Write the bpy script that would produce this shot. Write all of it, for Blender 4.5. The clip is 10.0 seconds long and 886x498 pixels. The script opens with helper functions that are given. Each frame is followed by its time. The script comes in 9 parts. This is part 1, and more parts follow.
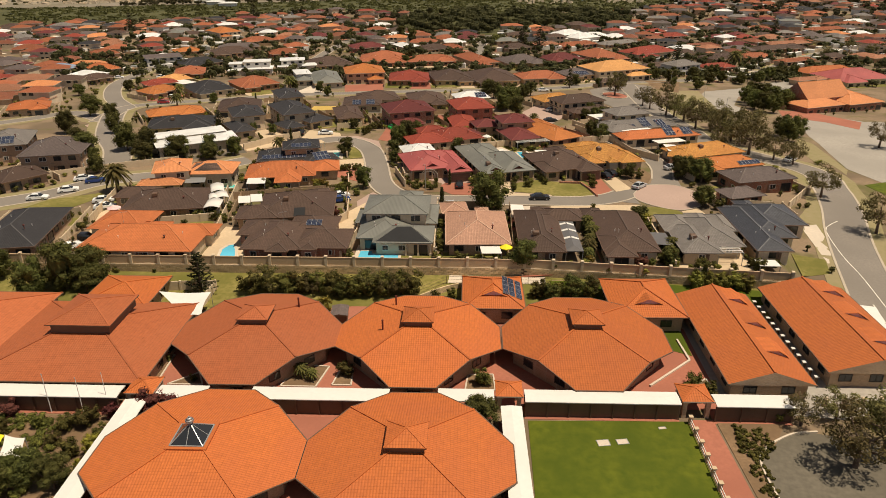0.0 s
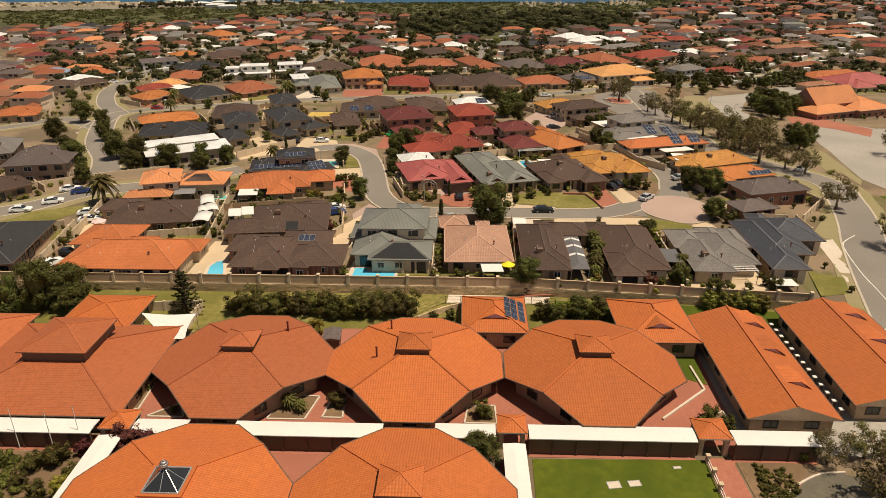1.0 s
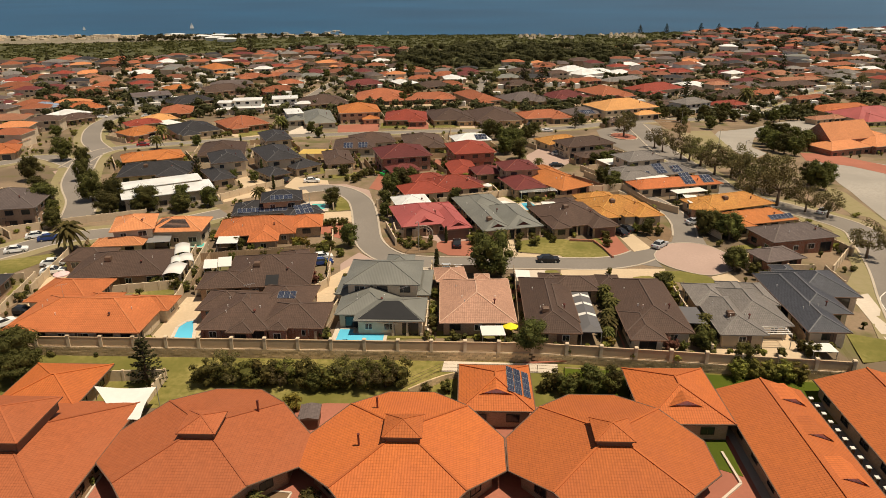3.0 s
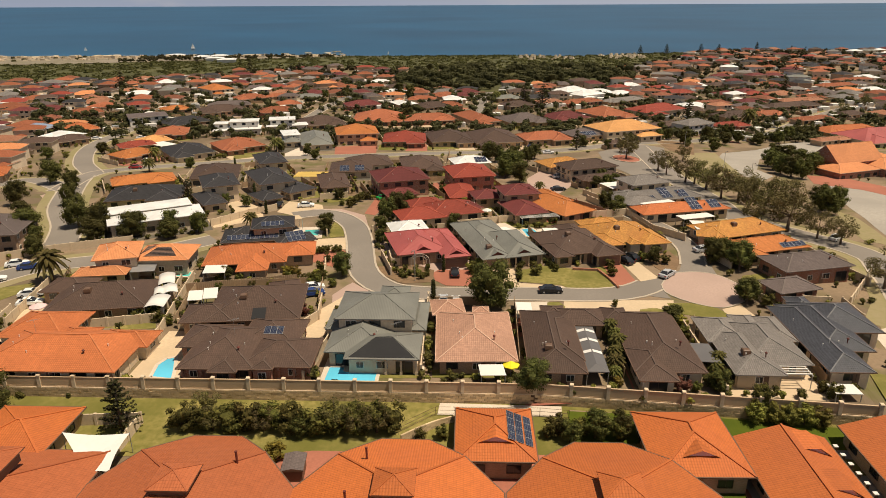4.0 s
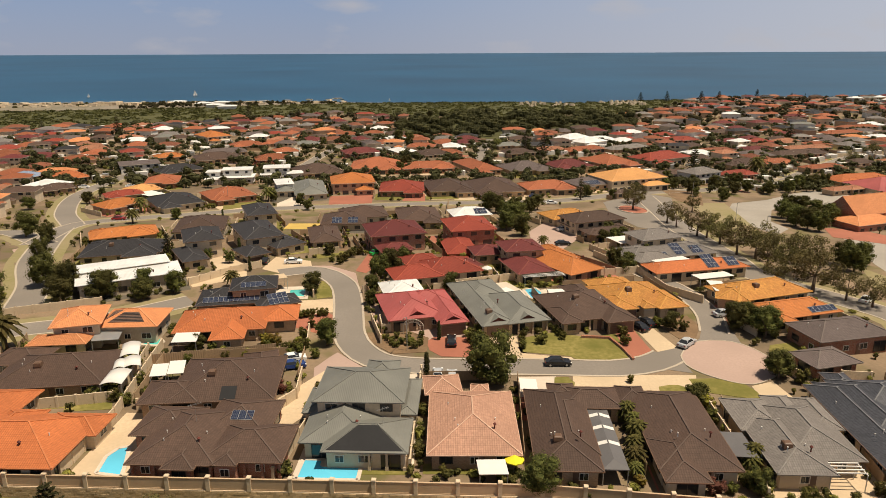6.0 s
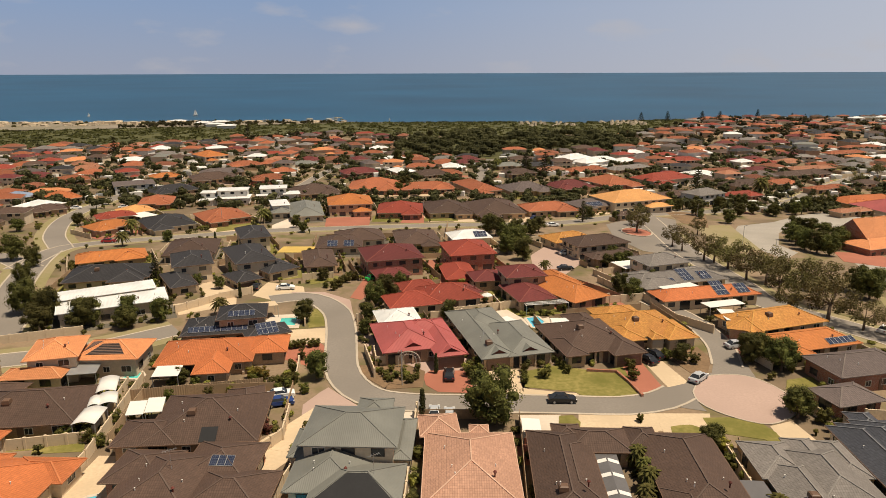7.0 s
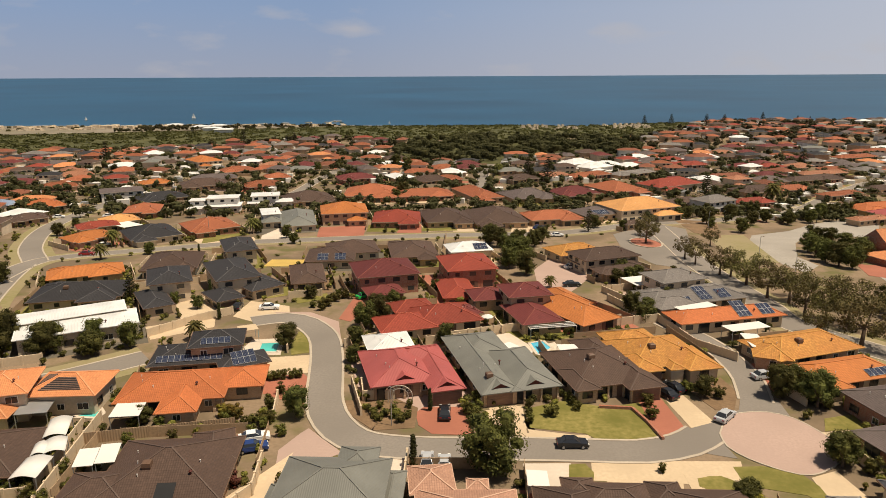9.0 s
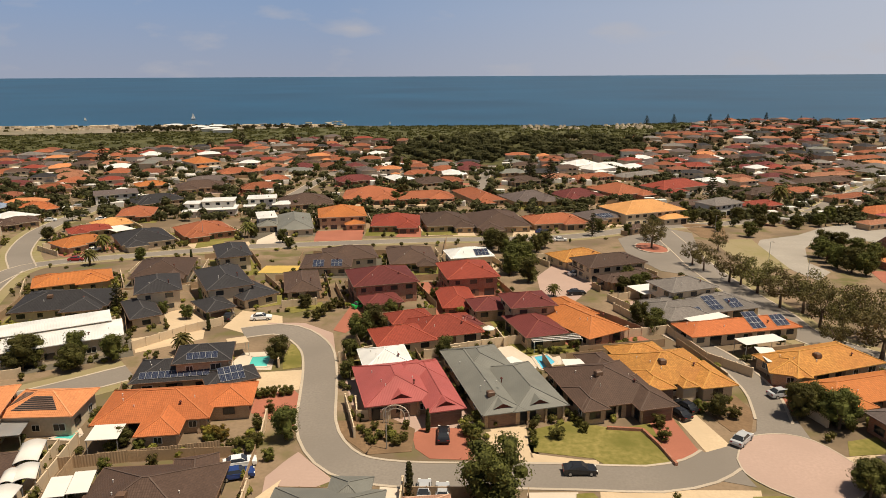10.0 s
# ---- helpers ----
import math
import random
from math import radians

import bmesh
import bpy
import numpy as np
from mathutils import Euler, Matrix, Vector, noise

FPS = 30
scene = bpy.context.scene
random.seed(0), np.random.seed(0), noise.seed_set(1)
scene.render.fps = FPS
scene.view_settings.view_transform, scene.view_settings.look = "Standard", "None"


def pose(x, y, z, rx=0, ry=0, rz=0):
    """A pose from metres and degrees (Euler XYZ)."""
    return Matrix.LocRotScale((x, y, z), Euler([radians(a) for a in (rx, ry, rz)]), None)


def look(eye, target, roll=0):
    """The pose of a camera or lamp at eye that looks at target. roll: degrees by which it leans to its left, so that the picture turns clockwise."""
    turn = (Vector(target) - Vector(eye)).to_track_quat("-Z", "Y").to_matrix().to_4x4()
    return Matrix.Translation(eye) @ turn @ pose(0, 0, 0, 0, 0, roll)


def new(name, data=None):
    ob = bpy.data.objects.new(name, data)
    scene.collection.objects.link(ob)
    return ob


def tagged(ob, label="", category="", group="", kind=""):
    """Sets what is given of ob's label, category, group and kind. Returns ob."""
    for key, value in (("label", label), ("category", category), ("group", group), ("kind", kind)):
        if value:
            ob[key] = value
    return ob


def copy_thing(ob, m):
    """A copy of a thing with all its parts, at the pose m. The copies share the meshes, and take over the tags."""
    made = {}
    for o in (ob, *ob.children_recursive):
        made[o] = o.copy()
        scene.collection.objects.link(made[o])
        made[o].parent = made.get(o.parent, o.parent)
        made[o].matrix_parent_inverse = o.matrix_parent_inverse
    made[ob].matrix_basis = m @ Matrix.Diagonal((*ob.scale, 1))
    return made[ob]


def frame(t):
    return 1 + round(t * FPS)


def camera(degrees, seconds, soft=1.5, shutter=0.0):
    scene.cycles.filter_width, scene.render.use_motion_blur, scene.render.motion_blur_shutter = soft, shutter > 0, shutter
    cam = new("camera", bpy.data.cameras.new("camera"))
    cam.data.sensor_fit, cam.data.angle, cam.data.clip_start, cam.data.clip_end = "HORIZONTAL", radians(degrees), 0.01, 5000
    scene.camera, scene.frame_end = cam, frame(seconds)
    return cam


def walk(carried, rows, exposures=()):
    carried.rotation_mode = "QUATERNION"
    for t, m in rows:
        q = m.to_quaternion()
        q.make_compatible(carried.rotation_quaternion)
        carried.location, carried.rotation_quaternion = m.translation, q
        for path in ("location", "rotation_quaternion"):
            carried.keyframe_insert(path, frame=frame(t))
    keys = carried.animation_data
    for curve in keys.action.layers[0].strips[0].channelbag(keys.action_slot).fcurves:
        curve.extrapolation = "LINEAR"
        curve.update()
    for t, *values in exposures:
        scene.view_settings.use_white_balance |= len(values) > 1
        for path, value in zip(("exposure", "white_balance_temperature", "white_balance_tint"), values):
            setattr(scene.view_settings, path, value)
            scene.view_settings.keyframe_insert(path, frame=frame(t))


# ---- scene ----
cam = camera(65.6, 10.0, soft=0.8)
PATH = [
    (0, (-0.779, -6.834, 54.155), (-0.844, -5.008, 53.342), -0.2),
    (0.5, (-0.742, -3.495, 54.119), (-0.808, -1.669, 53.307), -0.2),
    (1, (-0.622, 0.087, 54.062), (-0.69, 1.915, 53.255), -0.2),
    (1.5, (-0.514, 3.326, 53.952), (-0.582, 5.16, 53.157), -0.3),
    (2, (-0.366, 6.866, 53.782), (-0.436, 8.709, 53.007), -0.3),
    (2.5, (-0.279, 10.197, 53.621), (-0.349, 12.048, 52.868), -0.3),
    (4, (0.272, 20.329, 53.2), (0.199, 22.209, 52.522), -0.3),
    (4.5, (0.539, 23.669, 53.054), (0.465, 25.557, 52.401), -0.3),
    (5, (0.757, 27.162, 52.937), (0.681, 29.061, 52.313), -0.3),
    (5.5, (0.821, 30.394, 52.806), (0.744, 32.303, 52.214), -0.3),
    (7, (1.137, 40.56, 52.55), (1.058, 42.494, 52.045), -0.2),
    (7.5, (1.298, 43.928, 52.378), (1.217, 45.863, 51.878), -0.3),
    (8, (1.421, 47.386, 52.397), (1.339, 49.321, 51.897), -0.3),
    (8.5, (1.541, 50.588, 52.286), (1.458, 52.523, 51.788), -0.3),
    (9, (1.662, 54.025, 52.239), (1.579, 55.961, 51.742), -0.3),
    (9.5, (1.736, 57.229, 52.23), (1.651, 59.165, 51.733), -0.3),
    (10, (1.743, 60.693, 52.326), (1.657, 62.628, 51.829), -0.3),
]
walk(cam, [(t, look(e, g, r)) for t, e, g, r in PATH], [(0, 0.0, 6950, 10), (2.5, 0.03, 6950, 10), (5.5, 0.13, 6900, 10), (10, 0.14, 6900, 10)])

# ---- light ----
SUN_ELEVATION, SUN_TURN = 70.0, 107.0      # turn: clockwise from straight ahead (+y)
sky_world = bpy.data.worlds.new("sky")
scene.world = sky_world
sky_world.use_nodes = True
wn, wl = sky_world.node_tree.nodes, sky_world.node_tree.links
sky = wn.new("ShaderNodeTexSky")
sky.sky_type, sky.sun_disc = "NISHITA", False
sky.sun_elevation, sky.sun_rotation = radians(SUN_ELEVATION), radians(SUN_TURN)
sky.altitude, sky.air_density, sky.dust_density, sky.ozone_density = 0, 1.0, 0.4, 3.0
# sea haze towards the horizon and thin broken cloud above it
coord = wn.new("ShaderNodeTexCoord")
high = wn.new("ShaderNodeSeparateXYZ")
haze = wn.new("ShaderNodeValToRGB")
haze.color_ramp.elements[0].color = (0.295, 0.342, 0.462, 1)
haze.color_ramp.elements[1].position, haze.color_ramp.elements[1].color = 0.13, (0.19, 0.315, 0.545, 1)
haze_gain = wn.new("ShaderNodeVectorMath")
haze_gain.operation = "SCALE"
haze_gain.inputs["Scale"].default_value = 19.4
thin = wn.new("ShaderNodeMapRange")
thin.inputs[1].default_value, thin.inputs[2].default_value, thin.inputs[3].default_value, thin.inputs[4].default_value = 0.08, 0.34, 0.95, 0.0
base = wn.new("ShaderNodeMix")
base.data_type = "RGBA"
stretch = wn.new("ShaderNodeMapping")
stretch.inputs["Scale"].default_value = (1.0, 1.0, 3.0)
cloud = wn.new("ShaderNodeTexNoise")
cloud.inputs["Scale"].default_value, cloud.inputs["Detail"].default_value = 8.0, 9
ramp = wn.new("ShaderNodeValToRGB")
ramp.color_ramp.elements[0].position, ramp.color_ramp.elements[1].position = 0.56, 0.76
ramp.color_ramp.elements[1].color = (0.6, 0.6, 0.6, 1)
mixed = wn.new("ShaderNodeMix")
mixed.data_type = "RGBA"
mixed.inputs[7].default_value = (8.6, 8.5, 9.2, 1)
wl.new(coord.outputs["Generated"], high.inputs[0])
wl.new(high.outputs[2], haze.inputs[0])
glow = wn.new("ShaderNodeMapRange")     # the sky is paler towards the sun
glow.inputs[1].default_value, glow.inputs[2].default_value, glow.inputs[3].default_value, glow.inputs[4].default_value = -0.2, 0.62, 0.0, 0.75
wl.new(high.outputs[0], glow.inputs[0])
pale = wn.new("ShaderNodeMix")
pale.data_type = "RGBA"
pale.inputs[7].default_value = (0.53, 0.555, 0.63, 1)
wl.new(glow.outputs[0], pale.inputs[0])
wl.new(haze.outputs[0], pale.inputs[6])
wl.new(pale.outputs[2], haze_gain.inputs[0])
wl.new(high.outputs[2], thin.inputs[0])
wl.new(thin.outputs[0], base.inputs[0])
veil = wn.new("ShaderNodeHueSaturation")
veil.inputs["Saturation"].default_value = 0.55
wl.new(sky.outputs[0], veil.inputs["Color"])
wl.new(veil.outputs[0], base.inputs[6])
wl.new(haze_gain.outputs[0], base.inputs[7])
wl.new(coord.outputs["Generated"], stretch.inputs[0])
wl.new(stretch.outputs[0], cloud.inputs["Vector"])
wl.new(cloud.outputs["Fac"], ramp.inputs[0])
wl.new(ramp.outputs[0], mixed.inputs[0])
wl.new(base.outputs[2], mixed.inputs[6])
wl.new(mixed.outputs[2], wn["Background"].inputs[0])
wn["Background"].inputs[1].default_value = 0.050

sun = new("sun", bpy.data.lights.new("sun", "SUN"))
sun.data.energy, sun.data.angle, sun.data.color = 4.95, radians(0.6), (1.0, 0.91, 0.77)
ce, se = math.cos(radians(SUN_ELEVATION)), math.sin(radians(SUN_ELEVATION))
sun.matrix_world = look((300 * ce * math.sin(radians(SUN_TURN)), 300 * ce * math.cos(radians(SUN_TURN)), 300 * se), (0, 0, 0))


# ---- materials ----
def graph(name, rough=0.8, metallic=0.0, specular=0.3):
    m = bpy.data.materials.new(name)
    m.use_nodes = True
    b = m.node_tree.nodes["Principled BSDF"]
    b.inputs["Roughness"].default_value, b.inputs["Metallic"].default_value = rough, metallic
    b.inputs["Specular IOR Level"].default_value = specular
    return m, m.node_tree.nodes, m.node_tree.links, b


def noise_node(n, l, scale, detail=4, vector=None):
    t = n.new("ShaderNodeTexNoise")
    t.inputs["Scale"].default_value, t.inputs["Detail"].default_value = scale, detail
    if vector:
        l.new(vector, t.inputs["Vector"])
    return t.outputs["Fac"]


def math_node(n, l, op, a, b=0.0, c=0.0):
    t = n.new("ShaderNodeMath")
    t.operation = op
    for i, v in enumerate((a, b, c)):
        if isinstance(v, (int, float)):
            t.inputs[i].default_value = v
        else:
            l.new(v, t.inputs[i])
    return t.outputs[0]


def blend(n, l, fac, a, b):
    t = n.new("ShaderNodeMix")
    t.data_type = "RGBA"
    for i, v in ((0, fac), (6, a), (7, b)):
        if isinstance(v, (int, float)):
            t.inputs[i].default_value = v
        elif isinstance(v, tuple):
            t.inputs[i].default_value = (*v, 1)
        else:
            l.new(v, t.inputs[i])
    return t.outputs[2]


def span(n, l, v, lo, hi):
    t = n.new("ShaderNodeMapRange")
    t.inputs[1].default_value, t.inputs[2].default_value = lo, hi
    l.new(v, t.inputs[0])
    return t.outputs[0]


def scaled(col, k):
    return tuple(min(1.0, c * k) for c in col)


def bump_node(n, l, b, height, strength, distance=0.05):
    t = n.new("ShaderNodeBump")
    t.inputs["Strength"].default_value, t.inputs["Distance"].default_value = strength, distance
    l.new(height, t.inputs["Height"])
    l.new(t.outputs[0], b.inputs["Normal"])


def worn(name, col, rough=0.8, coarse=0.15, fine=3.0, vary=0.22, tint=0.0, bump=0.2, metallic=0.0, specular=0.3, second=None):
    """A plain surface with stains at metre size and grain at hand size; tint: how far each object differs."""
    m, n, l, b = graph(name, rough, metallic, specular)
    at = n.new("ShaderNodeTexCoord").outputs["Object"]
    big, small = noise_node(n, l, coarse, 5, at), noise_node(n, l, fine, 6, at)
    c = blend(n, l, span(n, l, big, 0.35, 0.68), scaled(col, 1 - vary), second or scaled(col, 1 + vary))
    c = blend(n, l, span(n, l, small, 0.3, 0.75), c, scaled(col, 1 - vary * 0.9))
    if tint:
        r = n.new("ShaderNodeObjectInfo").outputs["Random"]
        h = n.new("ShaderNodeHueSaturation")
        l.new(math_node(n, l, "MULTIPLY_ADD", r, 2 * tint, 1 - tint), h.inputs["Value"])
        l.new(c, h.inputs["Color"])
        c = h.outputs[0]
    l.new(c, b.inputs["Base Color"])
    if bump:
        bump_node(n, l, b, small, bump)
    return m


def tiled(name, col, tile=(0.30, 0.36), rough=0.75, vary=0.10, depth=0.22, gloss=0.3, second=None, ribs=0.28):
    """Roof tiles in courses, by the roof's own map of metres along the eaves and up the slope; depth, ribs: shade
    painted at laps and in troughs.
    """
    m, n, l, b = graph(name, rough, 0, gloss)
    uv = n.new("ShaderNodeUVMap").outputs[0]
    xyz = n.new("ShaderNodeSeparateXYZ")
    l.new(uv, xyz.inputs[0])
    u = math_node(n, l, "DIVIDE", xyz.outputs[0], tile[0])
    v = math_node(n, l, "DIVIDE", xyz.outputs[1], tile[1])
    row = math_node(n, l, "FLOOR", v)
    cell = n.new("ShaderNodeCombineXYZ")
    l.new(math_node(n, l, "FLOOR", u), cell.inputs[0])
    l.new(row, cell.inputs[1])
    w = n.new("ShaderNodeTexWhiteNoise")
    w.noise_dimensions = "2D"
    l.new(cell.outputs[0], w.inputs["Vector"])
    at = n.new("ShaderNodeTexCoord").outputs["Object"]
    big, small = noise_node(n, l, 0.16, 5, at), noise_node(n, l, 1.4, 6, at)
    c = blend(n, l, w.outputs["Value"], scaled(col, 1 - vary), scaled(col, 1 + vary))
    c = blend(n, l, math_node(n, l, "MULTIPLY", span(n, l, big, 0.4, 0.7), 0.55), c, second or scaled(col, 0.72))
    c = blend(n, l, math_node(n, l, "MULTIPLY", span(n, l, small, 0.5, 0.8), 0.35), c, scaled(col, 0.6))
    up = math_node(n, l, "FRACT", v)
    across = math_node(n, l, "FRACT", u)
    # relief shade put into the colour: dark line at each lap, dark rib troughs
    lap_shade = math_node(n, l, "LESS_THAN", up, 0.14)
    c = blend(n, l, math_node(n, l, "MULTIPLY", lap_shade, depth), c, scaled(col, 0.30))
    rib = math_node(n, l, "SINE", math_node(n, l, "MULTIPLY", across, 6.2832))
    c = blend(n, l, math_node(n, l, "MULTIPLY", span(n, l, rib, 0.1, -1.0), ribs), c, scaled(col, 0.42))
    r = n.new("ShaderNodeObjectInfo").outputs["Random"]
    h = n.new("ShaderNodeHueSaturation")
    l.new(math_node(n, l, "MULTIPLY_ADD", r, 0.3, 0.85), h.inputs["Value"])
    l.new(c, h.inputs["Color"])
    l.new(h.outputs[0], b.inputs["Base Color"])
    height = math_node(n, l, "ADD", math_node(n, l, "MULTIPLY", rib, 0.3), math_node(n, l, "SUBTRACT", 1.0, up))
    bump_node(n, l, b, height, 0.6, 0.05)
    return m


def sheeted(name, col, rough=0.45):
    """Painted corrugated sheet roofing with ribs up the slope."""
    m, n, l, b = graph(name, rough, 0.0, 0.4)
    uv = n.new("ShaderNodeUVMap").outputs[0]
    xyz = n.new("ShaderNodeSeparateXYZ")
    l.new(uv, xyz.inputs[0])
    at = n.new("ShaderNodeTexCoord").outputs["Object"]
    big, small = noise_node(n, l, 0.2, 5, at), noise_node(n, l, 2.0, 6, at)
    c = blend(n, l, span(n, l, big, 0.35, 0.7), scaled(col, 0.86), scaled(col, 1.12))
    c = blend(n, l, math_node(n, l, "MULTIPLY", span(n, l, small, 0.5, 0.8), 0.3), c, scaled(col, 0.75))
    l.new(c, b.inputs["Base Color"])
    rib = math_node(n, l, "SINE", math_node(n, l, "MULTIPLY", xyz.outputs[0], 24.0))
    bump_node(n, l, b, rib, 0.35, 0.02)
    return m


def bricked(name, col, joint, size=(0.24, 0.086)):
    m, n, l, b = graph(name, 0.9, 0, 0.2)
    at = n.new("ShaderNodeTexCoord").outputs["Object"]
    x = n.new("ShaderNodeSeparateXYZ")
    l.new(at, x.inputs[0])
    flat = n.new("ShaderNodeCombineXYZ")
    l.new(math_node(n, l, "ADD", x.outputs[0], x.outputs[1]), flat.inputs[0])
    l.new(x.outputs[2], flat.inputs[1])
    t = n.new("ShaderNodeTexBrick")
    t.inputs["Scale"].default_value = 1.0
    t.inputs["Brick Width"].default_value, t.inputs["Row Height"].default_value = size
    t.inputs["Mortar Size"].default_value = 0.012
    t.inputs["Color1"].default_value, t.inputs["Color2"].default_value = (*scaled(col, 0.8), 1), (*scaled(col, 1.2), 1)
    t.inputs["Mortar"].default_value = (*joint, 1)
    l.new(flat.outputs[0], t.inputs["Vector"])
    big = noise_node(n, l, 0.4, 5, at)
    c = blend(n, l, math_node(n, l, "MULTIPLY", span(n, l, big, 0.45, 0.7), 0.35), t.outputs["Color"], scaled(col, 0.65))
    l.new(c, b.inputs["Base Color"])
    bump_node(n, l, b, t.outputs["Fac"], -0.3, 0.01)
    return m


def leafy(name, dark, light):
    m, n, l, b = graph(name, 0.8, 0, 0.12)
    g = n.new("ShaderNodeNewGeometry").outputs["Random Per Island"]
    r = n.new("ShaderNodeObjectInfo").outputs["Random"]
    at = n.new("ShaderNodeTexCoord").outputs["Object"]
    c = blend(n, l, g, dark, light)
    c = blend(n, l, math_node(n, l, "MULTIPLY", span(n, l, noise_node(n, l, 1.2, 3, at), 0.4, 0.7), 0.5), c, scaled(dark, 0.7))
    h = n.new("ShaderNodeHueSaturation")
    l.new(math_node(n, l, "MULTIPLY_ADD", r, 0.05, 0.475), h.inputs["Hue"])
    l.new(math_node(n, l, "MULTIPLY_ADD", r, 0.5, 0.75), h.inputs["Value"])
    l.new(c, h.inputs["Color"])
    l.new(h.outputs[0], b.inputs["Base Color"])
    through_leaf = n.new("ShaderNodeBsdfTranslucent")
    l.new(h.outputs[0], through_leaf.inputs["Color"])
    both = n.new("ShaderNodeMixShader")
    both.inputs[0].default_value = 0.3
    l.new(b.outputs[0], both.inputs[1])
    l.new(through_leaf.outputs[0], both.inputs[2])
    l.new(both.outputs[0], n["Material Output"].inputs["Surface"])
    return m


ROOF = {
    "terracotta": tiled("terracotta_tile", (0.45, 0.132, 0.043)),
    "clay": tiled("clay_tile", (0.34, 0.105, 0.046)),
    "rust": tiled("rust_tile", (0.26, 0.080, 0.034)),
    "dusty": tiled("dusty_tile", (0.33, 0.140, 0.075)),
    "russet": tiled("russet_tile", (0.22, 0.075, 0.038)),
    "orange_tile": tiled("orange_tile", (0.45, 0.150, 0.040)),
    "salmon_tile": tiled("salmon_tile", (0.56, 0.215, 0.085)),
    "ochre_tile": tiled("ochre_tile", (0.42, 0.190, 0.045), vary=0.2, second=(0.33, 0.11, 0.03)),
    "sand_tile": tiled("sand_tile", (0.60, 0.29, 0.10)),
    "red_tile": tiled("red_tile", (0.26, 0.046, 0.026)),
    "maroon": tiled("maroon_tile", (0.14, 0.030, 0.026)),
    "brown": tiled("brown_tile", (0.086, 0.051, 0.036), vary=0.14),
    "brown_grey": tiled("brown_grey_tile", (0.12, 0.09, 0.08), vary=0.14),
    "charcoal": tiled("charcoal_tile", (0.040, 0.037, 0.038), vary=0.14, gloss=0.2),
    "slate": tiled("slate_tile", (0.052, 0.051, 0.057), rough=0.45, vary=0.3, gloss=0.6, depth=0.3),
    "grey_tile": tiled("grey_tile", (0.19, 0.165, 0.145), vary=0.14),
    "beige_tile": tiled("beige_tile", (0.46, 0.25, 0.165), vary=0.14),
    "grey_metal": sheeted("grey_sheet", (0.165, 0.160, 0.135), 0.6),
    "pink_metal": sheeted("pink_sheet", (0.34, 0.078, 0.068), 0.6),
    "white_metal": sheeted("white_sheet", (0.68, 0.66, 0.62)),
    "blue_metal": sheeted("blue_sheet", (0.22, 0.27, 0.36)),
}
WALL = {
    "cream": worn("cream_render", (0.62, 0.50, 0.36), 0.9, 0.3, 2.5, 0.15, 0.12),
    "tan_brick": bricked("tan_brick", (0.47, 0.31, 0.19), (0.5, 0.4, 0.29)),
    "brown_brick": bricked("brown_brick", (0.38, 0.235, 0.145), (0.42, 0.32, 0.23)),
    "red_brick": bricked("red_brick", (0.33, 0.12, 0.07), (0.40, 0.31, 0.24)),
    "white": worn("white_render", (0.70, 0.66, 0.60), 0.85, 0.3, 2.5, 0.1),
}
CAP = {}
for cap_name, col in (("terracotta", (0.50, 0.165, 0.06)), ("clay", (0.46, 0.17, 0.08)), ("rust", (0.42, 0.15, 0.07)), ("dusty", (0.46, 0.22, 0.12)), ("russet", (0.30, 0.12, 0.07)), ("orange_tile", (0.50, 0.18, 0.06)), ("salmon_tile", (0.68, 0.30, 0.14)), ("ochre_tile", (0.56, 0.28, 0.07)), ("sand_tile", (0.64, 0.34, 0.14)), ("red_tile", (0.40, 0.09, 0.05)), ("maroon", (0.24, 0.07, 0.05)), ("brown", (0.115, 0.076, 0.057)), ("brown_grey", (0.165, 0.13, 0.11)), ("charcoal", (0.10, 0.093, 0.09)), ("slate", (0.17, 0.166, 0.165)), ("grey_tile", (0.225, 0.20, 0.175)), ("beige_tile", (0.58, 0.36, 0.25)), ("grey_metal", (0.175, 0.17, 0.145)), ("pink_metal", (0.36, 0.088, 0.077)), ("white_metal", (0.8, 0.79, 0.76)), ("blue_metal", (0.26, 0.31, 0.4))):
    CAP[cap_name] = worn(cap_name + "_ridge", col, 0.7, 0.5, 3.0, 0.2)
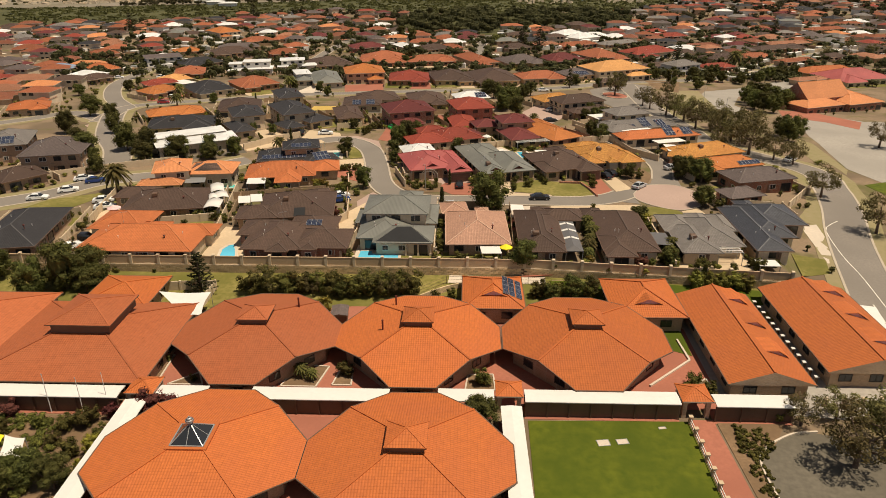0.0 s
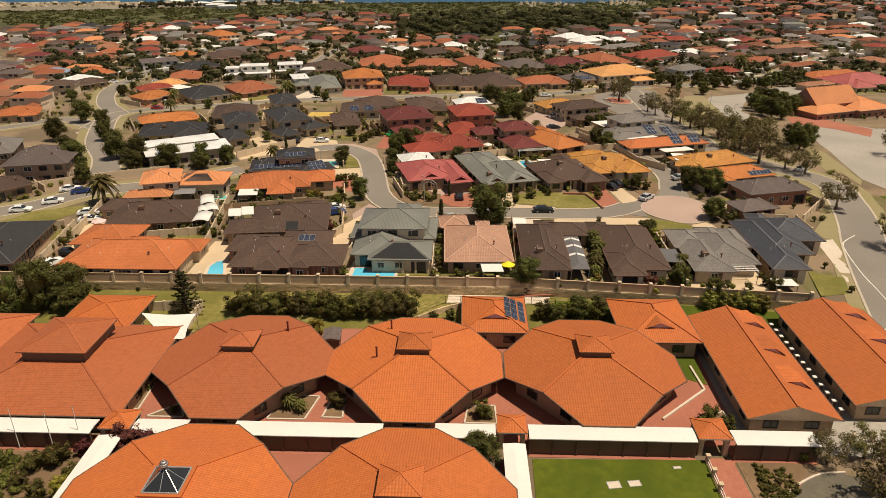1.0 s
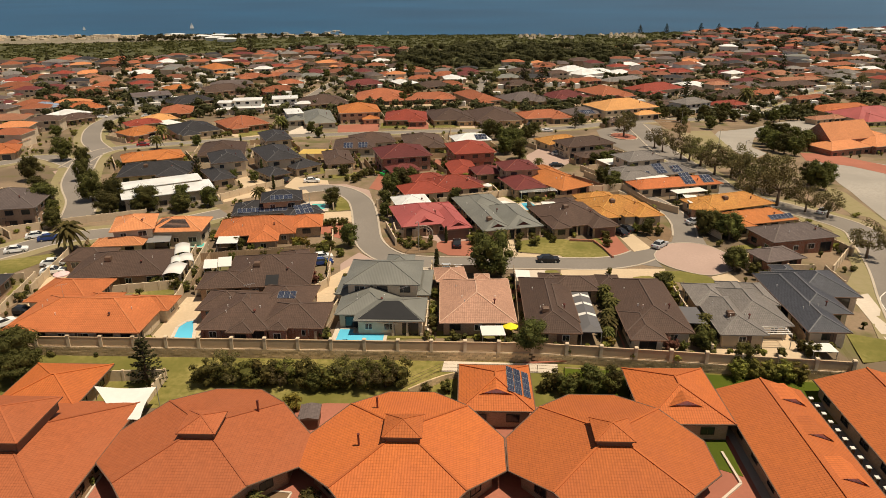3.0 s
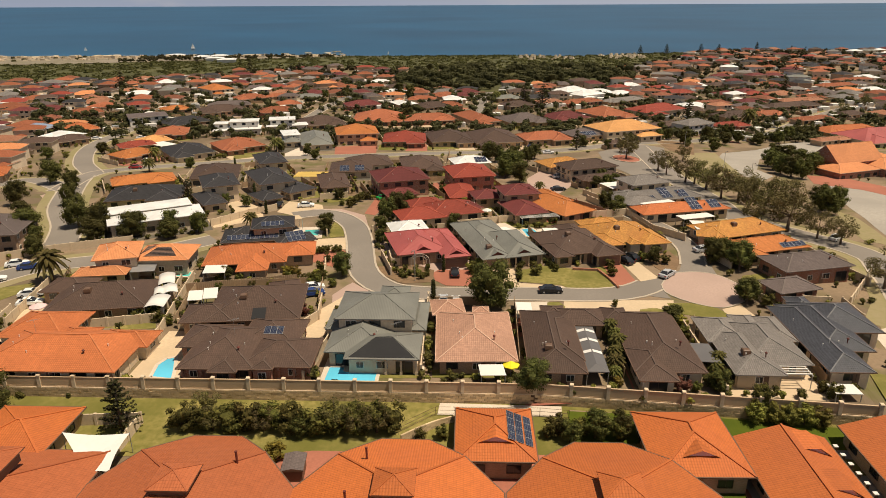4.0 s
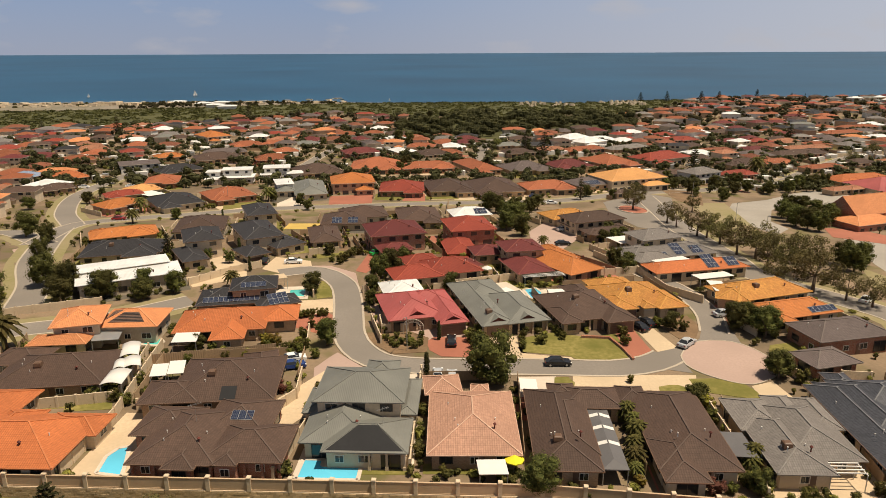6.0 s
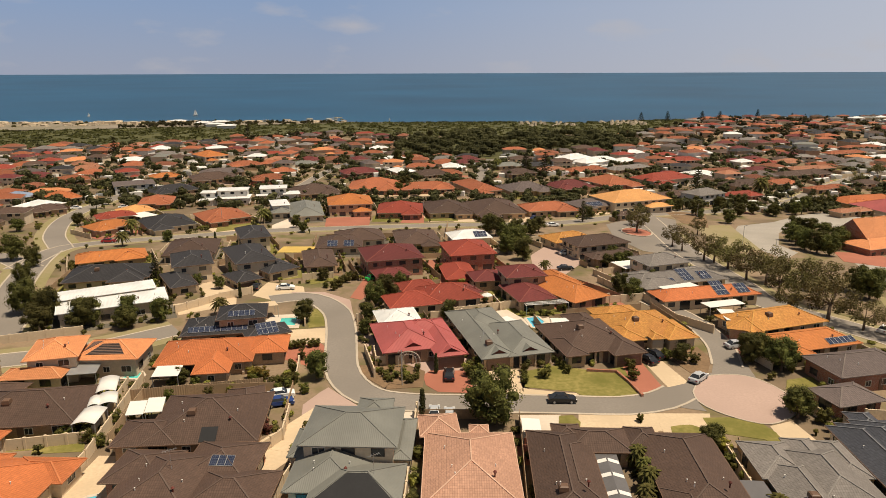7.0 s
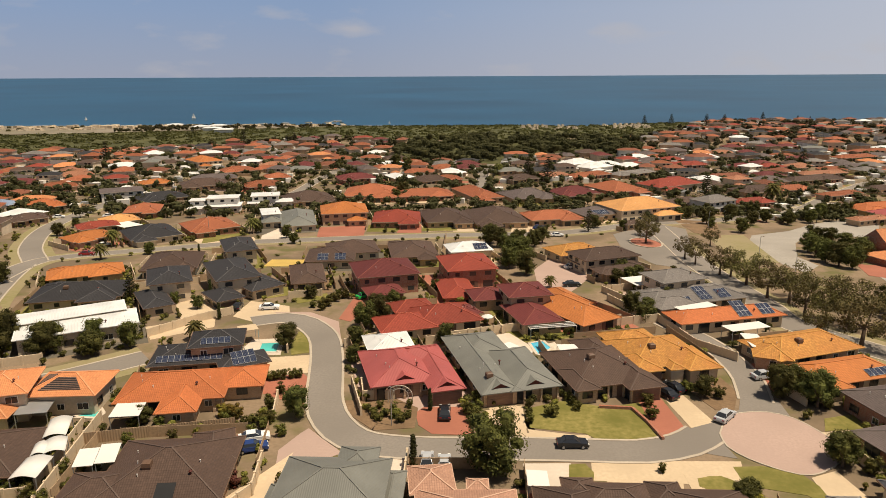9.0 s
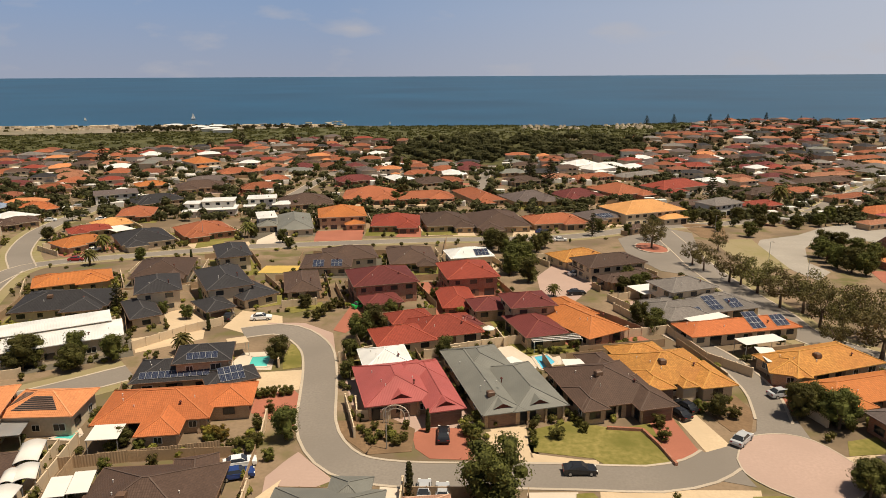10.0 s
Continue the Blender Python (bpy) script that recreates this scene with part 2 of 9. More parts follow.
MAT = {
    "gutter": worn("cream_gutter", (0.62, 0.52, 0.40), 0.5, 0.3, 2, 0.12),
    "dark_gutter": worn("brown_gutter", (0.14, 0.08, 0.05), 0.5, 0.3, 2, 0.12),
    "trim": worn("white_frame_paint", (0.74, 0.70, 0.62), 0.45, 0.5, 4, 0.08),
    "dark_frame": worn("bronze_frame", (0.06, 0.045, 0.035), 0.4, 0.5, 4, 0.1),
    "garage": worn("garage_steel", (0.20, 0.12, 0.085), 0.5, 0.5, 3, 0.12, 0.25),
    "soffit": worn("soffit_board", (0.55, 0.46, 0.36), 0.8, 0.5, 3, 0.1),
    "vent": worn("red_vent_paint", (0.12, 0.03, 0.02), 0.5, 0.5, 4, 0.2, 0.3),
    "asphalt": worn("asphalt", (0.225, 0.192, 0.158), 0.92, 0.05, 2.5, 0.16, 0, 0.3),
    "kerb": worn("pale_concrete_kerb", (0.46, 0.38, 0.29), 0.9, 0.1, 2, 0.14),
    "line": worn("road_paint", (0.72, 0.66, 0.56), 0.7, 0.2, 3, 0.15),
    "drive": worn("dark_drive_asphalt", (0.130, 0.110, 0.080), 0.95, 0.08, 1.5, 0.2),
    "verge": worn("dry_verge", (0.34, 0.27, 0.145), 0.95, 0.06, 0.8, 0.22, second=(0.20, 0.18, 0.060)),
    "pink_paving": worn("pink_paving_bricks", (0.41, 0.285, 0.228), 0.9, 0.10, 2.5, 0.10),
    "red_paving": worn("red_paving_bricks", (0.36, 0.13, 0.08), 0.9, 0.12, 2.5, 0.15),
    "sand_paving": worn("sand_paving", (0.56, 0.42, 0.27), 0.9, 0.12, 2.0, 0.14),
    "pale_paving": worn("pale_concrete", (0.60, 0.50, 0.39), 0.9, 0.12, 2.0, 0.14),
    "car_park": worn("bleached_asphalt", (0.34, 0.30, 0.25), 0.95, 0.06, 1.5, 0.16),
    "lawn": worn("mown_lawn", (0.185, 0.170, 0.034), 0.95, 0.13, 1.2, 0.32, 0.0, 0.4, second=(0.30, 0.235, 0.075)),
    "green_lawn": worn("watered_lawn", (0.080, 0.108, 0.004), 0.95, 0.13, 0.8, 0.3, 0.0, 0.4, second=(0.125, 0.135, 0.008)),
    "soil": worn("garden_soil", (0.21, 0.13, 0.07), 0.95, 0.2, 2.0, 0.3, 0, 0.5),
    "timber": worn("brown_fence_sheet", (0.42, 0.285, 0.17), 0.85, 0.2, 3.0, 0.2),
    "fence_panel": worn("brown_rendered_panel", (0.52, 0.365, 0.225), 0.9, 0.2, 2.5, 0.18),
    "limestone": worn("limestone_render", (0.64, 0.50, 0.34), 0.9, 0.2, 2.5, 0.18),
    "stone": worn("limestone_block", (0.62, 0.45, 0.265), 0.95, 0.5, 4.0, 0.25, 0.22, 0.5),
    "mortar": worn("dark_mortar", (0.17, 0.115, 0.07), 0.95, 0.5, 4.0, 0.2),
    "straw": worn("straw_coloured_ground", (0.55, 0.37, 0.10), 0.95, 0.2, 2.0, 0.15),
    "smoky": worn("smoky_roof_sheet", (0.13, 0.12, 0.115), 0.4, 0.3, 3.0, 0.12),
    "canvas": worn("white_canvas", (0.68, 0.64, 0.58), 0.8, 0.2, 1.5, 0.06),
    "yellow_canvas": worn("yellow_canvas", (0.80, 0.66, 0.03), 0.8, 0.2, 1.5, 0.06),
    "pink_canvas": worn("pink_canvas", (0.72, 0.48, 0.45), 0.8, 0.2, 1.5, 0.06),
    "black_mat": worn("black_mat_and_recess", (0.018, 0.017, 0.017), 0.7, 0.3, 2, 0.2),
    "steel": worn("galvanised_steel", (0.45, 0.44, 0.42), 0.45, 0.5, 3, 0.1, metallic=0.6),
    "tyre": worn("tyre_rubber", (0.02, 0.02, 0.02), 0.85, 1, 6, 0.2),
    "rim": worn("alloy", (0.5, 0.5, 0.5), 0.35, 1, 6, 0.1, metallic=0.8),
    "bark": worn("grey_brown_bark", (0.16, 0.11, 0.075), 0.95, 1.5, 8, 0.3, 0, 0.6),
    "palm_bark": worn("palm_bark", (0.20, 0.14, 0.09), 0.95, 1.5, 8, 0.3, 0, 0.6),
    "rock": worn("garden_rock", (0.42, 0.34, 0.24), 0.95, 0.8, 4, 0.25, 0.2, 0.5),
}
GLASS, gn, gl, gb = graph("window_glass", 0.08, 0.0, 0.6)
gb.inputs["Base Color"].default_value = (0.025, 0.027, 0.03, 1)
PANEL, gn, gl, gb = graph("solar_cells", 0.18, 0.0, 0.6)
at = gn.new("ShaderNodeTexCoord").outputs["Object"]
bt = gn.new("ShaderNodeTexBrick")
bt.offset = 0.0
bt.inputs["Scale"].default_value = 1.0
bt.inputs["Brick Width"].default_value, bt.inputs["Row Height"].default_value, bt.inputs["Mortar Size"].default_value = 0.25, 0.25, 0.012
bt.inputs["Color1"].default_value, bt.inputs["Color2"].default_value = (0.018, 0.024, 0.048, 1), (0.026, 0.032, 0.058, 1)
bt.inputs["Mortar"].default_value = (0.12, 0.13, 0.15, 1)
gl.new(at, bt.inputs["Vector"])
gl.new(bt.outputs["Color"], gb.inputs["Base Color"])


def watery(name, col, rough, scale, strength, gloss=0.35, low=0.8, high=1.25):
    m, n, l, b = graph(name, rough, 0, gloss)
    at = n.new("ShaderNodeTexCoord").outputs["Object"]
    s = n.new("ShaderNodeMapping")
    s.inputs["Scale"].default_value = (1, 1.4, 1)
    l.new(at, s.inputs[0])
    big = noise_node(n, l, scale * 0.02, 6, s.outputs[0])
    c = blend(n, l, span(n, l, big, 0.35, 0.65), scaled(col, low), scaled(col, high))
    l.new(c, b.inputs["Base Color"])
    bump_node(n, l, b, noise_node(n, l, scale, 4, at), strength, 0.3)
    return m


SEA = watery("sea_water", (0.006, 0.056, 0.108), 0.35, 0.12, 0.5, 0.25, 0.78, 1.22)
POOL = {"blue": watery("blue_pool_water", (0.10, 0.46, 0.62), 0.08, 1.5, 0.06), "green": watery("green_pool_water", (0.08, 0.46, 0.40), 0.08, 1.5, 0.06)}
LEAF = {
    "broadleaf": leafy("broadleaf_leaves", (0.048, 0.049, 0.014), (0.155, 0.145, 0.040)),
    "gum": leafy("gum_leaves", (0.085, 0.072, 0.028), (0.215, 0.175, 0.066)),
    "pine": leafy("pine_needles", (0.030, 0.033, 0.014), (0.115, 0.108, 0.040)),
    "palm": leafy("palm_fronds", (0.065, 0.062, 0.018), (0.2, 0.17, 0.052)),
    "cypress": leafy("cypress_leaves", (0.036, 0.04, 0.013), (0.09, 0.088, 0.028)),
    "shrub": leafy("shrub_leaves", (0.050, 0.050, 0.013), (0.20, 0.172, 0.044)),
    "red_shrub": leafy("red_shrub_leaves", (0.09, 0.032, 0.027), (0.21, 0.07, 0.055)),
    "hedge": leafy("hedge_leaves", (0.12, 0.11, 0.026), (0.30, 0.26, 0.06)),
    "yellow_shrub": leafy("yellow_shrub_leaves", (0.14, 0.11, 0.02), (0.34, 0.26, 0.05)),
    "belt": leafy("woodland_leaves", (0.028, 0.026, 0.011), (0.100, 0.086, 0.038)),
    "scrub": leafy("scrub_leaves", (0.062, 0.060, 0.020), (0.105, 0.096, 0.033)),
}
CARPAINT = {}
for cname, col in (("black", (0.015, 0.015, 0.017)), ("white", (0.78, 0.77, 0.74)), ("blue", (0.02, 0.045, 0.16)), ("silver", (0.42, 0.42, 0.42)), ("green", (0.02, 0.38, 0.08)), ("red", (0.30, 0.02, 0.02))):
    CARPAINT[cname] = worn(cname + "_car_paint", col, 0.25, 0.5, 6, 0.05, specular=0.6)


# ---- helpers for meshes ----
class Mesh:
    """Gathers corners, faces and the map of metres on them; every face has a material slot."""

    def __init__(self):
        self.v, self.f, self.uv, self.slot = [], [], [], []

    def face(self, pts, uv=None, slot=0):
        k = len(self.v)
        self.v += [tuple(p) for p in pts]
        self.f.append(tuple(range(k, k + len(pts))))
        self.uv += list(uv) if uv else [(0.0, 0.0)] * len(pts)
        self.slot.append(slot)

    def solid(self, pts, tris, slot=0):
        k = len(self.v)
        self.v += [tuple(p) for p in pts]
        for t in tris:
            self.f.append(tuple(k + i for i in t))
            self.uv += [(0.0, 0.0)] * len(t)
            self.slot.append(slot)

    def box(self, x, y, z, w, d, h, turn=0.0, taper=1.0, slot=0):
        """A box whose base is centred at x, y and lies at z."""
        c, s = math.cos(radians(turn)), math.sin(radians(turn))
        pts = []
        for k, zz in ((1.0, z), (taper, z + h)):
            for sx, sy in ((-1, -1), (1, -1), (1, 1), (-1, 1)):
                px, py = sx * w / 2 * k, sy * d / 2 * k
                pts.append((x + c * px - s * py, y + s * px + c * py, zz))
        self.solid(pts, ((3, 2, 1, 0), (4, 5, 6, 7), (0, 1, 5, 4), (1, 2, 6, 5), (2, 3, 7, 6), (3, 0, 4, 7)), slot)

    def beam(self, a, b, w, h=None, slot=0):
        """A bar of width w and height h from a to b."""
        a, b = Vector(a), Vector(b)
        along = (b - a).normalized()
        side = along.cross(Vector((0, 0, 1)))
        side = side.normalized() if side.length > 1e-4 else Vector((1, 0, 0))
        up = side.cross(along)
        h = h or w
        pts = [p + side * sx * w / 2 + up * sz * h / 2 for p in (a, b) for sx, sz in ((-1, -1), (1, -1), (1, 1), (-1, 1))]
        self.solid(pts, ((0, 1, 2, 3), (7, 6, 5, 4), (0, 4, 5, 1), (1, 5, 6, 2), (2, 6, 7, 3), (3, 7, 4, 0)), slot)

    def ring(self, pts, w, h, slot=0):
        """A closed moulding of width w and height h along the loop pts, seen from above anticlockwise."""
        n = len(pts)
        rows = []
        for i in range(n):
            a, b, c = Vector(pts[i - 1]), Vector(pts[i]), Vector(pts[(i + 1) % n])
            d0, d1 = (b - a).xy.normalized(), (c - b).xy.normalized()
            out = Vector((d0.y + d1.y, -d0.x - d1.x))
            out = out.normalized() / max(0.4, math.sqrt(max(0.0, (1 + d0.dot(d1)) / 2)))
            rows.append([(b.x + out.x * w * s / 2, b.y + out.y * w * s / 2, b.z + h * u / 2) for s, u in ((-1, -1), (1, -1), (1, 1), (-1, 1))])
        self.solid([p for r in rows for p in r], [(4 * i + k, 4 * ((i + 1) % n) + k, 4 * ((i + 1) % n) + (k + 1) % 4, 4 * i + (k + 1) % 4) for i in range(n) for k in range(4)], slot)

    def tube(self, a, b, r0, r1, n=7, slot=0):
        a, b = Vector(a), Vector(b)
        along = (b - a).normalized()
        side = along.cross(Vector((0.3, 0.2, 1))).normalized()
        up = side.cross(along)
        pts = [p + (side * math.cos(6.28319 * i / n) + up * math.sin(6.28319 * i / n)) * r for p, r in ((a, r0), (b, r1)) for i in range(n)]
        self.solid(pts, [(i, (i + 1) % n, n + (i + 1) % n, n + i) for i in range(n)] + [tuple(range(n))[::-1], tuple(range(n, 2 * n))], slot)

    def data(self, name, mats, smooth=False):
        me = bpy.data.meshes.new(name)
        if len(self.v) < 400 and not smooth and "leaves" not in mats[0].name and "fronds" not in mats[0].name:
            first, order, kept = {}, [], []
            for p in self.v:
                key = tuple(round(c, 3) for c in p)
                if key not in first:
                    first[key] = len(kept)
                    kept.append(p)
                order.append(first[key])
            loops, faces, slots, k = [], [], [], 0
            for f, sl in zip(self.f, self.slot):
                g = tuple(order[i] for i in f)
                if len(set(g)) == len(g):
                    faces.append(g)
                    slots.append(sl)
                    loops += self.uv[k:k + len(f)]
                k += len(f)
            self.v, self.f, self.slot, self.uv = kept, faces, slots, loops
        me.from_pydata(self.v, [], self.f)
        layer = me.uv_layers.new(name="metres")
        layer.data.foreach_set("uv", [c for p in self.uv for c in p])
        for m in mats:
            me.materials.append(m)
        me.polygons.foreach_set("material_index", self.slot)
        me.polygons.foreach_set("use_smooth", [smooth] * len(self.f))
        me.update()
        return me


def part(name, shape, material, parent, label="", m=None, smooth=False):
    """Links a Mesh (or mesh data) as ONE object under a thing or a part."""
    if isinstance(shape, Mesh):
        shape = shape.data(name, material if isinstance(material, list) else [material], smooth)
    ob = new(name, shape)
    ob.parent = parent
    if m is not None:
        ob.matrix_basis = m
    if label:
        ob["label"] = label
    return ob


def thing(name, x, y, z, turn, label, category, group="", kind=""):
    ob = new(name)
    ob.empty_display_size = 0.5
    ob.matrix_basis = pose(x, y, z, 0, 0, turn)
    return tagged(ob, label, category, group, kind)


# ---- the lie of the land ----
LAND_Y = (106.5, 200, 300, 380, 500, 700, 950, 1100)
LAND_Z = (0, 0, -5, -8, -8.5, -10, -16, -25)


def wall_line(x):
    return 106.5 if x < 10 else max(102.2, 106.5 - (x - 10) * 4.3 / 45)


def bank(x):
    """The foot and the top of the step in the land along the boundary wall."""
    lo, hi = wall_line(x), wall_line(x) + 0.25
    k = min(max((x - 55) / 7, 0), 1)
    return lo + (85 - lo) * k, hi + (125 - hi) * k


def hill(x, y):
    """The rise towards the dunes in the north-west."""
    return 8.0 * min(max((x - 40) / 260, 0), 1) * min(max((y - 500) / 400, 0), 1) if y < 1000 else 8.0 * min(max((x - 40) / 260, 0), 1) * max(0.0, 1 - (y - 1000) / 100)


def tilt(x):
    return -0.04 * min(max(x - 60, 0), 75)


def land(x, y):
    lo, hi = bank(x)
    low = -1.5 if x <= 55 else -1.5 - 1.1 * min((x - 55) / 7, 1)
    if y <= min(lo, 84):
        return -2.6
    if y < lo:
        return -2.6 + (low + 2.6) * max(0.0, y - 96) / max(lo - 96, 0.1) if lo > 96 else -2.6
    if y < hi:
        return low + (tilt(x) - low) * (y - lo) / (hi - lo)
    return float(np.interp(y, LAND_Y, LAND_Z)) + tilt(x) + hill(x, y)


random.seed(4)

# ---- the ground and the sea ----
def yard_material():
    m, n, l, b = graph("sandy_yard_ground", 0.95, 0, 0.2)
    at = n.new("ShaderNodeTexCoord").outputs["Object"]
    a, c2, f = noise_node(n, l, 0.045, 4, at), noise_node(n, l, 0.11, 5, at), noise_node(n, l, 1.6, 5, at)
    c = blend(n, l, span(n, l, a, 0.44, 0.56), (0.25, 0.175, 0.11), (0.16, 0.115, 0.072))
    c = blend(n, l, span(n, l, c2, 0.52, 0.66), c, (0.13, 0.115, 0.042))
    c = blend(n, l, math_node(n, l, "MULTIPLY", span(n, l, f, 0.4, 0.8), 0.5), c, (0.14, 0.10, 0.06))
    l.new(c, b.inputs["Base Color"])
    bump_node(n, l, b, f, 0.4)
    return m


sheet = Mesh()
columns = (-1500, -900, -500, -250, -120, -70, -30, 0, 10, 25, 40, 55, 57, 59, 62, 75, 90, 135, 170, 220, 300, 400, 700, 1100, 1600)
stack = []
for cx in columns:
    lo, hi = bank(cx)
    ys = (-300, 60, 84, min(96, lo - 0.2), lo, hi, max(hi + 1, 128), 160, 200, 300, 380, 500, 600, 700, 800, 900, 950, 1000, 1050, 1100, 1140)
    stack.append([(cx, cy, -30 if cy == 1140 else land(cx, cy)) for cy in ys])
for i in range(len(columns) - 1):
    for j in range(20):
        sheet.face((stack[i][j], stack[i + 1][j], stack[i + 1][j + 1], stack[i][j + 1]))
tagged(part("ground", sheet, yard_material(), None), "sandy suburban ground with dry grass patches", "ground", kind="structure")

sea = Mesh()
for i in range(16):
    for j in range(12):
        xs, ys = [-4800 + 600 * k for k in (i, i + 1)], [1030 + 3870 * (k / 12) ** 1.6 for k in (j, j + 1)]
        zs = [-24.5 + 52.3 * (q - 1030) / 3870 for q in ys]
        sea.face(((xs[0], ys[0], zs[0]), (xs[1], ys[0], zs[0]), (xs[1], ys[1], zs[1]), (xs[0], ys[1], zs[1])))
tagged(part("water", sea, SEA, None), "open blue ocean out to the horizon", "sea", kind="structure")

layer_count = [0]
CLEAR, ROADS, LOTS = [], [], []


def patch(name, pts, material, lift, label, category, keep=True):
    layer_count[0] += 1
    if keep and name != "garden_bed":
        CLEAR.append(pts)
    z = lift + 0.0012 * (layer_count[0] % 12)
    bm = bmesh.new()
    ring = [bm.verts.new((px, py, 0)) for px, py in pts]
    f = bm.faces.new(ring)
    f.normal_update()
    if f.normal.z < 0:
        f.normal_flip()
    for axis, cuts in ((0, (55, 57, 59, 62, 75, 90, 135, 170, 220, 300)), (1, (84, 96, 125, 160, 200, 300, 380, 500))):
        lo, hi = min(p[axis] for p in pts), max(p[axis] for p in pts)
        for c in cuts:
            if lo < c < hi:
                co, no = [(c, 0, 0), (0, c, 0)][axis], [(1, 0, 0), (0, 1, 0)][axis]
                bmesh.ops.bisect_plane(bm, geom=bm.verts[:] + bm.edges[:] + bm.faces[:], plane_co=co, plane_no=no)
    edge = [e for e in bm.edges if len(e.link_faces) == 1]
    skirt = bmesh.ops.extrude_edge_only(bm, edges=edge)["geom"]
    low = {g for g in skirt if isinstance(g, bmesh.types.BMVert)}
    for v in bm.verts:
        v.co.z = land(v.co.x, v.co.y) + z - (0.12 if v in low else 0)
    bmesh.ops.triangulate(bm, faces=[q for q in bm.faces if len(q.verts) > 4])
    me = bpy.data.meshes.new(name)
    bm.to_mesh(me)
    bm.free()
    me.materials.append(material)
    return tagged(part(name, me, material, None), label, category, kind="structure")


def smooth_line(pts, step=3.0):
    """Points every step metres on a rounded line through pts."""
    out = []
    p = [Vector(q) for q in pts]
    p = [2 * p[0] - p[1]] + p + [2 * p[-1] - p[-2]]
    for a, b, c, d in zip(p, p[1:], p[2:], p[3:]):
        n = max(2, int((c - b).length / step))
        for i in range(n):
            t = i / n
            out.append(0.5 * (2 * b + (c - a) * t + (2 * a - 5 * b + 4 * c - d) * t * t + (3 * b - a - 3 * c + d) * t ** 3))
    return out + [p[-2]]


def ribbon(me, line, offset, width, lift, depth=0.15):
    rows = []
    for i, q in enumerate(line):
        along = (line[min(i + 1, len(line) - 1)] - line[max(i - 1, 0)]).normalized()
        side = Vector((along.y, -along.x))
        row = []
        for k in (offset - width / 2, offset + width / 2):
            w = q + side * k
            row.append((w.x, w.y, land(w.x, w.y) + lift))
        rows.append(row)
    for a, b in zip(rows, rows[1:]):
        me.face((a[0], a[1], b[1], b[0]))
        for k in (0, 1):
            p, q = (a[k], b[k]) if k else (b[k], a[k])
            me.face((p, (p[0], p[1], p[2] - depth), (q[0], q[1], q[2] - depth), q))


def road(pts, width):
    line = smooth_line(pts)
    TAKEN.extend((q.x, q.y, width / 2 + (3.5 if width > 6 else 1.5)) for q in line[::2])
    ROADS.extend((q.x, q.y, width / 2 + 0.7) for q in line)
    me = Mesh()
    layer_count[0] += 1
    ribbon(me, line, 0, width, 0.05 + 0.003 * (layer_count[0] % 12))
    ob = tagged(part("road", me, MAT["asphalt"], None), "grey asphalt suburban street with pale kerbs", "road", kind="structure")
    if width > 6:
        v = Mesh()
        ribbon(v, line, 0, width + 6.0, 0.02 + 0.002 * (layer_count[0] % 12))
        tagged(part("verge", v, MAT["verge"], None), "dry grass verge beside the street", "verge", kind="structure")
    for side in (-1, 1):
        k = Mesh()
        ribbon(k, line, side * (width / 2 + 0.22), 0.45, 0.12)
        part("kerb", k, MAT["kerb"], ob, "pale concrete kerb")


def lane_marking(pts, width=0.18):
    me = Mesh()
    ribbon(me, smooth_line(pts, 2.0), 0, width, 0.10, 0.02)
    tagged(part("lane_marking", me, MAT["line"], None), "white painted lane line on the asphalt", "road marking", kind="structure")


PAVE_WORDS = {"pink_paving": "pink brick paving", "red_paving": "red brick paved driveway", "sand_paving": "sand coloured concrete driveway", "pale_paving": "pale concrete paving", "car_park": "bleached grey asphalt car park", "drive": "dark grey asphalt drive"}


def paving(pts, kind):
    return patch("pavement", pts, MAT[kind], 0.03, PAVE_WORDS[kind] + " beside the street", "paving")


def lawn(pts, kind="lawn"):
    return patch("lawn", pts, MAT[kind], 0.048, "mown green lawn with dry patches", "lawn")


def soil(pts):
    return patch("garden_bed", pts, MAT["soil"], 0.065, "brown bare garden bed soil", "garden bed")




def pool(pts, colour="blue"):
    CLEAR.append(pts)
    cx, cy = sum(p[0] for p in pts) / len(pts), sum(p[1] for p in pts) / len(pts)
    z = land(cx, cy)
    root = thing("swimming_pool", cx, cy, z, 0, "turquoise swimming pool with pale stone coping" if colour == "green" else "bright blue swimming pool with pale coping", "pool")
    me, rim = Mesh(), Mesh()
    q = [(px - cx, py - cy) for px, py in pts]
    if sum(a[0] * b[1] - b[0] * a[1] for a, b in zip(q, q[1:] + q[:1])) < 0:
        q = q[::-1]
    me.face([(px, py, 0.07) for px, py in q])
    part("water", me, POOL[colour], root)
    for a, b in zip(q, q[1:] + q[:1]):
        rim.beam((a[0], a[1], 0.07), (b[0], b[1], 0.07), 0.55, 0.10)
    part("coping", rim, MAT["pale_paving"], root)


# ---- fences ----
PANEL_MESH = {}


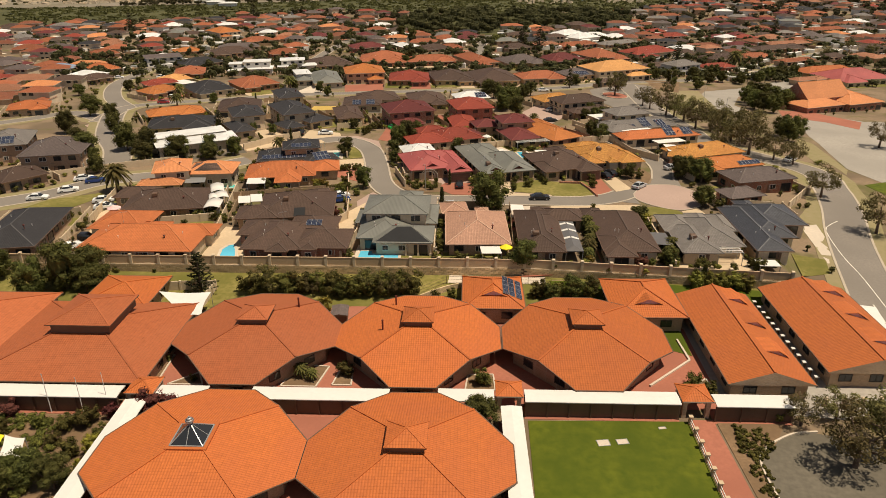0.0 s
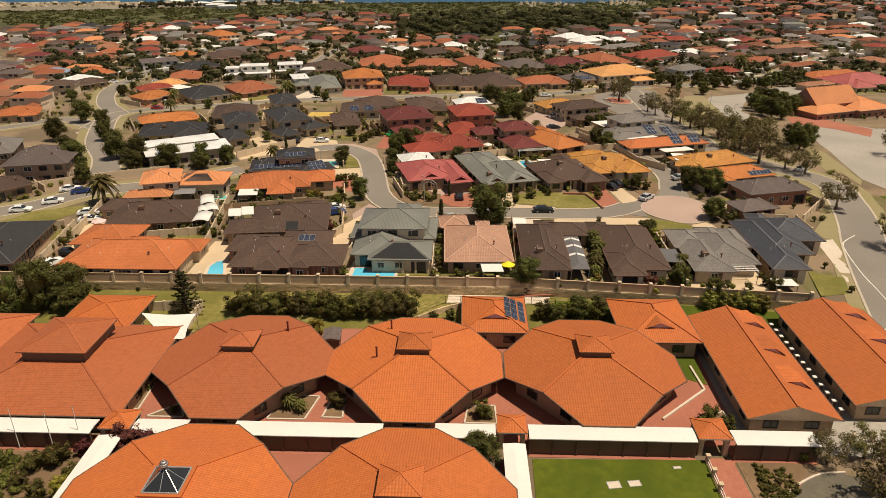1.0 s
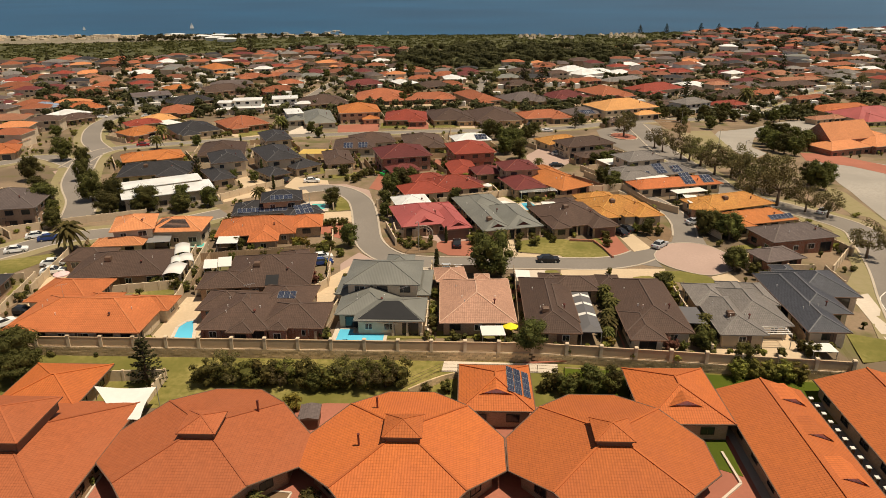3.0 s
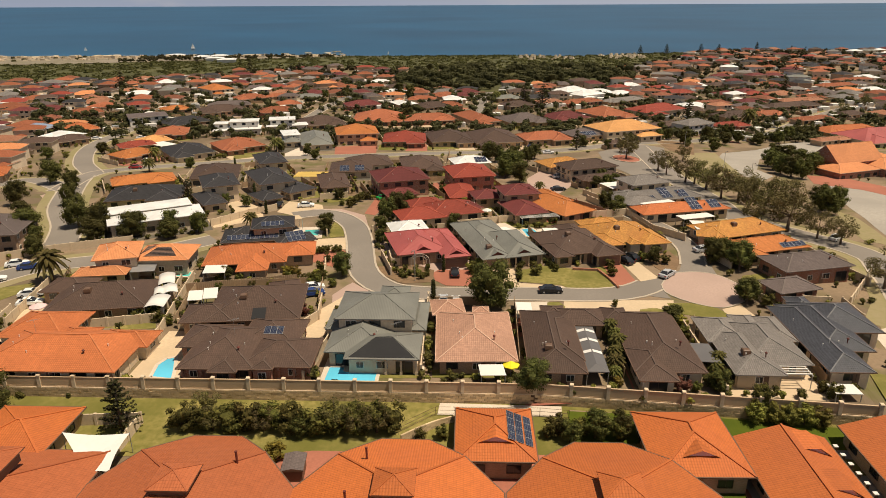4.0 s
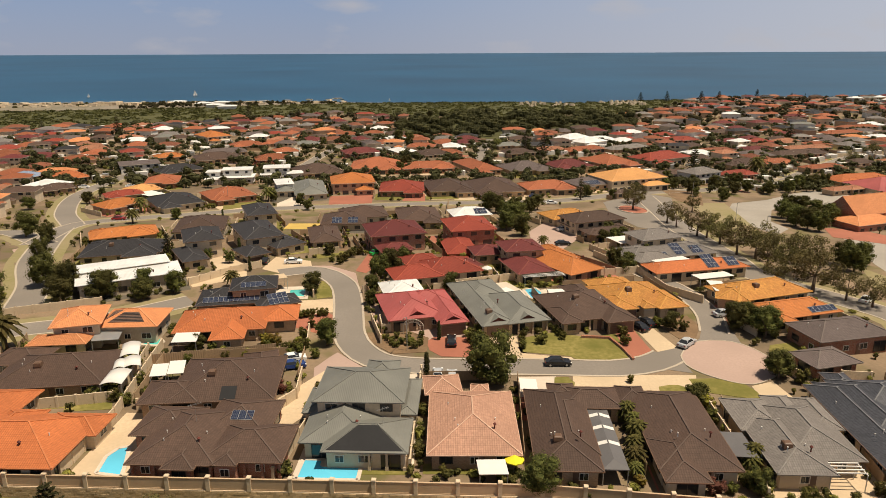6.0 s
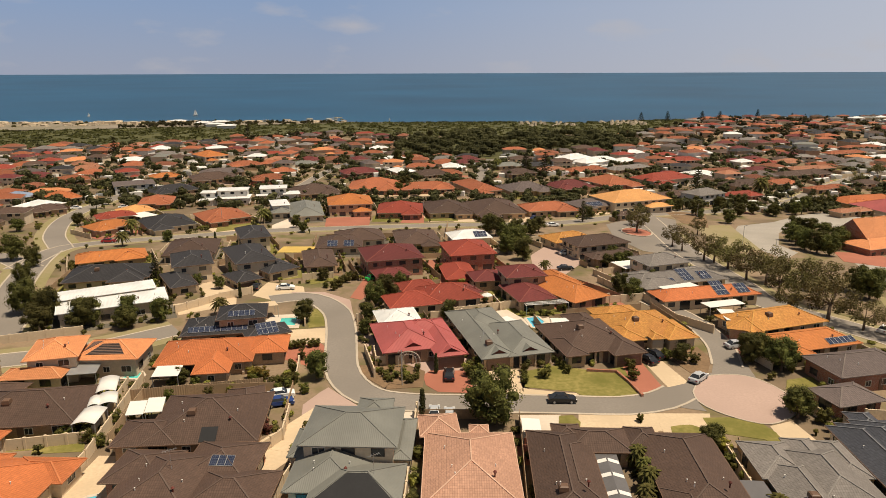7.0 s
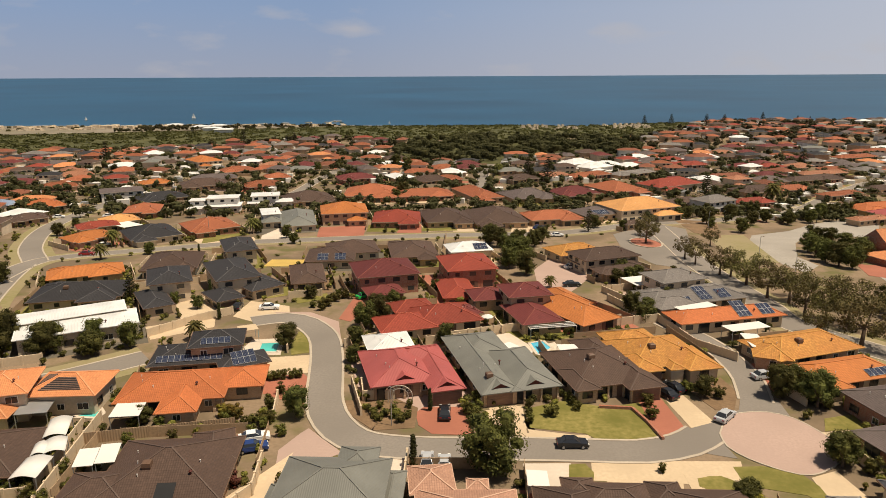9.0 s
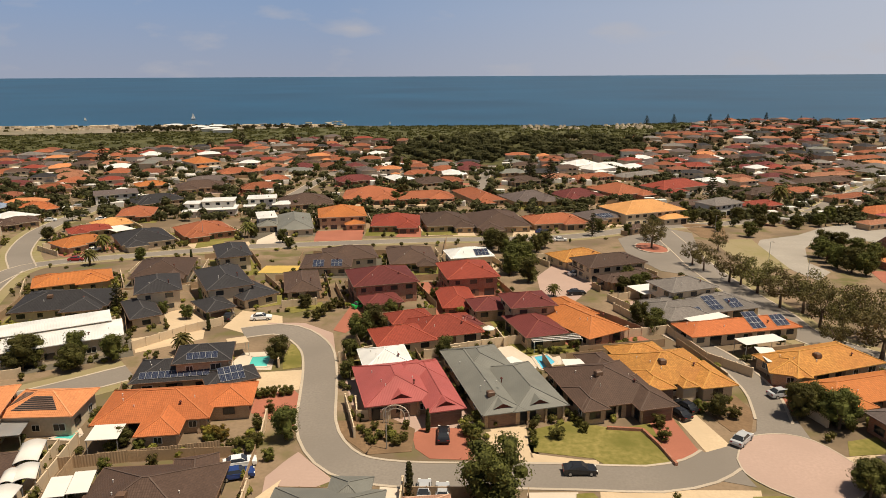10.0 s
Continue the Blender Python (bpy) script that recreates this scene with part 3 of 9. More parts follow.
def fence(pts, kind="timber", height=1.8):
    words = {"timber": "brown sheet garden fence with posts", "limestone": "cream limestone garden wall with piers"}[kind]
    x0, y0 = pts[0]
    root = thing("fence", x0, y0, 0, 0, words, "fence")
    for (ax, ay), (bx, by) in zip(pts, pts[1:]):
        length = math.hypot(bx - ax, by - ay)
        n = max(1, round(length / 3.0))
        turn = math.degrees(math.atan2(by - ay, bx - ax))
        key = (kind, round(length / n, 1))
        if key not in PANEL_MESH:
            p, q = Mesh(), Mesh()
            w = length / n
            if kind == "timber":
                k = 17
                xs = [-w / 2 + w * i / (k - 1) for i in range(k)]
                ring = [(xx, -0.05 if i % 2 else -0.01) for i, xx in enumerate(xs)] + [(xx, 0.03) for xx in xs[::-1]]
            else:
                ring = [(-w / 2, -0.09), (w / 2, -0.09), (w / 2, 0.09), (-w / 2, 0.09)]
            m = len(ring)
            p.solid([(xx, yy, z) for z in (-0.5, height) for xx, yy in ring], [tuple(range(m))[::-1], tuple(range(m, 2 * m))] + [(i, (i + 1) % m, m + (i + 1) % m, m + i) for i in range(m)])
            k = 0.1 if kind == "timber" else 0.36
            q.box(0, 0, -0.5, k, k, height + 0.6, taper=0.96)
            PANEL_MESH[key] = (p.data("panel", [MAT[kind]]), q.data("post", [MAT[kind]]))
        for i in range(n + 1):
            px, py = ax + (bx - ax) * i / n, ay + (by - ay) * i / n
            part("post", PANEL_MESH[key][1], None, root, m=pose(px - x0, py - y0, land(px, py), 0, 0, turn))
            if i < n:
                px, py = ax + (bx - ax) * (i + 0.5) / n, ay + (by - ay) * (i + 0.5) / n
                part("panel", PANEL_MESH[key][0], None, root, m=pose(px - x0, py - y0, land(px, py), 0, 0, turn))


# ---- houses ----
def window_meshes(w, h, key):
    f, p = Mesh(), Mesh()
    xs, zs = (-w / 2, -w / 2 + 0.08, -0.03, 0.03, w / 2 - 0.08, w / 2), (0, 0.08, h - 0.08, h)
    pts = [(xx, yy, zz) for yy in (-0.08, 0.02) for zz in zs for xx in xs]
    cells = []
    for j in range(3):
        for i in range(5):
            if j == 1 and i in (1, 3):
                continue
            a, b, c, d = j * 6 + i, j * 6 + i + 1, j * 6 + i + 7, j * 6 + i + 6
            cells += [(a, b, c, d), (d + 24, c + 24, b + 24, a + 24)]
    for i in range(5):
        cells += [(i, i + 24, i + 25, i + 1), (18 + i, 19 + i, 43 + i, 42 + i)]
    for j in range(3):
        cells += [(j * 6, j * 6 + 6, j * 6 + 30, j * 6 + 24), (j * 6 + 5, j * 6 + 29, j * 6 + 35, j * 6 + 11)]
    f.solid(pts, cells)
    p.box(0, 0.0, 0.06, w - 0.1, 0.03, h - 0.12)
    return f.data("window", [MAT[key]]), p.data("pane", [GLASS])


WINDOWS = {k: window_meshes(*k) for k in ((1.8, 1.2, "trim"), (1.2, 1.1, "trim"), (2.6, 2.1, "dark_frame"), (1.8, 1.2, "dark_frame"))}
gd = Mesh()
prof = [(0.04, 0.0)] + [p for i in range(5) for p in ((-0.04, 0.02 + 0.44 * i), (-0.04, 0.40 + 0.44 * i), (-0.01, 0.42 + 0.44 * i))] + [(0.04, 2.2)]
gd.solid([(sx * 2.4, yy, zz) for sx in (-1, 1) for yy, zz in prof], [tuple(range(len(prof))), tuple(range(len(prof), 2 * len(prof)))[::-1]] + [(i, len(prof) + i, len(prof) + (i + 1) % len(prof), (i + 1) % len(prof)) for i in range(len(prof))])
GARAGE = gd.data("garage_door", [MAT["garage"]])
dd = Mesh()
dd.box(0, -0.02, 0, 0.92, 0.07, 2.05)
dd.box(0, -0.05, 0.2, 0.6, 0.03, 0.7)
dd.box(0, -0.05, 1.1, 0.6, 0.03, 0.75)
DOOR = dd.data("door", [MAT["garage"]])
sp = Mesh()
sp.box(0, 0, 0, 0.98, 1.62, 0.035)
SOLAR = sp.data("solar_panel", [PANEL])
sp = Mesh()
for x, y, w, d in ((0, -0.81, 1.0, 0.03), (0, 0.81, 1.0, 0.03), (-0.49, 0, 0.03, 1.62), (0.49, 0, 0.03, 1.62)):
    sp.box(x, y, 0, w, d, 0.045)
SOLAR_FRAME = sp.data("panel_frame", [MAT["steel"]])
vt = Mesh()
vt.tube((0, 0, -0.3), (0, 0, 0.35), 0.09, 0.09, 8)
vt.tube((0, 0, 0.35), (0, 0, 0.45), 0.2, 0.24, 10)
vt.tube((0, 0, 0.45), (0, 0, 0.62), 0.24, 0.08, 10)
VENT = vt.data("roof_vent", [MAT["vent"]])
pf = Mesh()
pf.tube((0, 0, -0.3), (0, 0, 0.3), 0.05, 0.05, 7)
pf.tube((0, 0, 0.3), (0, 0, 0.38), 0.09, 0.09, 7)
FLUE = pf.data("flue_pipe", [MAT["canvas"]])
ac = Mesh()
ac.box(0, 0, -0.35, 1.05, 1.05, 0.45)
ac.box(0, 0, 0.10, 1.15, 1.15, 0.55, taper=0.92)
ac.box(0, 0, 0.65, 1.0, 1.0, 0.10, taper=0.7)
COOLER = ac.data("air_cooler", [MAT["dark_gutter"]])
SLOPE = 0.40


def roof_face(w, d, eave, face, slope=SLOPE):
    """The middle of an eave, with the ways along it and up the slope."""
    m = {"S": (0, -d / 2, 0), "N": (0, d / 2, 180), "E": (w / 2, 0, 90), "W": (-w / 2, 0, -90)}[face]
    return pose(m[0], m[1], eave, 0, 0, m[2]) @ pose(0, 0, 0, math.degrees(math.atan(slope)), 0, 0)


def hip_roof(me, w, d, eave, slope=SLOPE, gable=False, end_slot=1):
    """Adds a roof with its ridge along the longer side; returns the lines of its ridge and hips."""
    turned = d > w
    a, b = (d, w) if turned else (w, d)
    rise = slope * b / 2
    run = a / 2 if gable else (a - b) / 2

    def at(x, y, z):
        return (-y, x, z) if turned else (x, y, z)
    c = [at(-a / 2, -b / 2, eave), at(a / 2, -b / 2, eave), at(a / 2, b / 2, eave), at(-a / 2, b / 2, eave)]
    r = [at(-run, 0, eave + rise), at(run, 0, eave + rise)]
    up = math.hypot(b / 2, rise)
    if run > 0.02:
        me.face((c[0], c[1], r[1], r[0]), ((-a / 2, 0), (a / 2, 0), (run, up), (-run, up)))
        me.face((c[2], c[3], r[0], r[1]), ((-a / 2, 0), (a / 2, 0), (run, up), (-run, up)))
    else:
        me.face((c[0], c[1], r[0]), ((-a / 2, 0), (a / 2, 0), (0, up)))
        me.face((c[2], c[3], r[0]), ((-a / 2, 0), (a / 2, 0), (0, up)))
    s = end_slot if gable else 0
    me.face((c[1], c[2], r[1]), ((-b / 2, 0), (b / 2, 0), (0, up)), s)
    me.face((c[3], c[0], r[0]), ((-b / 2, 0), (b / 2, 0), (0, up)), s)
    low = [(p[0], p[1], p[2] - 0.16) for p in c]
    me.face(low[::-1], None, 1)
    for i in range(4):
        me.face((c[i], low[i], low[(i + 1) % 4], c[(i + 1) % 4]), None, 1)
    lines = [(r[0], r[1])] if run > 0.2 else []
    return lines + ([] if gable else [(c[0], r[0]), (c[3], r[0]), (c[1], r[1]), (c[2], r[1])])


ROOF_WORDS = {"terracotta": "terracotta tiled", "clay": "faded clay tiled", "rust": "rust red tiled", "dusty": "dusty pink-brown tiled", "russet": "russet brown tiled", "orange_tile": "orange tiled", "salmon_tile": "salmon tiled", "ochre_tile": "ochre tiled", "sand_tile": "sand tiled", "red_tile": "red tiled", "maroon": "maroon tiled", "brown": "dark brown tiled", "brown_grey": "brown-grey tiled", "charcoal": "charcoal tiled", "slate": "blue-grey slate tiled", "grey_tile": "grey tiled", "beige_tile": "pale beige tiled", "grey_metal": "grey sheet metal", "pink_metal": "pink-red sheet metal", "white_metal": "white sheet metal", "blue_metal": "blue-grey sheet metal"}
WALL_WORDS = {"cream": "cream rendered", "tan_brick": "tan brick", "brown_brick": "brown brick", "red_brick": "red brick", "white": "white rendered"}


TAKEN = []


def house(x, y, turn, roof, wings, wall="tan_brick", metal=False, solar=(), garage=None, dormers=0, mat_patch=False, bare_patch=False, cap=None, detail=True, vents=2, group="", aerials=(), porches=(), dark_recess=None):
    tall = max(w[5] for w in wings)
    root = thing("house", x, y, land(x, y), turn, "%s house with %s %s roof and %s walls" % ("two-storey" if tall > 4.4 else "single-storey", "a" if roof[0] not in "aeiou" else "an", ROOF_WORDS[roof], WALL_WORDS[wall]), "house", group)
    if len(wings) == 1 and y > 200 and wings[0][6] == "hip" and wings[0][2] > 9:
        w, d, h = wings[0][2], wings[0][3], wings[0][5]
        s = 1 if hash_of(roof) + int(x) & 1 else -1
        wings = wings + [(s * w * 0.24, -d * 0.30, w * 0.42, d * 0.75, 0, min(h, 2.7), "hip"), (-s * w * 0.30, d * 0.25, w * 0.35, d * 0.8, 0, min(h, 2.6), "hip")]
    frames = [pose(wx, wy, 0, 0, 0, wt) for wx, wy, w, d, wt, h, st in wings]
    ends = [f @ Vector((sx * wg[2] / 2, sy * wg[3] / 2, 0)) for f, wg in zip(frames, wings) for sx in (-1, 1) for sy in (-1, 1)]
    LOTS.append((x, y, turn, min(p.x for p in ends), max(p.x for p in ends), min(p.y for p in ends), max(p.y for p in ends)))
    for wx, wy, w, d, wt, h, st in wings:
        q = pose(x, y, 0, 0, 0, turn) @ Vector((wx, wy, 0))
        TAKEN.append((q.x, q.y, math.hypot(w, d) * 0.42))
    if y > 150:
        detail = detail and y < 262

    def hidden(i, p, height):
        for j, (wx, wy, w, d, wt, h, st) in enumerate(wings):
            q = frames[j].inverted() @ p
            if j != i and h > height - 0.6 and abs(q.x) < w / 2 - 0.35 and abs(q.y) < d / 2 - 0.35:
                return True
        return False

    gutter = MAT["dark_gutter"] if roof in ("brown", "charcoal", "maroon", "slate") else CAP[roof]
    slope = 0.06 if wings[0][6] == "shed" else (0.36 if metal else SLOPE if y < 200 else 0.34)
    for i, (wx, wy, w, d, wt, eave, style) in enumerate(wings):
        f = frames[i]
        over = 0.6 if min(w, d) > 4 else 0.25
        body = Mesh()
        ww, wd = w - 2 * over, d - 2 * over
        body.box(0, 0, -1.2, ww, wd, eave + 1.1)
        part("wall", body, WALL[wall], root, m=f)
        top, caps, rim = Mesh(), Mesh(), Mesh()
        lines = hip_roof(top, w, d, eave + 0.014 * i, 0.85 if style == "steep" else slope, style in ("gable", "steep"))
        part("roof", top, [ROOF[roof], WALL[wall] if style in ("gable", "steep") else MAT["soffit"]], root, m=f)
        if style != "shed":
            for a, b in lines:
                caps.beam((a[0], a[1], a[2] + 0.03), (b[0], b[1], b[2] + 0.03), 0.19, 0.09)
            part("ridge_cap", caps, CAP[cap or roof], root, m=f)
        g = eave - 0.08 + 0.014 * i
        rim.ring([(sx * (w / 2 + 0.05), sy * (d / 2 + 0.05), g) for sx, sy in ((-1, -1), (1, -1), (1, 1), (-1, 1))], 0.12, 0.14)
        if y < 260:
            part("gutter", rim, gutter, root, m=f)
        if style == "gablet":
            k = Mesh()
            yy, zz = -d / 2 + 0.9, eave + slope * 0.9
            k.face(((-1.5, yy, zz), (1.5, yy, zz), (0, yy, zz + 0.75)), None, 1)
            ridge = yy + 0.75 / slope
            k.face(((-1.7, yy - 0.2, zz - 0.06), (0, yy - 0.2, zz + 0.82), (0, ridge, zz + 0.82)))
            k.face(((0, yy - 0.2, zz + 0.82), (1.7, yy - 0.2, zz - 0.06), (0, ridge, zz + 0.82)))
            part("gable_vent", k, [ROOF[roof], MAT["vent"]], root, m=f)
        floors = (0.9,) if eave < 4.4 else (0.9, eave - 1.75)
        for side, length, turn2, px, py in (("S", ww, 0, 0, -wd / 2), ("E", wd, 90, ww / 2, 0), ("N", ww, 180, 0, wd / 2), ("W", wd, -90, -ww / 2, 0)):
            if (not detail and side != "S") or (side == "N" and y > 112):
                continue
            if garage and garage == (i, side):
                part("garage_door", GARAGE, None, root, "brown sectional garage door", m=f @ pose(px, py - 0.06, 0, 0, 0, turn2))
                continue
            n = max(1, int(length / 3.3))
            for floor_z in floors:
                for k in range(n):
                    u = (k + 0.5) * length / n - length / 2
                    q = f @ pose(px, py, 0, 0, 0, turn2) @ pose(u, -0.012, floor_z)
                    if length < 2.6 or hidden(i, q @ Vector((0, -0.4, 0)), floor_z + 1.2):
                        continue
                    key = ((1.8, 1.2, "trim"), (1.2, 1.1, "trim"), (1.8, 1.2, "dark_frame"), (2.6, 2.1, "dark_frame"))[(k * 3 + i + len(side) + int(x)) % 4]
                    if key[0] == 2.6:
                        if floor_z > 2 or length / n < 3.2:
                            key = (1.8, 1.2, "dark_frame")
                        else:
                            q = q @ pose(0, 0, -0.85)
                    frame_mesh, pane = WINDOWS[key]
                    win = part("window", frame_mesh if y < 186 else pane, None, root, m=q)
                    if y < 186:
                        part("pane", pane, None, win)
    w, d, eave = wings[0][2], wings[0][3], wings[0][5]
    if detail:
        p = frames[0] @ pose(0.9, -(d / 2 - 0.6) - 0.012, 0)
        if not hidden(0, p @ Vector((0, -0.4, 0)), 2.0):
            part("door", DOOR, None, root, "dark panelled front door", m=p)
    for k in range(vents):
        u, v = (0.23 * w, -0.17 * w)[k % 2], 0.24 * d
        part("roof_vent" if k == 0 else "flue_pipe", VENT if k == 0 else FLUE, None, root, "spinning roof vent at rest" if k == 0 else "small white flue", m=frames[0] @ pose(u, -d / 2 + v, eave + slope * v))
    if y < 200:
        for side, u, v in (("W", 0.22, 0.45), ("E", -0.18, 0.5), ("W", -0.25, 0.6)):
            half = min(w, d) / 2
            part("flue_pipe", FLUE, None, root, "small white flue", m=frames[0] @ pose((1 if side == "E" else -1) * (w / 2 - v * half), u * max(0.0, d - 2 * half * v), eave + slope * v * half))
    for k in range(dormers):
        v = d * 0.33 if d <= w else min(d * 0.4, w * 0.6)
        u = -w * 0.12
        z = eave + slope * min(v, min(w, d) / 2 - abs(u) if d > w else v)
        part("air_cooler", COOLER, None, root, "boxy rooftop evaporative air cooler", m=frames[0] @ pose(u, -d / 2 + v, z))
    for i, face, u, v, nx, ny in solar:
        base = frames[i] @ roof_face(wings[i][2], wings[i][3], wings[i][5], face, slope)
        for a in range(nx):
            for b in range(ny):
                p = part("solar_panel", SOLAR, None, root, "dark blue solar panel", m=base @ pose(u + (a - (nx - 1) / 2) * 1.03, v + 0.83 + b * 1.68, 0.08))
                part("panel_frame", SOLAR_FRAME, None, p)
    for i, u, v in aerials:
        k = Mesh()
        z = wings[i][5] + slope * min(wings[i][2], wings[i][3]) / 2 * v
        k.tube((0, 0, -0.3), (0, 0, 2.4), 0.025, 0.02, 5)
        k.beam((-0.9, 0, 2.3), (0.9, 0, 2.3), 0.03)
        for b in range(6):
            k.beam((-0.8 + 0.32 * b, -0.35, 2.3), (-0.8 + 0.32 * b, 0.35, 2.3), 0.02)
        part("tv_aerial", k, MAT["steel"], root, "thin metal television aerial", m=frames[i] @ pose(u, 0, z, 0, 0, 35))
    for i, side, u0, u1 in porches:
        w, d, eave = wings[i][2], wings[i][3], wings[i][5]
        n = max(2, round((u1 - u0) / 2.4) + 1)
        for k in range(n):
            q = Mesh()
            q.box(0, 0, -0.3, 0.3, 0.3, eave + 0.25)
            q.box(0, 0, -0.3, 0.42, 0.42, 0.9)
            part("porch_post", q, WALL[wall], root, m=frames[i] @ pose(u0 + (u1 - u0) * k / (n - 1), -d / 2 + 0.3 if side == "S" else d / 2 - 0.3, 0))
    # flat black panel whose colour stands in for the dark of a roof recess
    if dark_recess:
        i, face, u, v, hw, hd = dark_recess
        k = Mesh()
        k.box(0, hd / 2, 0.02, hw, hd, 0.07)
        part("roof_panel", k, MAT["black_mat"], root, "black panel standing in for a dark roof recess", m=frames[i] @ roof_face(wings[i][2], wings[i][3], wings[i][5], face, slope) @ pose(u, v, 0))
    if bare_patch:
        for face in ("S", "W"):
            w, d, eave = wings[1][2], wings[1][3], wings[1][5]
            a = w if face == "S" else d
            felt = Mesh()
            felt.solid([(q[0], q[1], z) for z in (0.02, 0.045) for q in ((-a / 2 + 2.2, 1.2), (a / 2 - 2.6, 1.2), (a / 2 - 4.4, 4.0), (-a / 2 + 4.4, 4.0))], ((3, 2, 1, 0), (4, 5, 6, 7), (0, 1, 5, 4), (1, 2, 6, 5), (2, 3, 7, 6), (3, 0, 4, 7)))
            part("roof_felt", felt, MAT["black_mat"], root, "dark bare roof felt without tiles", m=frames[1] @ roof_face(w, d, eave, face, slope))
            for b in range(7):
                k = Mesh()
                q = 1.35 + 0.40 * b
                k.beam((-a / 2 + 2.2 + 0.76 * (q - 1.2), q, 0.08), (a / 2 - 2.6 - 0.62 * (q - 1.2), q, 0.08), 0.14, 0.05)
                part("roof_batten", k, MAT["garage"], root, "bare wooden roof battens", m=frames[1] @ roof_face(w, d, eave, face, slope))
    if mat_patch is not False:
        k = Mesh()
        w, d, eave = wings[mat_patch][2], wings[mat_patch][3], wings[mat_patch][5]
        s = 1 / math.cos(math.atan(slope))
        top = d / 2 - 0.25
        k.solid([(q[0], q[1] * s, z) for z in (0.05, 0.09) for q in ((-w / 2 + 0.6, 0.25), (w / 2 - 0.6, 0.25), (w / 2 - top - 0.2, top), (-w / 2 + top + 0.2, top))], ((3, 2, 1, 0), (4, 5, 6, 7), (0, 1, 5, 4), (1, 2, 6, 5), (2, 3, 7, 6), (3, 0, 4, 7)))
        part("heating_mat", k, MAT["black_mat"], root, "black pool heating mat", m=frames[mat_patch] @ roof_face(w, d, eave, "S", slope))
    return root


# ---- trees ----
def leaf_cards(me, centre, radius, count, size, rng, squash=0.8, slot=1):
    for _ in range(count):
        v = Vector((rng.gauss(0, 1), rng.gauss(0, 1), rng.gauss(0, 1))).normalized()
        p = Vector(centre) + Vector((v.x, v.y, v.z * squash)) * radius * rng.uniform(0.72, 1.02)
        nrm = (v + Vector((rng.uniform(-0.45, 0.45), rng.uniform(-0.45, 0.45), rng.uniform(-0.2, 0.6)))).normalized()
        a = nrm.orthogonal().normalized()
        b = nrm.cross(a)
        t = rng.uniform(0, 6.28)
        a, b = a * math.cos(t) + b * math.sin(t), b * math.cos(t) - a * math.sin(t)
        s = size * rng.uniform(0.6, 1.3)
        me.face((p - a * s - b * s * 0.5, p + a * s * 0.2 - b * s * 0.6, p + a * s + b * s * 0.2, p - a * s * 0.1 + b * s * 0.6), None, 0)


def core(me, centre, radius, rng, squash=0.8):
    """A dark lumpy heart that keeps a crown from being seen through everywhere."""
    n, m = 6, 3
    pts = []
    for j in range(m + 1):
        for i in range(n):
            th, ph = math.pi * j / m, 6.28319 * i / n
            k = radius * rng.uniform(0.75, 1.05)
            pts.append(Vector(centre) + Vector((math.sin(th) * math.cos(ph), math.sin(th) * math.sin(ph), math.cos(th) * squash)) * k)
    me.solid(pts, [(j * n + i, (j + 1) * n + i, (j + 1) * n + (i + 1) % n, j * n + (i + 1) % n) for j in range(m) for i in range(n)], 0)


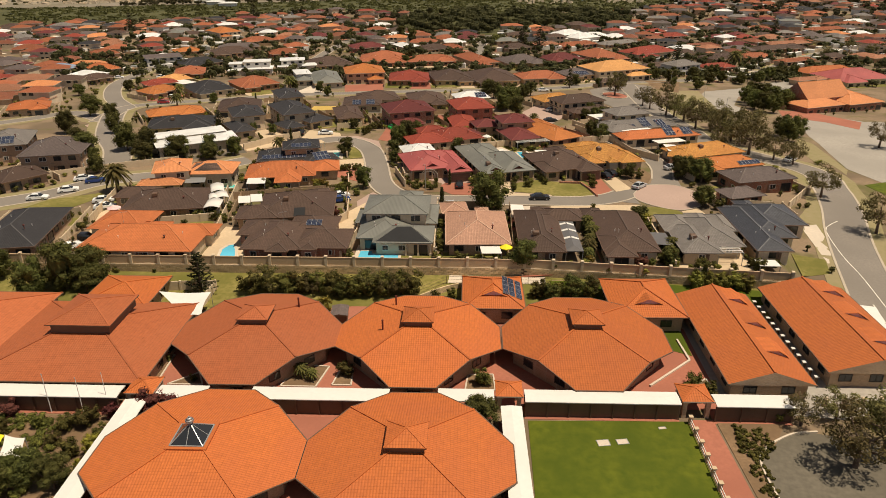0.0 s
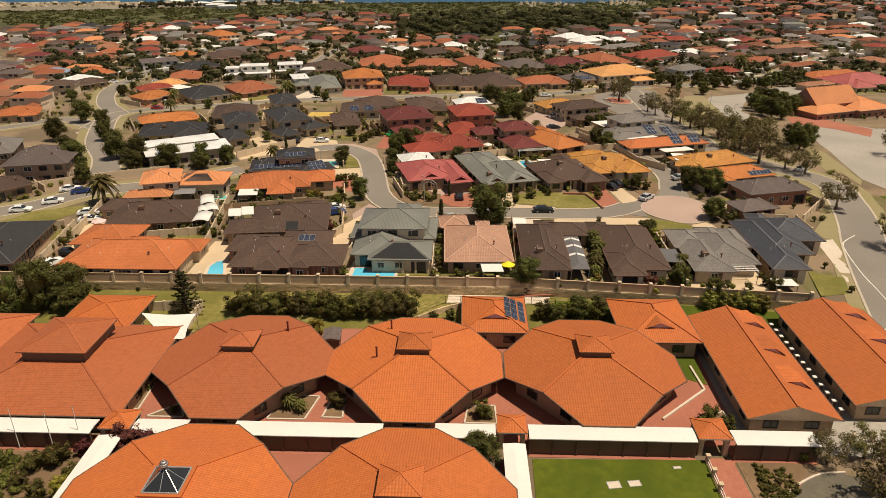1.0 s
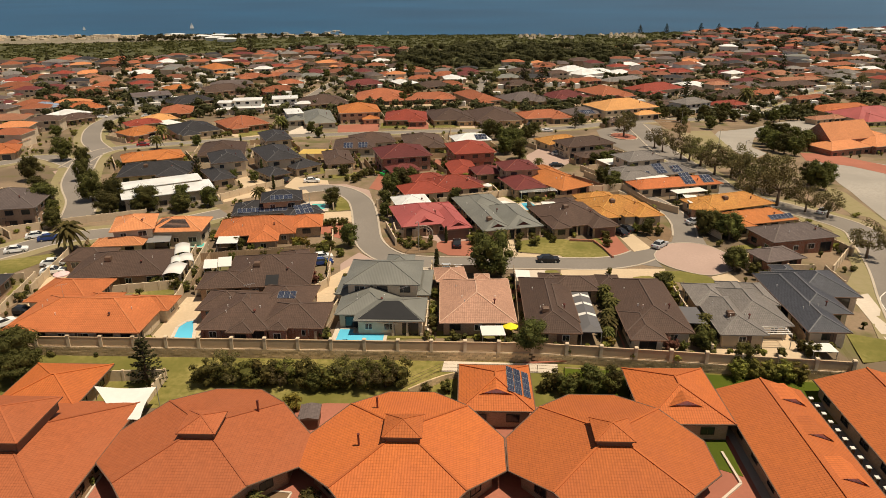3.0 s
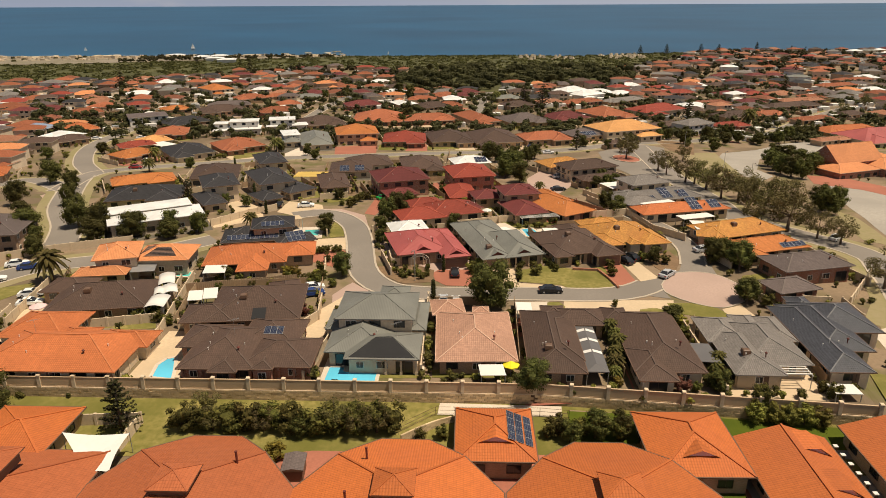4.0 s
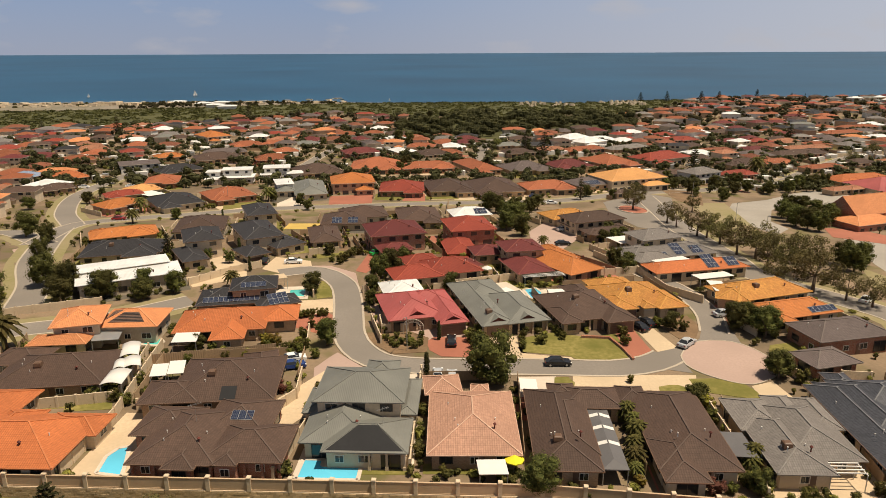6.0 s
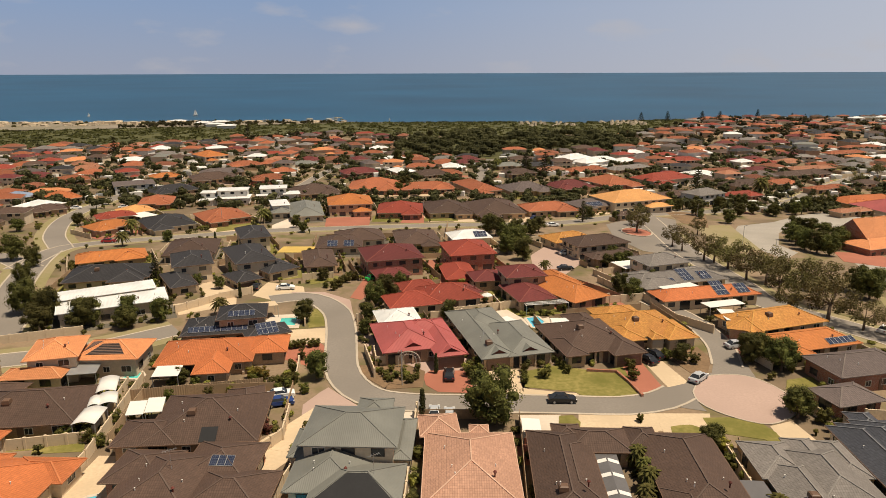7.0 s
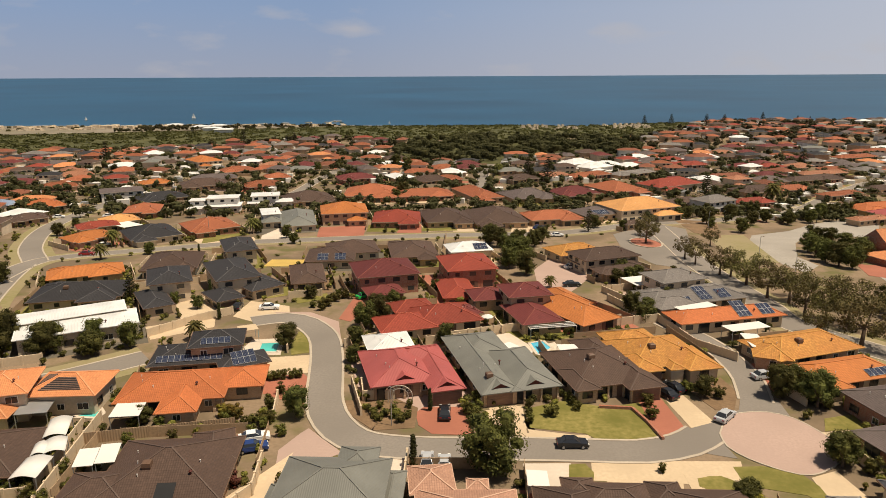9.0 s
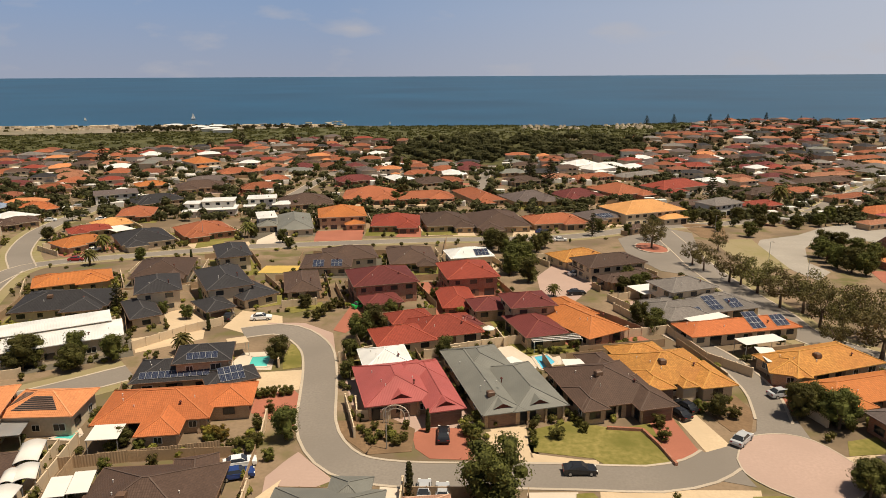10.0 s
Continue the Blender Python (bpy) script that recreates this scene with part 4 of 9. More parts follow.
def build_tree(root, kind, rng):
    """Parts of a tree ten metres high."""
    trunk, crown = Mesh(), Mesh()
    wood = MAT["bark"]
    if kind in ("broadleaf", "gum", "shrub", "red_shrub", "yellow_shrub", "hedge"):
        low = {"broadleaf": 1.3, "gum": 2.6}.get(kind, 0.4)
        wide = {"broadleaf": 5.0, "gum": 6.2}.get(kind, 5.8)
        lumps = {"broadleaf": 38, "gum": 36, "hedge": 34}.get(kind, 20)
        cards = {"broadleaf": 130, "gum": 70}.get(kind, 74)
        size = {"broadleaf": 0.19, "gum": 0.22, "hedge": 0.24}.get(kind, 0.36)
        lean = Vector((rng.uniform(-0.5, 0.5), rng.uniform(-0.5, 0.5), 0))
        fork = lean * 0.5 + Vector((0, 0, low + 1.2))
        trunk.tube((0, 0, -0.5), fork, 0.42, 0.26, 8)
        mid = (10 + low) / 2
        tall = (10 - low) / 2
        for i in range(lumps):
            th = rng.uniform(0, 6.28319)
            zz = rng.uniform(-0.9, 0.82)
            rr = wide * math.sqrt(max(0.05, 1 - zz * zz)) * math.sqrt(rng.uniform(0.1, 0.56))
            p = lean + Vector((math.cos(th) * rr, math.sin(th) * rr, mid + zz * tall))
            r = {"gum": 1.3, "broadleaf": 1.8}.get(kind, 1.9) * rng.uniform(0.75, 1.2)
            if i < 9:
                bend = fork.lerp(p, 0.5) + Vector((0, 0, -0.3))
                trunk.tube(fork, bend, 0.17, 0.11, 6)
                trunk.tube(bend, p, 0.11, 0.03, 5)
            leaf_cards(crown, p, r, cards, size, rng)
            if kind != "gum":
                core(crown, p, r * 0.62, rng)
        if kind not in ("gum",):
            core(crown, lean + Vector((0, 0, mid)), wide * 0.55, rng, tall / wide)
    elif kind == "pine":
        trunk.tube((0, 0, -0.4), (0, 0, 10), 0.30, 0.04, 8)
        for tier in range(13):
            z = 0.8 + 9.0 * tier / 13
            reach = 2.9 * (1 - tier / 13.5) ** 0.9 + 0.2
            n = 5
            for k in range(n):
                a = 6.28319 * (k + rng.uniform(-0.2, 0.2)) / n + tier * 0.5
                r = reach * rng.uniform(0.85, 1.1)
                tip = Vector((math.cos(a) * r, math.sin(a) * r, z + 0.42 * r - 0.2))
                trunk.tube((0, 0, z), tip, 0.05, 0.02, 4)
                for q in range(5):
                    p = Vector((0, 0, z)).lerp(tip, 0.25 + 0.19 * q)
                    leaf_cards(crown, p, 0.2, 8, 0.2, rng, 0.4)
    elif kind == "palm":
        wood = MAT["palm_bark"]
        trunk.tube((0, 0, -0.4), (0.1, 0, 3.5), 0.50, 0.42, 9)
        trunk.tube((0.1, 0, 3.5), (0.15, 0, 6.6), 0.42, 0.48, 9)
        for k in range(44):
            a = k * 2.39996
            lift = 1.25 - 1.9 * k / 44
            reach = 4.3 * rng.uniform(0.85, 1.1)
            prev = None
            for q in range(7):
                t = q / 6
                r = reach * (math.cos(lift) * t * 0.9 + 0.12 * t)
                z = 6.7 + reach * (math.sin(lift) * t - 0.62 * t * t)
                c = Vector((0.15 + math.cos(a) * r, math.sin(a) * r, z))
                side = Vector((-math.sin(a), math.cos(a), 0)) * 0.55 * math.sin(0.35 + 2.6 * t)
                drop = Vector((0, 0, 0.28))
                if prev:
                    pc, ps = prev
                    crown.face((pc, pc + ps - drop, c + side - drop, c))
                    crown.face((pc, c, c - side - drop, pc - ps - drop))
                prev = (c, side)
    else:
        trunk.tube((0, 0, -0.3), (0, 0, 4), 0.25, 0.12, 7)
        for i in range(22):
            z = 0.9 + 8.6 * i / 21
            r = 1.15 * math.sin(math.pi * min(1, 0.25 + 0.75 * (1 - i / 23)) * 0.5) * rng.uniform(0.9, 1.1)
            leaf_cards(crown, (rng.uniform(-0.15, 0.15), rng.uniform(-0.15, 0.15), z), r, 40, 0.3, rng)
            core(crown, (0, 0, z), r * 0.75, rng, 0.8)
    part("trunk", trunk, wood, root, smooth=True)
    part("crown", crown, LEAF[kind], root)


TREES = {}
TREE_WORDS = {"broadleaf": ("tree", "dense dark green broadleaf garden tree", "tree"), "gum": ("gum_tree", "sparse olive green spreading street tree", "tree"), "pine": ("pine_tree", "dark green tiered pine tree", "tree"), "palm": ("palm_tree", "spreading palm with arching green fronds", "palm"), "cypress": ("cypress", "narrow dark green columnar cypress", "tree"), "shrub": ("shrub", "rounded olive green garden shrub", "shrub"), "red_shrub": ("shrub", "rounded dark red leaved shrub", "shrub"), "yellow_shrub": ("shrub", "rounded yellow green garden shrub", "shrub"), "hedge": ("hedge_bush", "dense olive green hedge bush against the wall", "hedge")}


def tree(x, y, kind, height, variants=3):
    k = random.randrange(variants)
    m = pose(x, y, land(x, y), 0, 0, random.uniform(0, 360))
    wide = random.uniform(0.9, 1.12)
    size = Matrix.Diagonal((height / 10 * wide, height / 10 * wide, height / 10, 1))
    if (kind, k) not in TREES:
        name, label, category = TREE_WORDS[kind]
        root = thing(name, x, y, 0, 0, label, category)
        build_tree(root, kind, random.Random(hash_of(kind) + k))
        root.matrix_basis = m @ size
        TREES[kind, k] = root, height / 10
        return root
    proto, _ = TREES[kind, k]
    ob = copy_thing(proto, m)
    ob.matrix_basis = m @ size
    return ob


def hash_of(word):
    return sum(ord(c) * (i + 3) for i, c in enumerate(word))


# ---- cars ----
CARS = {}


def car(x, y, turn, colour, kind="car"):
    m = pose(x, y, land(x, y) + 0.07, 0, 0, turn)
    if colour in CARS:
        return copy_thing(CARS[colour], m)
    root = thing("car", x, y, 0, 0, colour + " sedan car parked in the street", "car", "parked cars")
    body, glass, top = Mesh(), Mesh(), Mesh()
    side = ((-2.25, 0.30), (-2.32, 0.62), (-2.20, 0.92), (-1.55, 0.98), (1.05, 0.94), (1.95, 0.82), (2.28, 0.62), (2.25, 0.30))
    for s, lean in ((-1, 1), (1, 1)):
        pts = [(px, s * (0.90 if pz < 0.9 else 0.84), pz) for px, pz in side]
        body.face(pts if s < 0 else pts[::-1])
    for (ax, az), (bx, bz) in zip(side, side[1:] + side[:1]):
        ya, yb = (0.90 if az < 0.9 else 0.84), (0.90 if bz < 0.9 else 0.84)
        body.face(((ax, -ya, az), (ax, ya, az), (bx, yb, bz), (bx, -yb, bz)))
    part("body", body, CARPAINT[colour], root)
    lowp, high = [(-1.75, 0.97), (1.05, 0.95)], [(-1.05, 1.40), (0.25, 1.42)]
    pts = [(lowp[0][0], -0.80, 0.96), (lowp[1][0], -0.80, 0.94), (lowp[1][0], 0.80, 0.94), (lowp[0][0], 0.80, 0.96), (high[0][0], -0.62, 1.40), (high[1][0], -0.62, 1.42), (high[1][0], 0.62, 1.42), (high[0][0], 0.62, 1.40)]
    glass.solid(pts, ((4, 5, 6, 7), (0, 1, 5, 4), (1, 2, 6, 5), (2, 3, 7, 6), (3, 0, 4, 7)))
    part("window_glass", glass, GLASS, root, "dark tinted car windows")
    top.box(-0.40, 0, 1.405, 1.36, 1.26, 0.06, taper=0.92)
    for px in (-1.4, 0.66):
        for s in (-1, 1):
            top.beam((px, s * 0.71, 1.19), (px + (0.34 if px < 0 else -0.38), s * 0.63, 1.42), 0.07)
    part("roof", top, CARPAINT[colour], root)
    tyre, rim = Mesh(), Mesh()
    tyre.tube((0, -0.1, 0), (0, 0.1, 0), 0.32, 0.32, 14)
    rim.tube((0, -0.115, 0), (0, 0.115, 0), 0.2, 0.2, 10)
    tyre, rim = tyre.data("wheel", [MAT["tyre"]]), rim.data("rim", [MAT["rim"]])
    for px in (-1.4, 1.4):
        for s in (-1, 1):
            w = part("wheel", tyre, None, root, m=pose(px, s * 0.83, 0.32))
            part("rim", rim, None, w, "silver alloy rim")
    for s in (-1, 1):
        h, t = Mesh(), Mesh()
        h.box(2.20, s * 0.65, 0.6, 0.14, 0.36, 0.14)
        t.box(-2.24, s * 0.65, 0.66, 0.12, 0.34, 0.16)
        part("headlight", h, MAT["trim"], root)
        part("tail_light", t, CARPAINT["red"], root)
    root.matrix_basis = m
    CARS[colour] = root
    return root


# ---- awnings, umbrellas, boats ----
AWNING_WORDS = {"canvas": "white", "steel": "grey steel", "smoky": "smoky grey sheet", "dark_gutter": "dark brown", "sand_paving": "straw coloured"}


def awning(x, y, w, d, turn, h, material, style="flat"):
    root = thing("awning", x, y, land(x, y), turn, "%s patio awning on slim posts beside a house" % AWNING_WORDS[material], "awning")
    if style == "slats":
        n = max(3, int(d / 0.7))
        for i in range(n):
            k = Mesh()
            k.box(0, -d / 2 + d * (i + 0.5) / n, h, w, 0.16, 0.12)
            part("slat", k, MAT[material], root)
        for s in (-1, 1):
            k = Mesh()
            k.box(s * (w / 2 - 0.1), 0, h - 0.14, 0.1, d, 0.14)
            part("beam", k, MAT[material], root)
    elif style == "hip":
        k = Mesh()
        hip_roof(k, w, d, h, 0.3, end_slot=0)
        part("roof", k, [MAT[material], MAT[material]], root)
        for u in (-0.12, 0.14, 0.36):
            for s in (-1, 1):
                k = Mesh()
                z = h + 0.3 * w / 2
                k.beam((s * 0.1, u * d, z + 0.0), (s * (w / 2 - 0.1), u * d, h + 0.06), 0.8, 0.03)
                part("skylight_strip", k, MAT["canvas"], root, "white translucent roof strip")
    else:
        k = Mesh()
        n = 9
        rows = []
        for z in (0.0, 0.07):
            for i in range(n):
                t = i / (n - 1)
                up = (0.4 * math.sin(math.pi * t)) if style == "barrel" else 0.12 * (1 - t)
                rows.append([(-w / 2 + w * t, s * d / 2, h + up + z) for s in (-1, 1)])
        pts = [p for r in rows for p in r]
        quads = []
        for i in range(n - 1):
            a = 2 * i
            quads += [(a, a + 1, a + 3, a + 2), (2 * n + a, 2 * n + a + 2, 2 * n + a + 3, 2 * n + a + 1), (a, a + 2, 2 * n + a + 2, 2 * n + a), (a + 1, 2 * n + a + 1, 2 * n + a + 3, a + 3)]
        quads += [(0, 2 * n, 2 * n + 1, 1), (2 * n - 2, 2 * n - 1, 4 * n - 1, 4 * n - 2)]
        k.solid(pts, quads)
        part("roof", k, MAT[material], root, smooth=style == "barrel")
    post = Mesh()
    post.box(0, 0, -0.3, 0.1, 0.1, h + 0.3)
    post = post.data("post", [MAT["steel"]])
    for sx in (-1, 1):
        for sy in (-1, 1):
            part("post", post, None, root, m=pose(sx * (w / 2 - 0.12), sy * (d / 2 - 0.12), 0))


def umbrella(x, y, material, size=2.6):
    root = thing("umbrella", x, y, land(x, y), 0, "open garden umbrella on a pole in a yard", "umbrella")
    k, p = Mesh(), Mesh()
    n = 8
    ring = [(size / 2 * math.cos(6.28319 * i / n), size / 2 * math.sin(6.28319 * i / n), 2.1) for i in range(n)]
    for i in range(n):
        k.face((ring[i], ring[(i + 1) % n], (0, 0, 2.7)))
        k.face((ring[(i + 1) % n], ring[i], (ring[i][0], ring[i][1], 1.95), (ring[(i + 1) % n][0], ring[(i + 1) % n][1], 1.95)))
    part("canopy", k, MAT[material], root)
    p.tube((0, 0, 0), (0, 0, 2.7), 0.04, 0.03, 6)
    part("pole", p, MAT["steel"], root)


def sailboat(x, y, size):
    root = thing("sailboat", x, y, -24.4 + 52.3 * (y - 1030) / 3870, 30, "small white sailing boat on the sea", "boat", "boats")
    hull, mast, cloth = Mesh(), Mesh(), Mesh()
    s = size * 0.55
    hull.solid([(-4 * s, -1.2 * s, 1 * s), (-4 * s, 1.2 * s, 1 * s), (2 * s, 1.3 * s, 1 * s), (5 * s, 0, 1.3 * s), (2 * s, -1.3 * s, 1 * s), (-3.5 * s, 0, -0.5 * s), (3.5 * s, 0, -0.5 * s)], ((0, 4, 3, 2, 1), (0, 1, 5), (1, 2, 6, 5), (2, 3, 6), (3, 4, 6), (4, 0, 5, 6)))
    part("hull", hull, MAT["canvas"], root)
    mast.tube((0.5 * s, 0, 1 * s), (0.5 * s, 0, 13 * s), 0.14 * s, 0.08 * s, 6)
    part("mast", mast, MAT["steel"], root)
    cloth.face(((0.3 * s, 0.05, 2 * s), (0.3 * s, 0.05, 12.6 * s), (-1.6 * s, 0.5 * s, 6.5 * s), (-3.6 * s, 0.5 * s, 2 * s)))
    cloth.face(((0.7 * s, 0.05, 11 * s), (0.7 * s, 0.05, 2 * s), (4.4 * s, 0.3 * s, 1.8 * s)))
    part("sail", cloth, MAT["canvas"], root)


def pavilion_far(x, y):
    root = thing("marina_building", x, y, land(x, y), 12, "low white marina building near the shore", "building", "marina buildings")
    k, r = Mesh(), Mesh()
    k.box(0, 0, -2, 20, 12, 6)
    part("wall", k, WALL["white"], root)
    hip_roof(r, 22, 14, 4, 0.2)
    part("roof", r, [ROOF["white_metal"], MAT["soffit"]], root)


def street_lamp(x, y, turn=0, height=6.5):
    root = thing("street_lamp", x, y, land(x, y), turn, "slim grey street lamp with a curved arm", "street lamp", "street lamps")
    pole, arm, head = Mesh(), Mesh(), Mesh()
    pole.tube((0, 0, -0.2), (0, 0, height), 0.09, 0.06, 8)
    part("pole", pole, MAT["steel"], root)
    last = Vector((0, 0, height))
    for i in range(1, 6):
        nxt = Vector((0, -1.7 * i / 5, height + 0.5 * math.sin(1.5708 * i / 5)))
        arm.tube(last, nxt, 0.045, 0.04, 6)
        last = nxt
    part("arm", arm, MAT["steel"], root)
    head.box(0, -2.0, height + 0.42, 0.22, 0.6, 0.12, taper=0.8)
    part("lamp_head", head, MAT["dark_gutter"], root)


def porch_arch(x, y, turn):
    root = thing("porch_arch", x, y, land(x, y), turn, "cream timber fan arch over a front path", "arch")
    n, r = 10, 1.3
    ring = Mesh()
    for k in (r, r + 0.7):
        pts = [(-k * math.cos(math.pi * i / n), 0, 1.6 + k * math.sin(math.pi * i / n) * 0.8) for i in range(n + 1)]
        for a, b in zip(pts, pts[1:]):
            ring.beam(a, b, 0.12, 0.12)
    part("arch", ring, MAT["gutter"], root)
    for i in range(1, n):
        a = math.pi * i / n
        k = Mesh()
        k.beam((-r * math.cos(a), 0, 1.6 + r * math.sin(a) * 0.8), (-(r + 0.7) * math.cos(a), 0, 1.6 + (r + 0.7) * math.sin(a) * 0.8), 0.08)
        part("spoke", k, MAT["gutter"], root)
    for s in (-1, 1):
        for k in (r, r + 0.7):
            p = Mesh()
            p.box(s * k, 0, 0, 0.14, 0.14, 1.6)
            part("post", p, MAT["gutter"], root)


# the houses behind the boundary wall
house(-62.0, 113.3, 0, "terracotta", [(-0.2, -0.0, 22.0, 13.3, 0, 2.6, "hip"), (7.8, 4.2, 8.6, 5.8, 0, 2.5, "hip"), (-8.3, 8.7, 11.4, 10.0, 0, 2.6, "hip"), (-1.0, 3.7, 6.0, 8.0, 0, 2.6, "hip")], wall="cream", aerials=[(0, -4, 1.0)])
house(-36.0, 115.0, 0, "brown", [(-0.8, -0.0, 11.6, 14.1, 0, 2.6, "hip"), (7.9, -1.5, 10.7, 9.4, 0, 2.6, "hip"), (0.5, -4.5, 4.2, 7.1, 0, 2.6, "hip"), (4.8, 5.0, 9.5, 10.0, 0, 2.6, "hip"), (6.1, -4.5, 3.2, 5.1, 0, 2.6, "hip"), (-5.1, 3.5, 8.2, 7.9, 0, 2.6, "hip")], wall="red_brick", solar=[(3, "S", 0.6, 2.6, 3, 1)], aerials=[(0, 1, 1.0)], porches=[(0, "S", -5, -2.2), (1, "S", -1.8, 5.0)])
house(-39.2, 131.7, 7, "brown", [(2.0, 0.0, 16.1, 15.3, 0, 2.6, "hip"), (6.2, 5.3, 5.7, 8.7, 12, 2.6, "hip"), (-5.6, -3.85, 8.9, 7.6, 0, 2.6, "hip")], wall="brown_brick", dormers=1, dark_recess=(0, "S", 1.1, 0.2, 2.3, 2.6))
house(-66.4, 134.3, 10, "brown", [(0.0, 0.0, 17.6, 13.0, 0, 2.6, "hip"), (-8.1, 6.0, 8.7, 7.1, -8, 2.6, "hip")], wall="brown_brick", dormers=1)
house(-72.0, 151.4, 18, "salmon_tile", [(0.0, 0.0, 8.7, 10.1, 0, 5.0, "hip"), (9.2, 0.2, 11.5, 9.4, -13, 3.6, "hip"), (-2.6, -4.8, 10.3, 4.9, -10, 2.6, "hip")], wall="cream", bare_patch=True)
house(-45.0, 155.0, 10, "terracotta", [(-1.5, 1.8, 16.9, 11.6, 0, 2.6, "hip"), (0.5, -3.2, 6.2, 10.3, 0, 2.6, "hip"), (9.1, 3.6, 7.2, 8.4, 0, 2.6, "hip"), (4.7, -0.1, 3.8, 6.2, 0, 2.6, "hip")], wall="tan_brick", porches=[(0, "S", 3.9, 6.8)])
house(-49.0, 168.9, 12, "charcoal", [(0.0, 0.0, 14.2, 10.0, 0, 2.8, "hip"), (4.4, 0.6, 9.7, 8.4, 2, 5.2, "hip"), (9.2, -4.5, 8.8, 6.1, 17, 2.8, "hip")], wall="tan_brick", solar=[(0, "S", 0, 0.8, 11, 1), (1, "S", 0, 0.8, 5, 1), (2, "S", 0, 0.6, 4, 2)])
house(-14.0, 118.0, 0, "grey_metal", [(-2.6, 1.7, 10.1, 12.7, 0, 2.8, "hip"), (-0.7, 7.5, 13.0, 11.0, 0, 5.2, "hip"), (1.4, -2.4, 11.3, 8.8, 0, 2.8, "hip"), (-7.0, 6.8, 4.0, 7.5, 0, 2.8, "hip"), (6.0, 8.5, 3.0, 11.0, 0, 2.8, "hip"), (1.5, 12.8, 5.0, 5.5, 0, 5.2, "hip")], wall="cream", metal=True, mat_patch=2, aerials=[(2, 2, 1.0)], porches=[(2, "S", 0.6, 5.2)])
house(1.4, 120.0, 2, "beige_tile", [(0.0, 0.0, 12.3, 17.2, 0, 2.6, "hip"), (-4.3, 10.9, 5.7, 6.3, 6, 2.6, "hip"), (1.5, 9.7, 2.7, 2.4, -1, 2.6, "hip")], wall="brown_brick")
house(13.6, 118.8, 0, "brown", [(-0.1, 0.1, 8.4, 21.3, 0, 2.6, "hip"), (5.3, 8.5, 8.9, 6.6, 0, 2.6, "hip"), (1.1, 0.7, 6.4, 15.0, 0, 2.6, "hip"), (1.4, 10.5, 4.0, 4.5, 0, 2.6, "hip")], wall="tan_brick", dormers=1)
house(29.8, 119.2, 0, "brown", [(0.0, 0.0, 10.4, 20.7, 0, 2.6, "hip"), (-2.3, -8.0, 5.6, 9.7, 0, 2.6, "hip"), (-4.4, 9.3, 4.1, 5.0, 0, 2.6, "hip")], wall="cream")
house(44.0, 117.5, 0, "grey_tile", [(-1.5, -2.0, 7.3, 14.0, 0, 2.6, "hip"), (2.4, 1.3, 9.7, 14.4, 0, 2.6, "hip"), (-2.5, 5.6, 6.6, 9.0, 0, 2.6, "hip"), (2.5, 7.8, 4.0, 6.6, 0, 2.6, "hip"), (6.2, 6.0, 4.0, 9.0, 0, 2.6, "hip")], wall="cream", dormers=1)
house(57.0, 121.0, 0, "slate", [(-1.1, 0.0, 6.6, 22.8, 0, 2.6, "hip"), (1.4, 3.6, 8.4, 17.2, 0, 2.6, "hip"), (5.0, 7.3, 10.9, 11.8, 0, 2.6, "hip"), (2.0, 12.8, 4.0, 5.5, 0, 2.6, "hip")], wall="cream")
house(-88.8, 117.0, 10, "charcoal", [(0.0, 0.0, 12.0, 21.0, 0, 2.8, "hip")], wall="brown_brick")

# the houses along the crescent
house(-10.0, 164.0, 17, "pink_metal", [(-0.9, 1.4, 11.6, 15.5, 0, 2.8, "gablet"), (5.2, -1.2, 5.9, 18.8, 0, 2.8, "gablet"), (3.0, 4.3, 10.1, 8.6, 0, 2.8, "hip")], wall="brown_brick", metal=True, garage=(1, "S"), porches=[(0, "S", -0.2, 2.6)])
house(-14.0, 175.8, 17, "white_metal", [(0.0, 0.0, 8.8, 9.5, 0, 2.6, "hip")], wall="cream", metal=True)
house(5.0, 165.0, 17, "grey_metal", [(-1.2, 3.1, 7.0, 25.8, 0, 2.6, "gablet"), (4.7, -1.4, 9.0, 17.1, 0, 2.6, "gablet"), (0.9, 10.1, 9.8, 12.2, 0, 2.6, "hip")], wall="tan_brick", metal=True, garage=(0, "S"), dormers=1, porches=[(1, "S", -2, 3.8)])
house(23.0, 166.0, 16, "brown", [(0.5, 0.2, 14.8, 15.6, 0, 2.6, "hip"), (4.8, -4.1, 6.5, 12.2, 0, 2.6, "hip"), (-4.8, -4.3, 4.4, 8.6, 0, 2.6, "hip"), (3.4, 8.0, 5.8, 8.0, 0, 2.6, "hip")], wall="tan_brick", dormers=1, garage=(1, "S"), porches=[(0, "S", -4.2, 1.6)])
house(36.0, 172.0, 14, "ochre_tile", [(-0.5, 1.3, 15.0, 13.4, 0, 2.6, "hip"), (4.4, -3.0, 6.4, 10.0, 0, 2.6, "hip"), (-2.0, 8.0, 10.0, 8.0, 0, 2.6, "hip"), (-5.5, -3.0, 5.4, 8.0, 0, 2.6, "hip"), (-0.4, -4.1, 2.8, 6.2, 0, 2.6, "hip")], wall="cream", dormers=1, garage=(3, "S"))
house(-4.4, 192.0, 19, "red_tile", [(0.0, 0.0, 14.2, 11.6, 0, 2.6, "hip"), (-8.9, -2.4, 11.8, 9.5, 1, 2.6, "hip"), (-5.1, 7.2, 9.2, 7.1, 4, 2.6, "hip")], wall="cream")
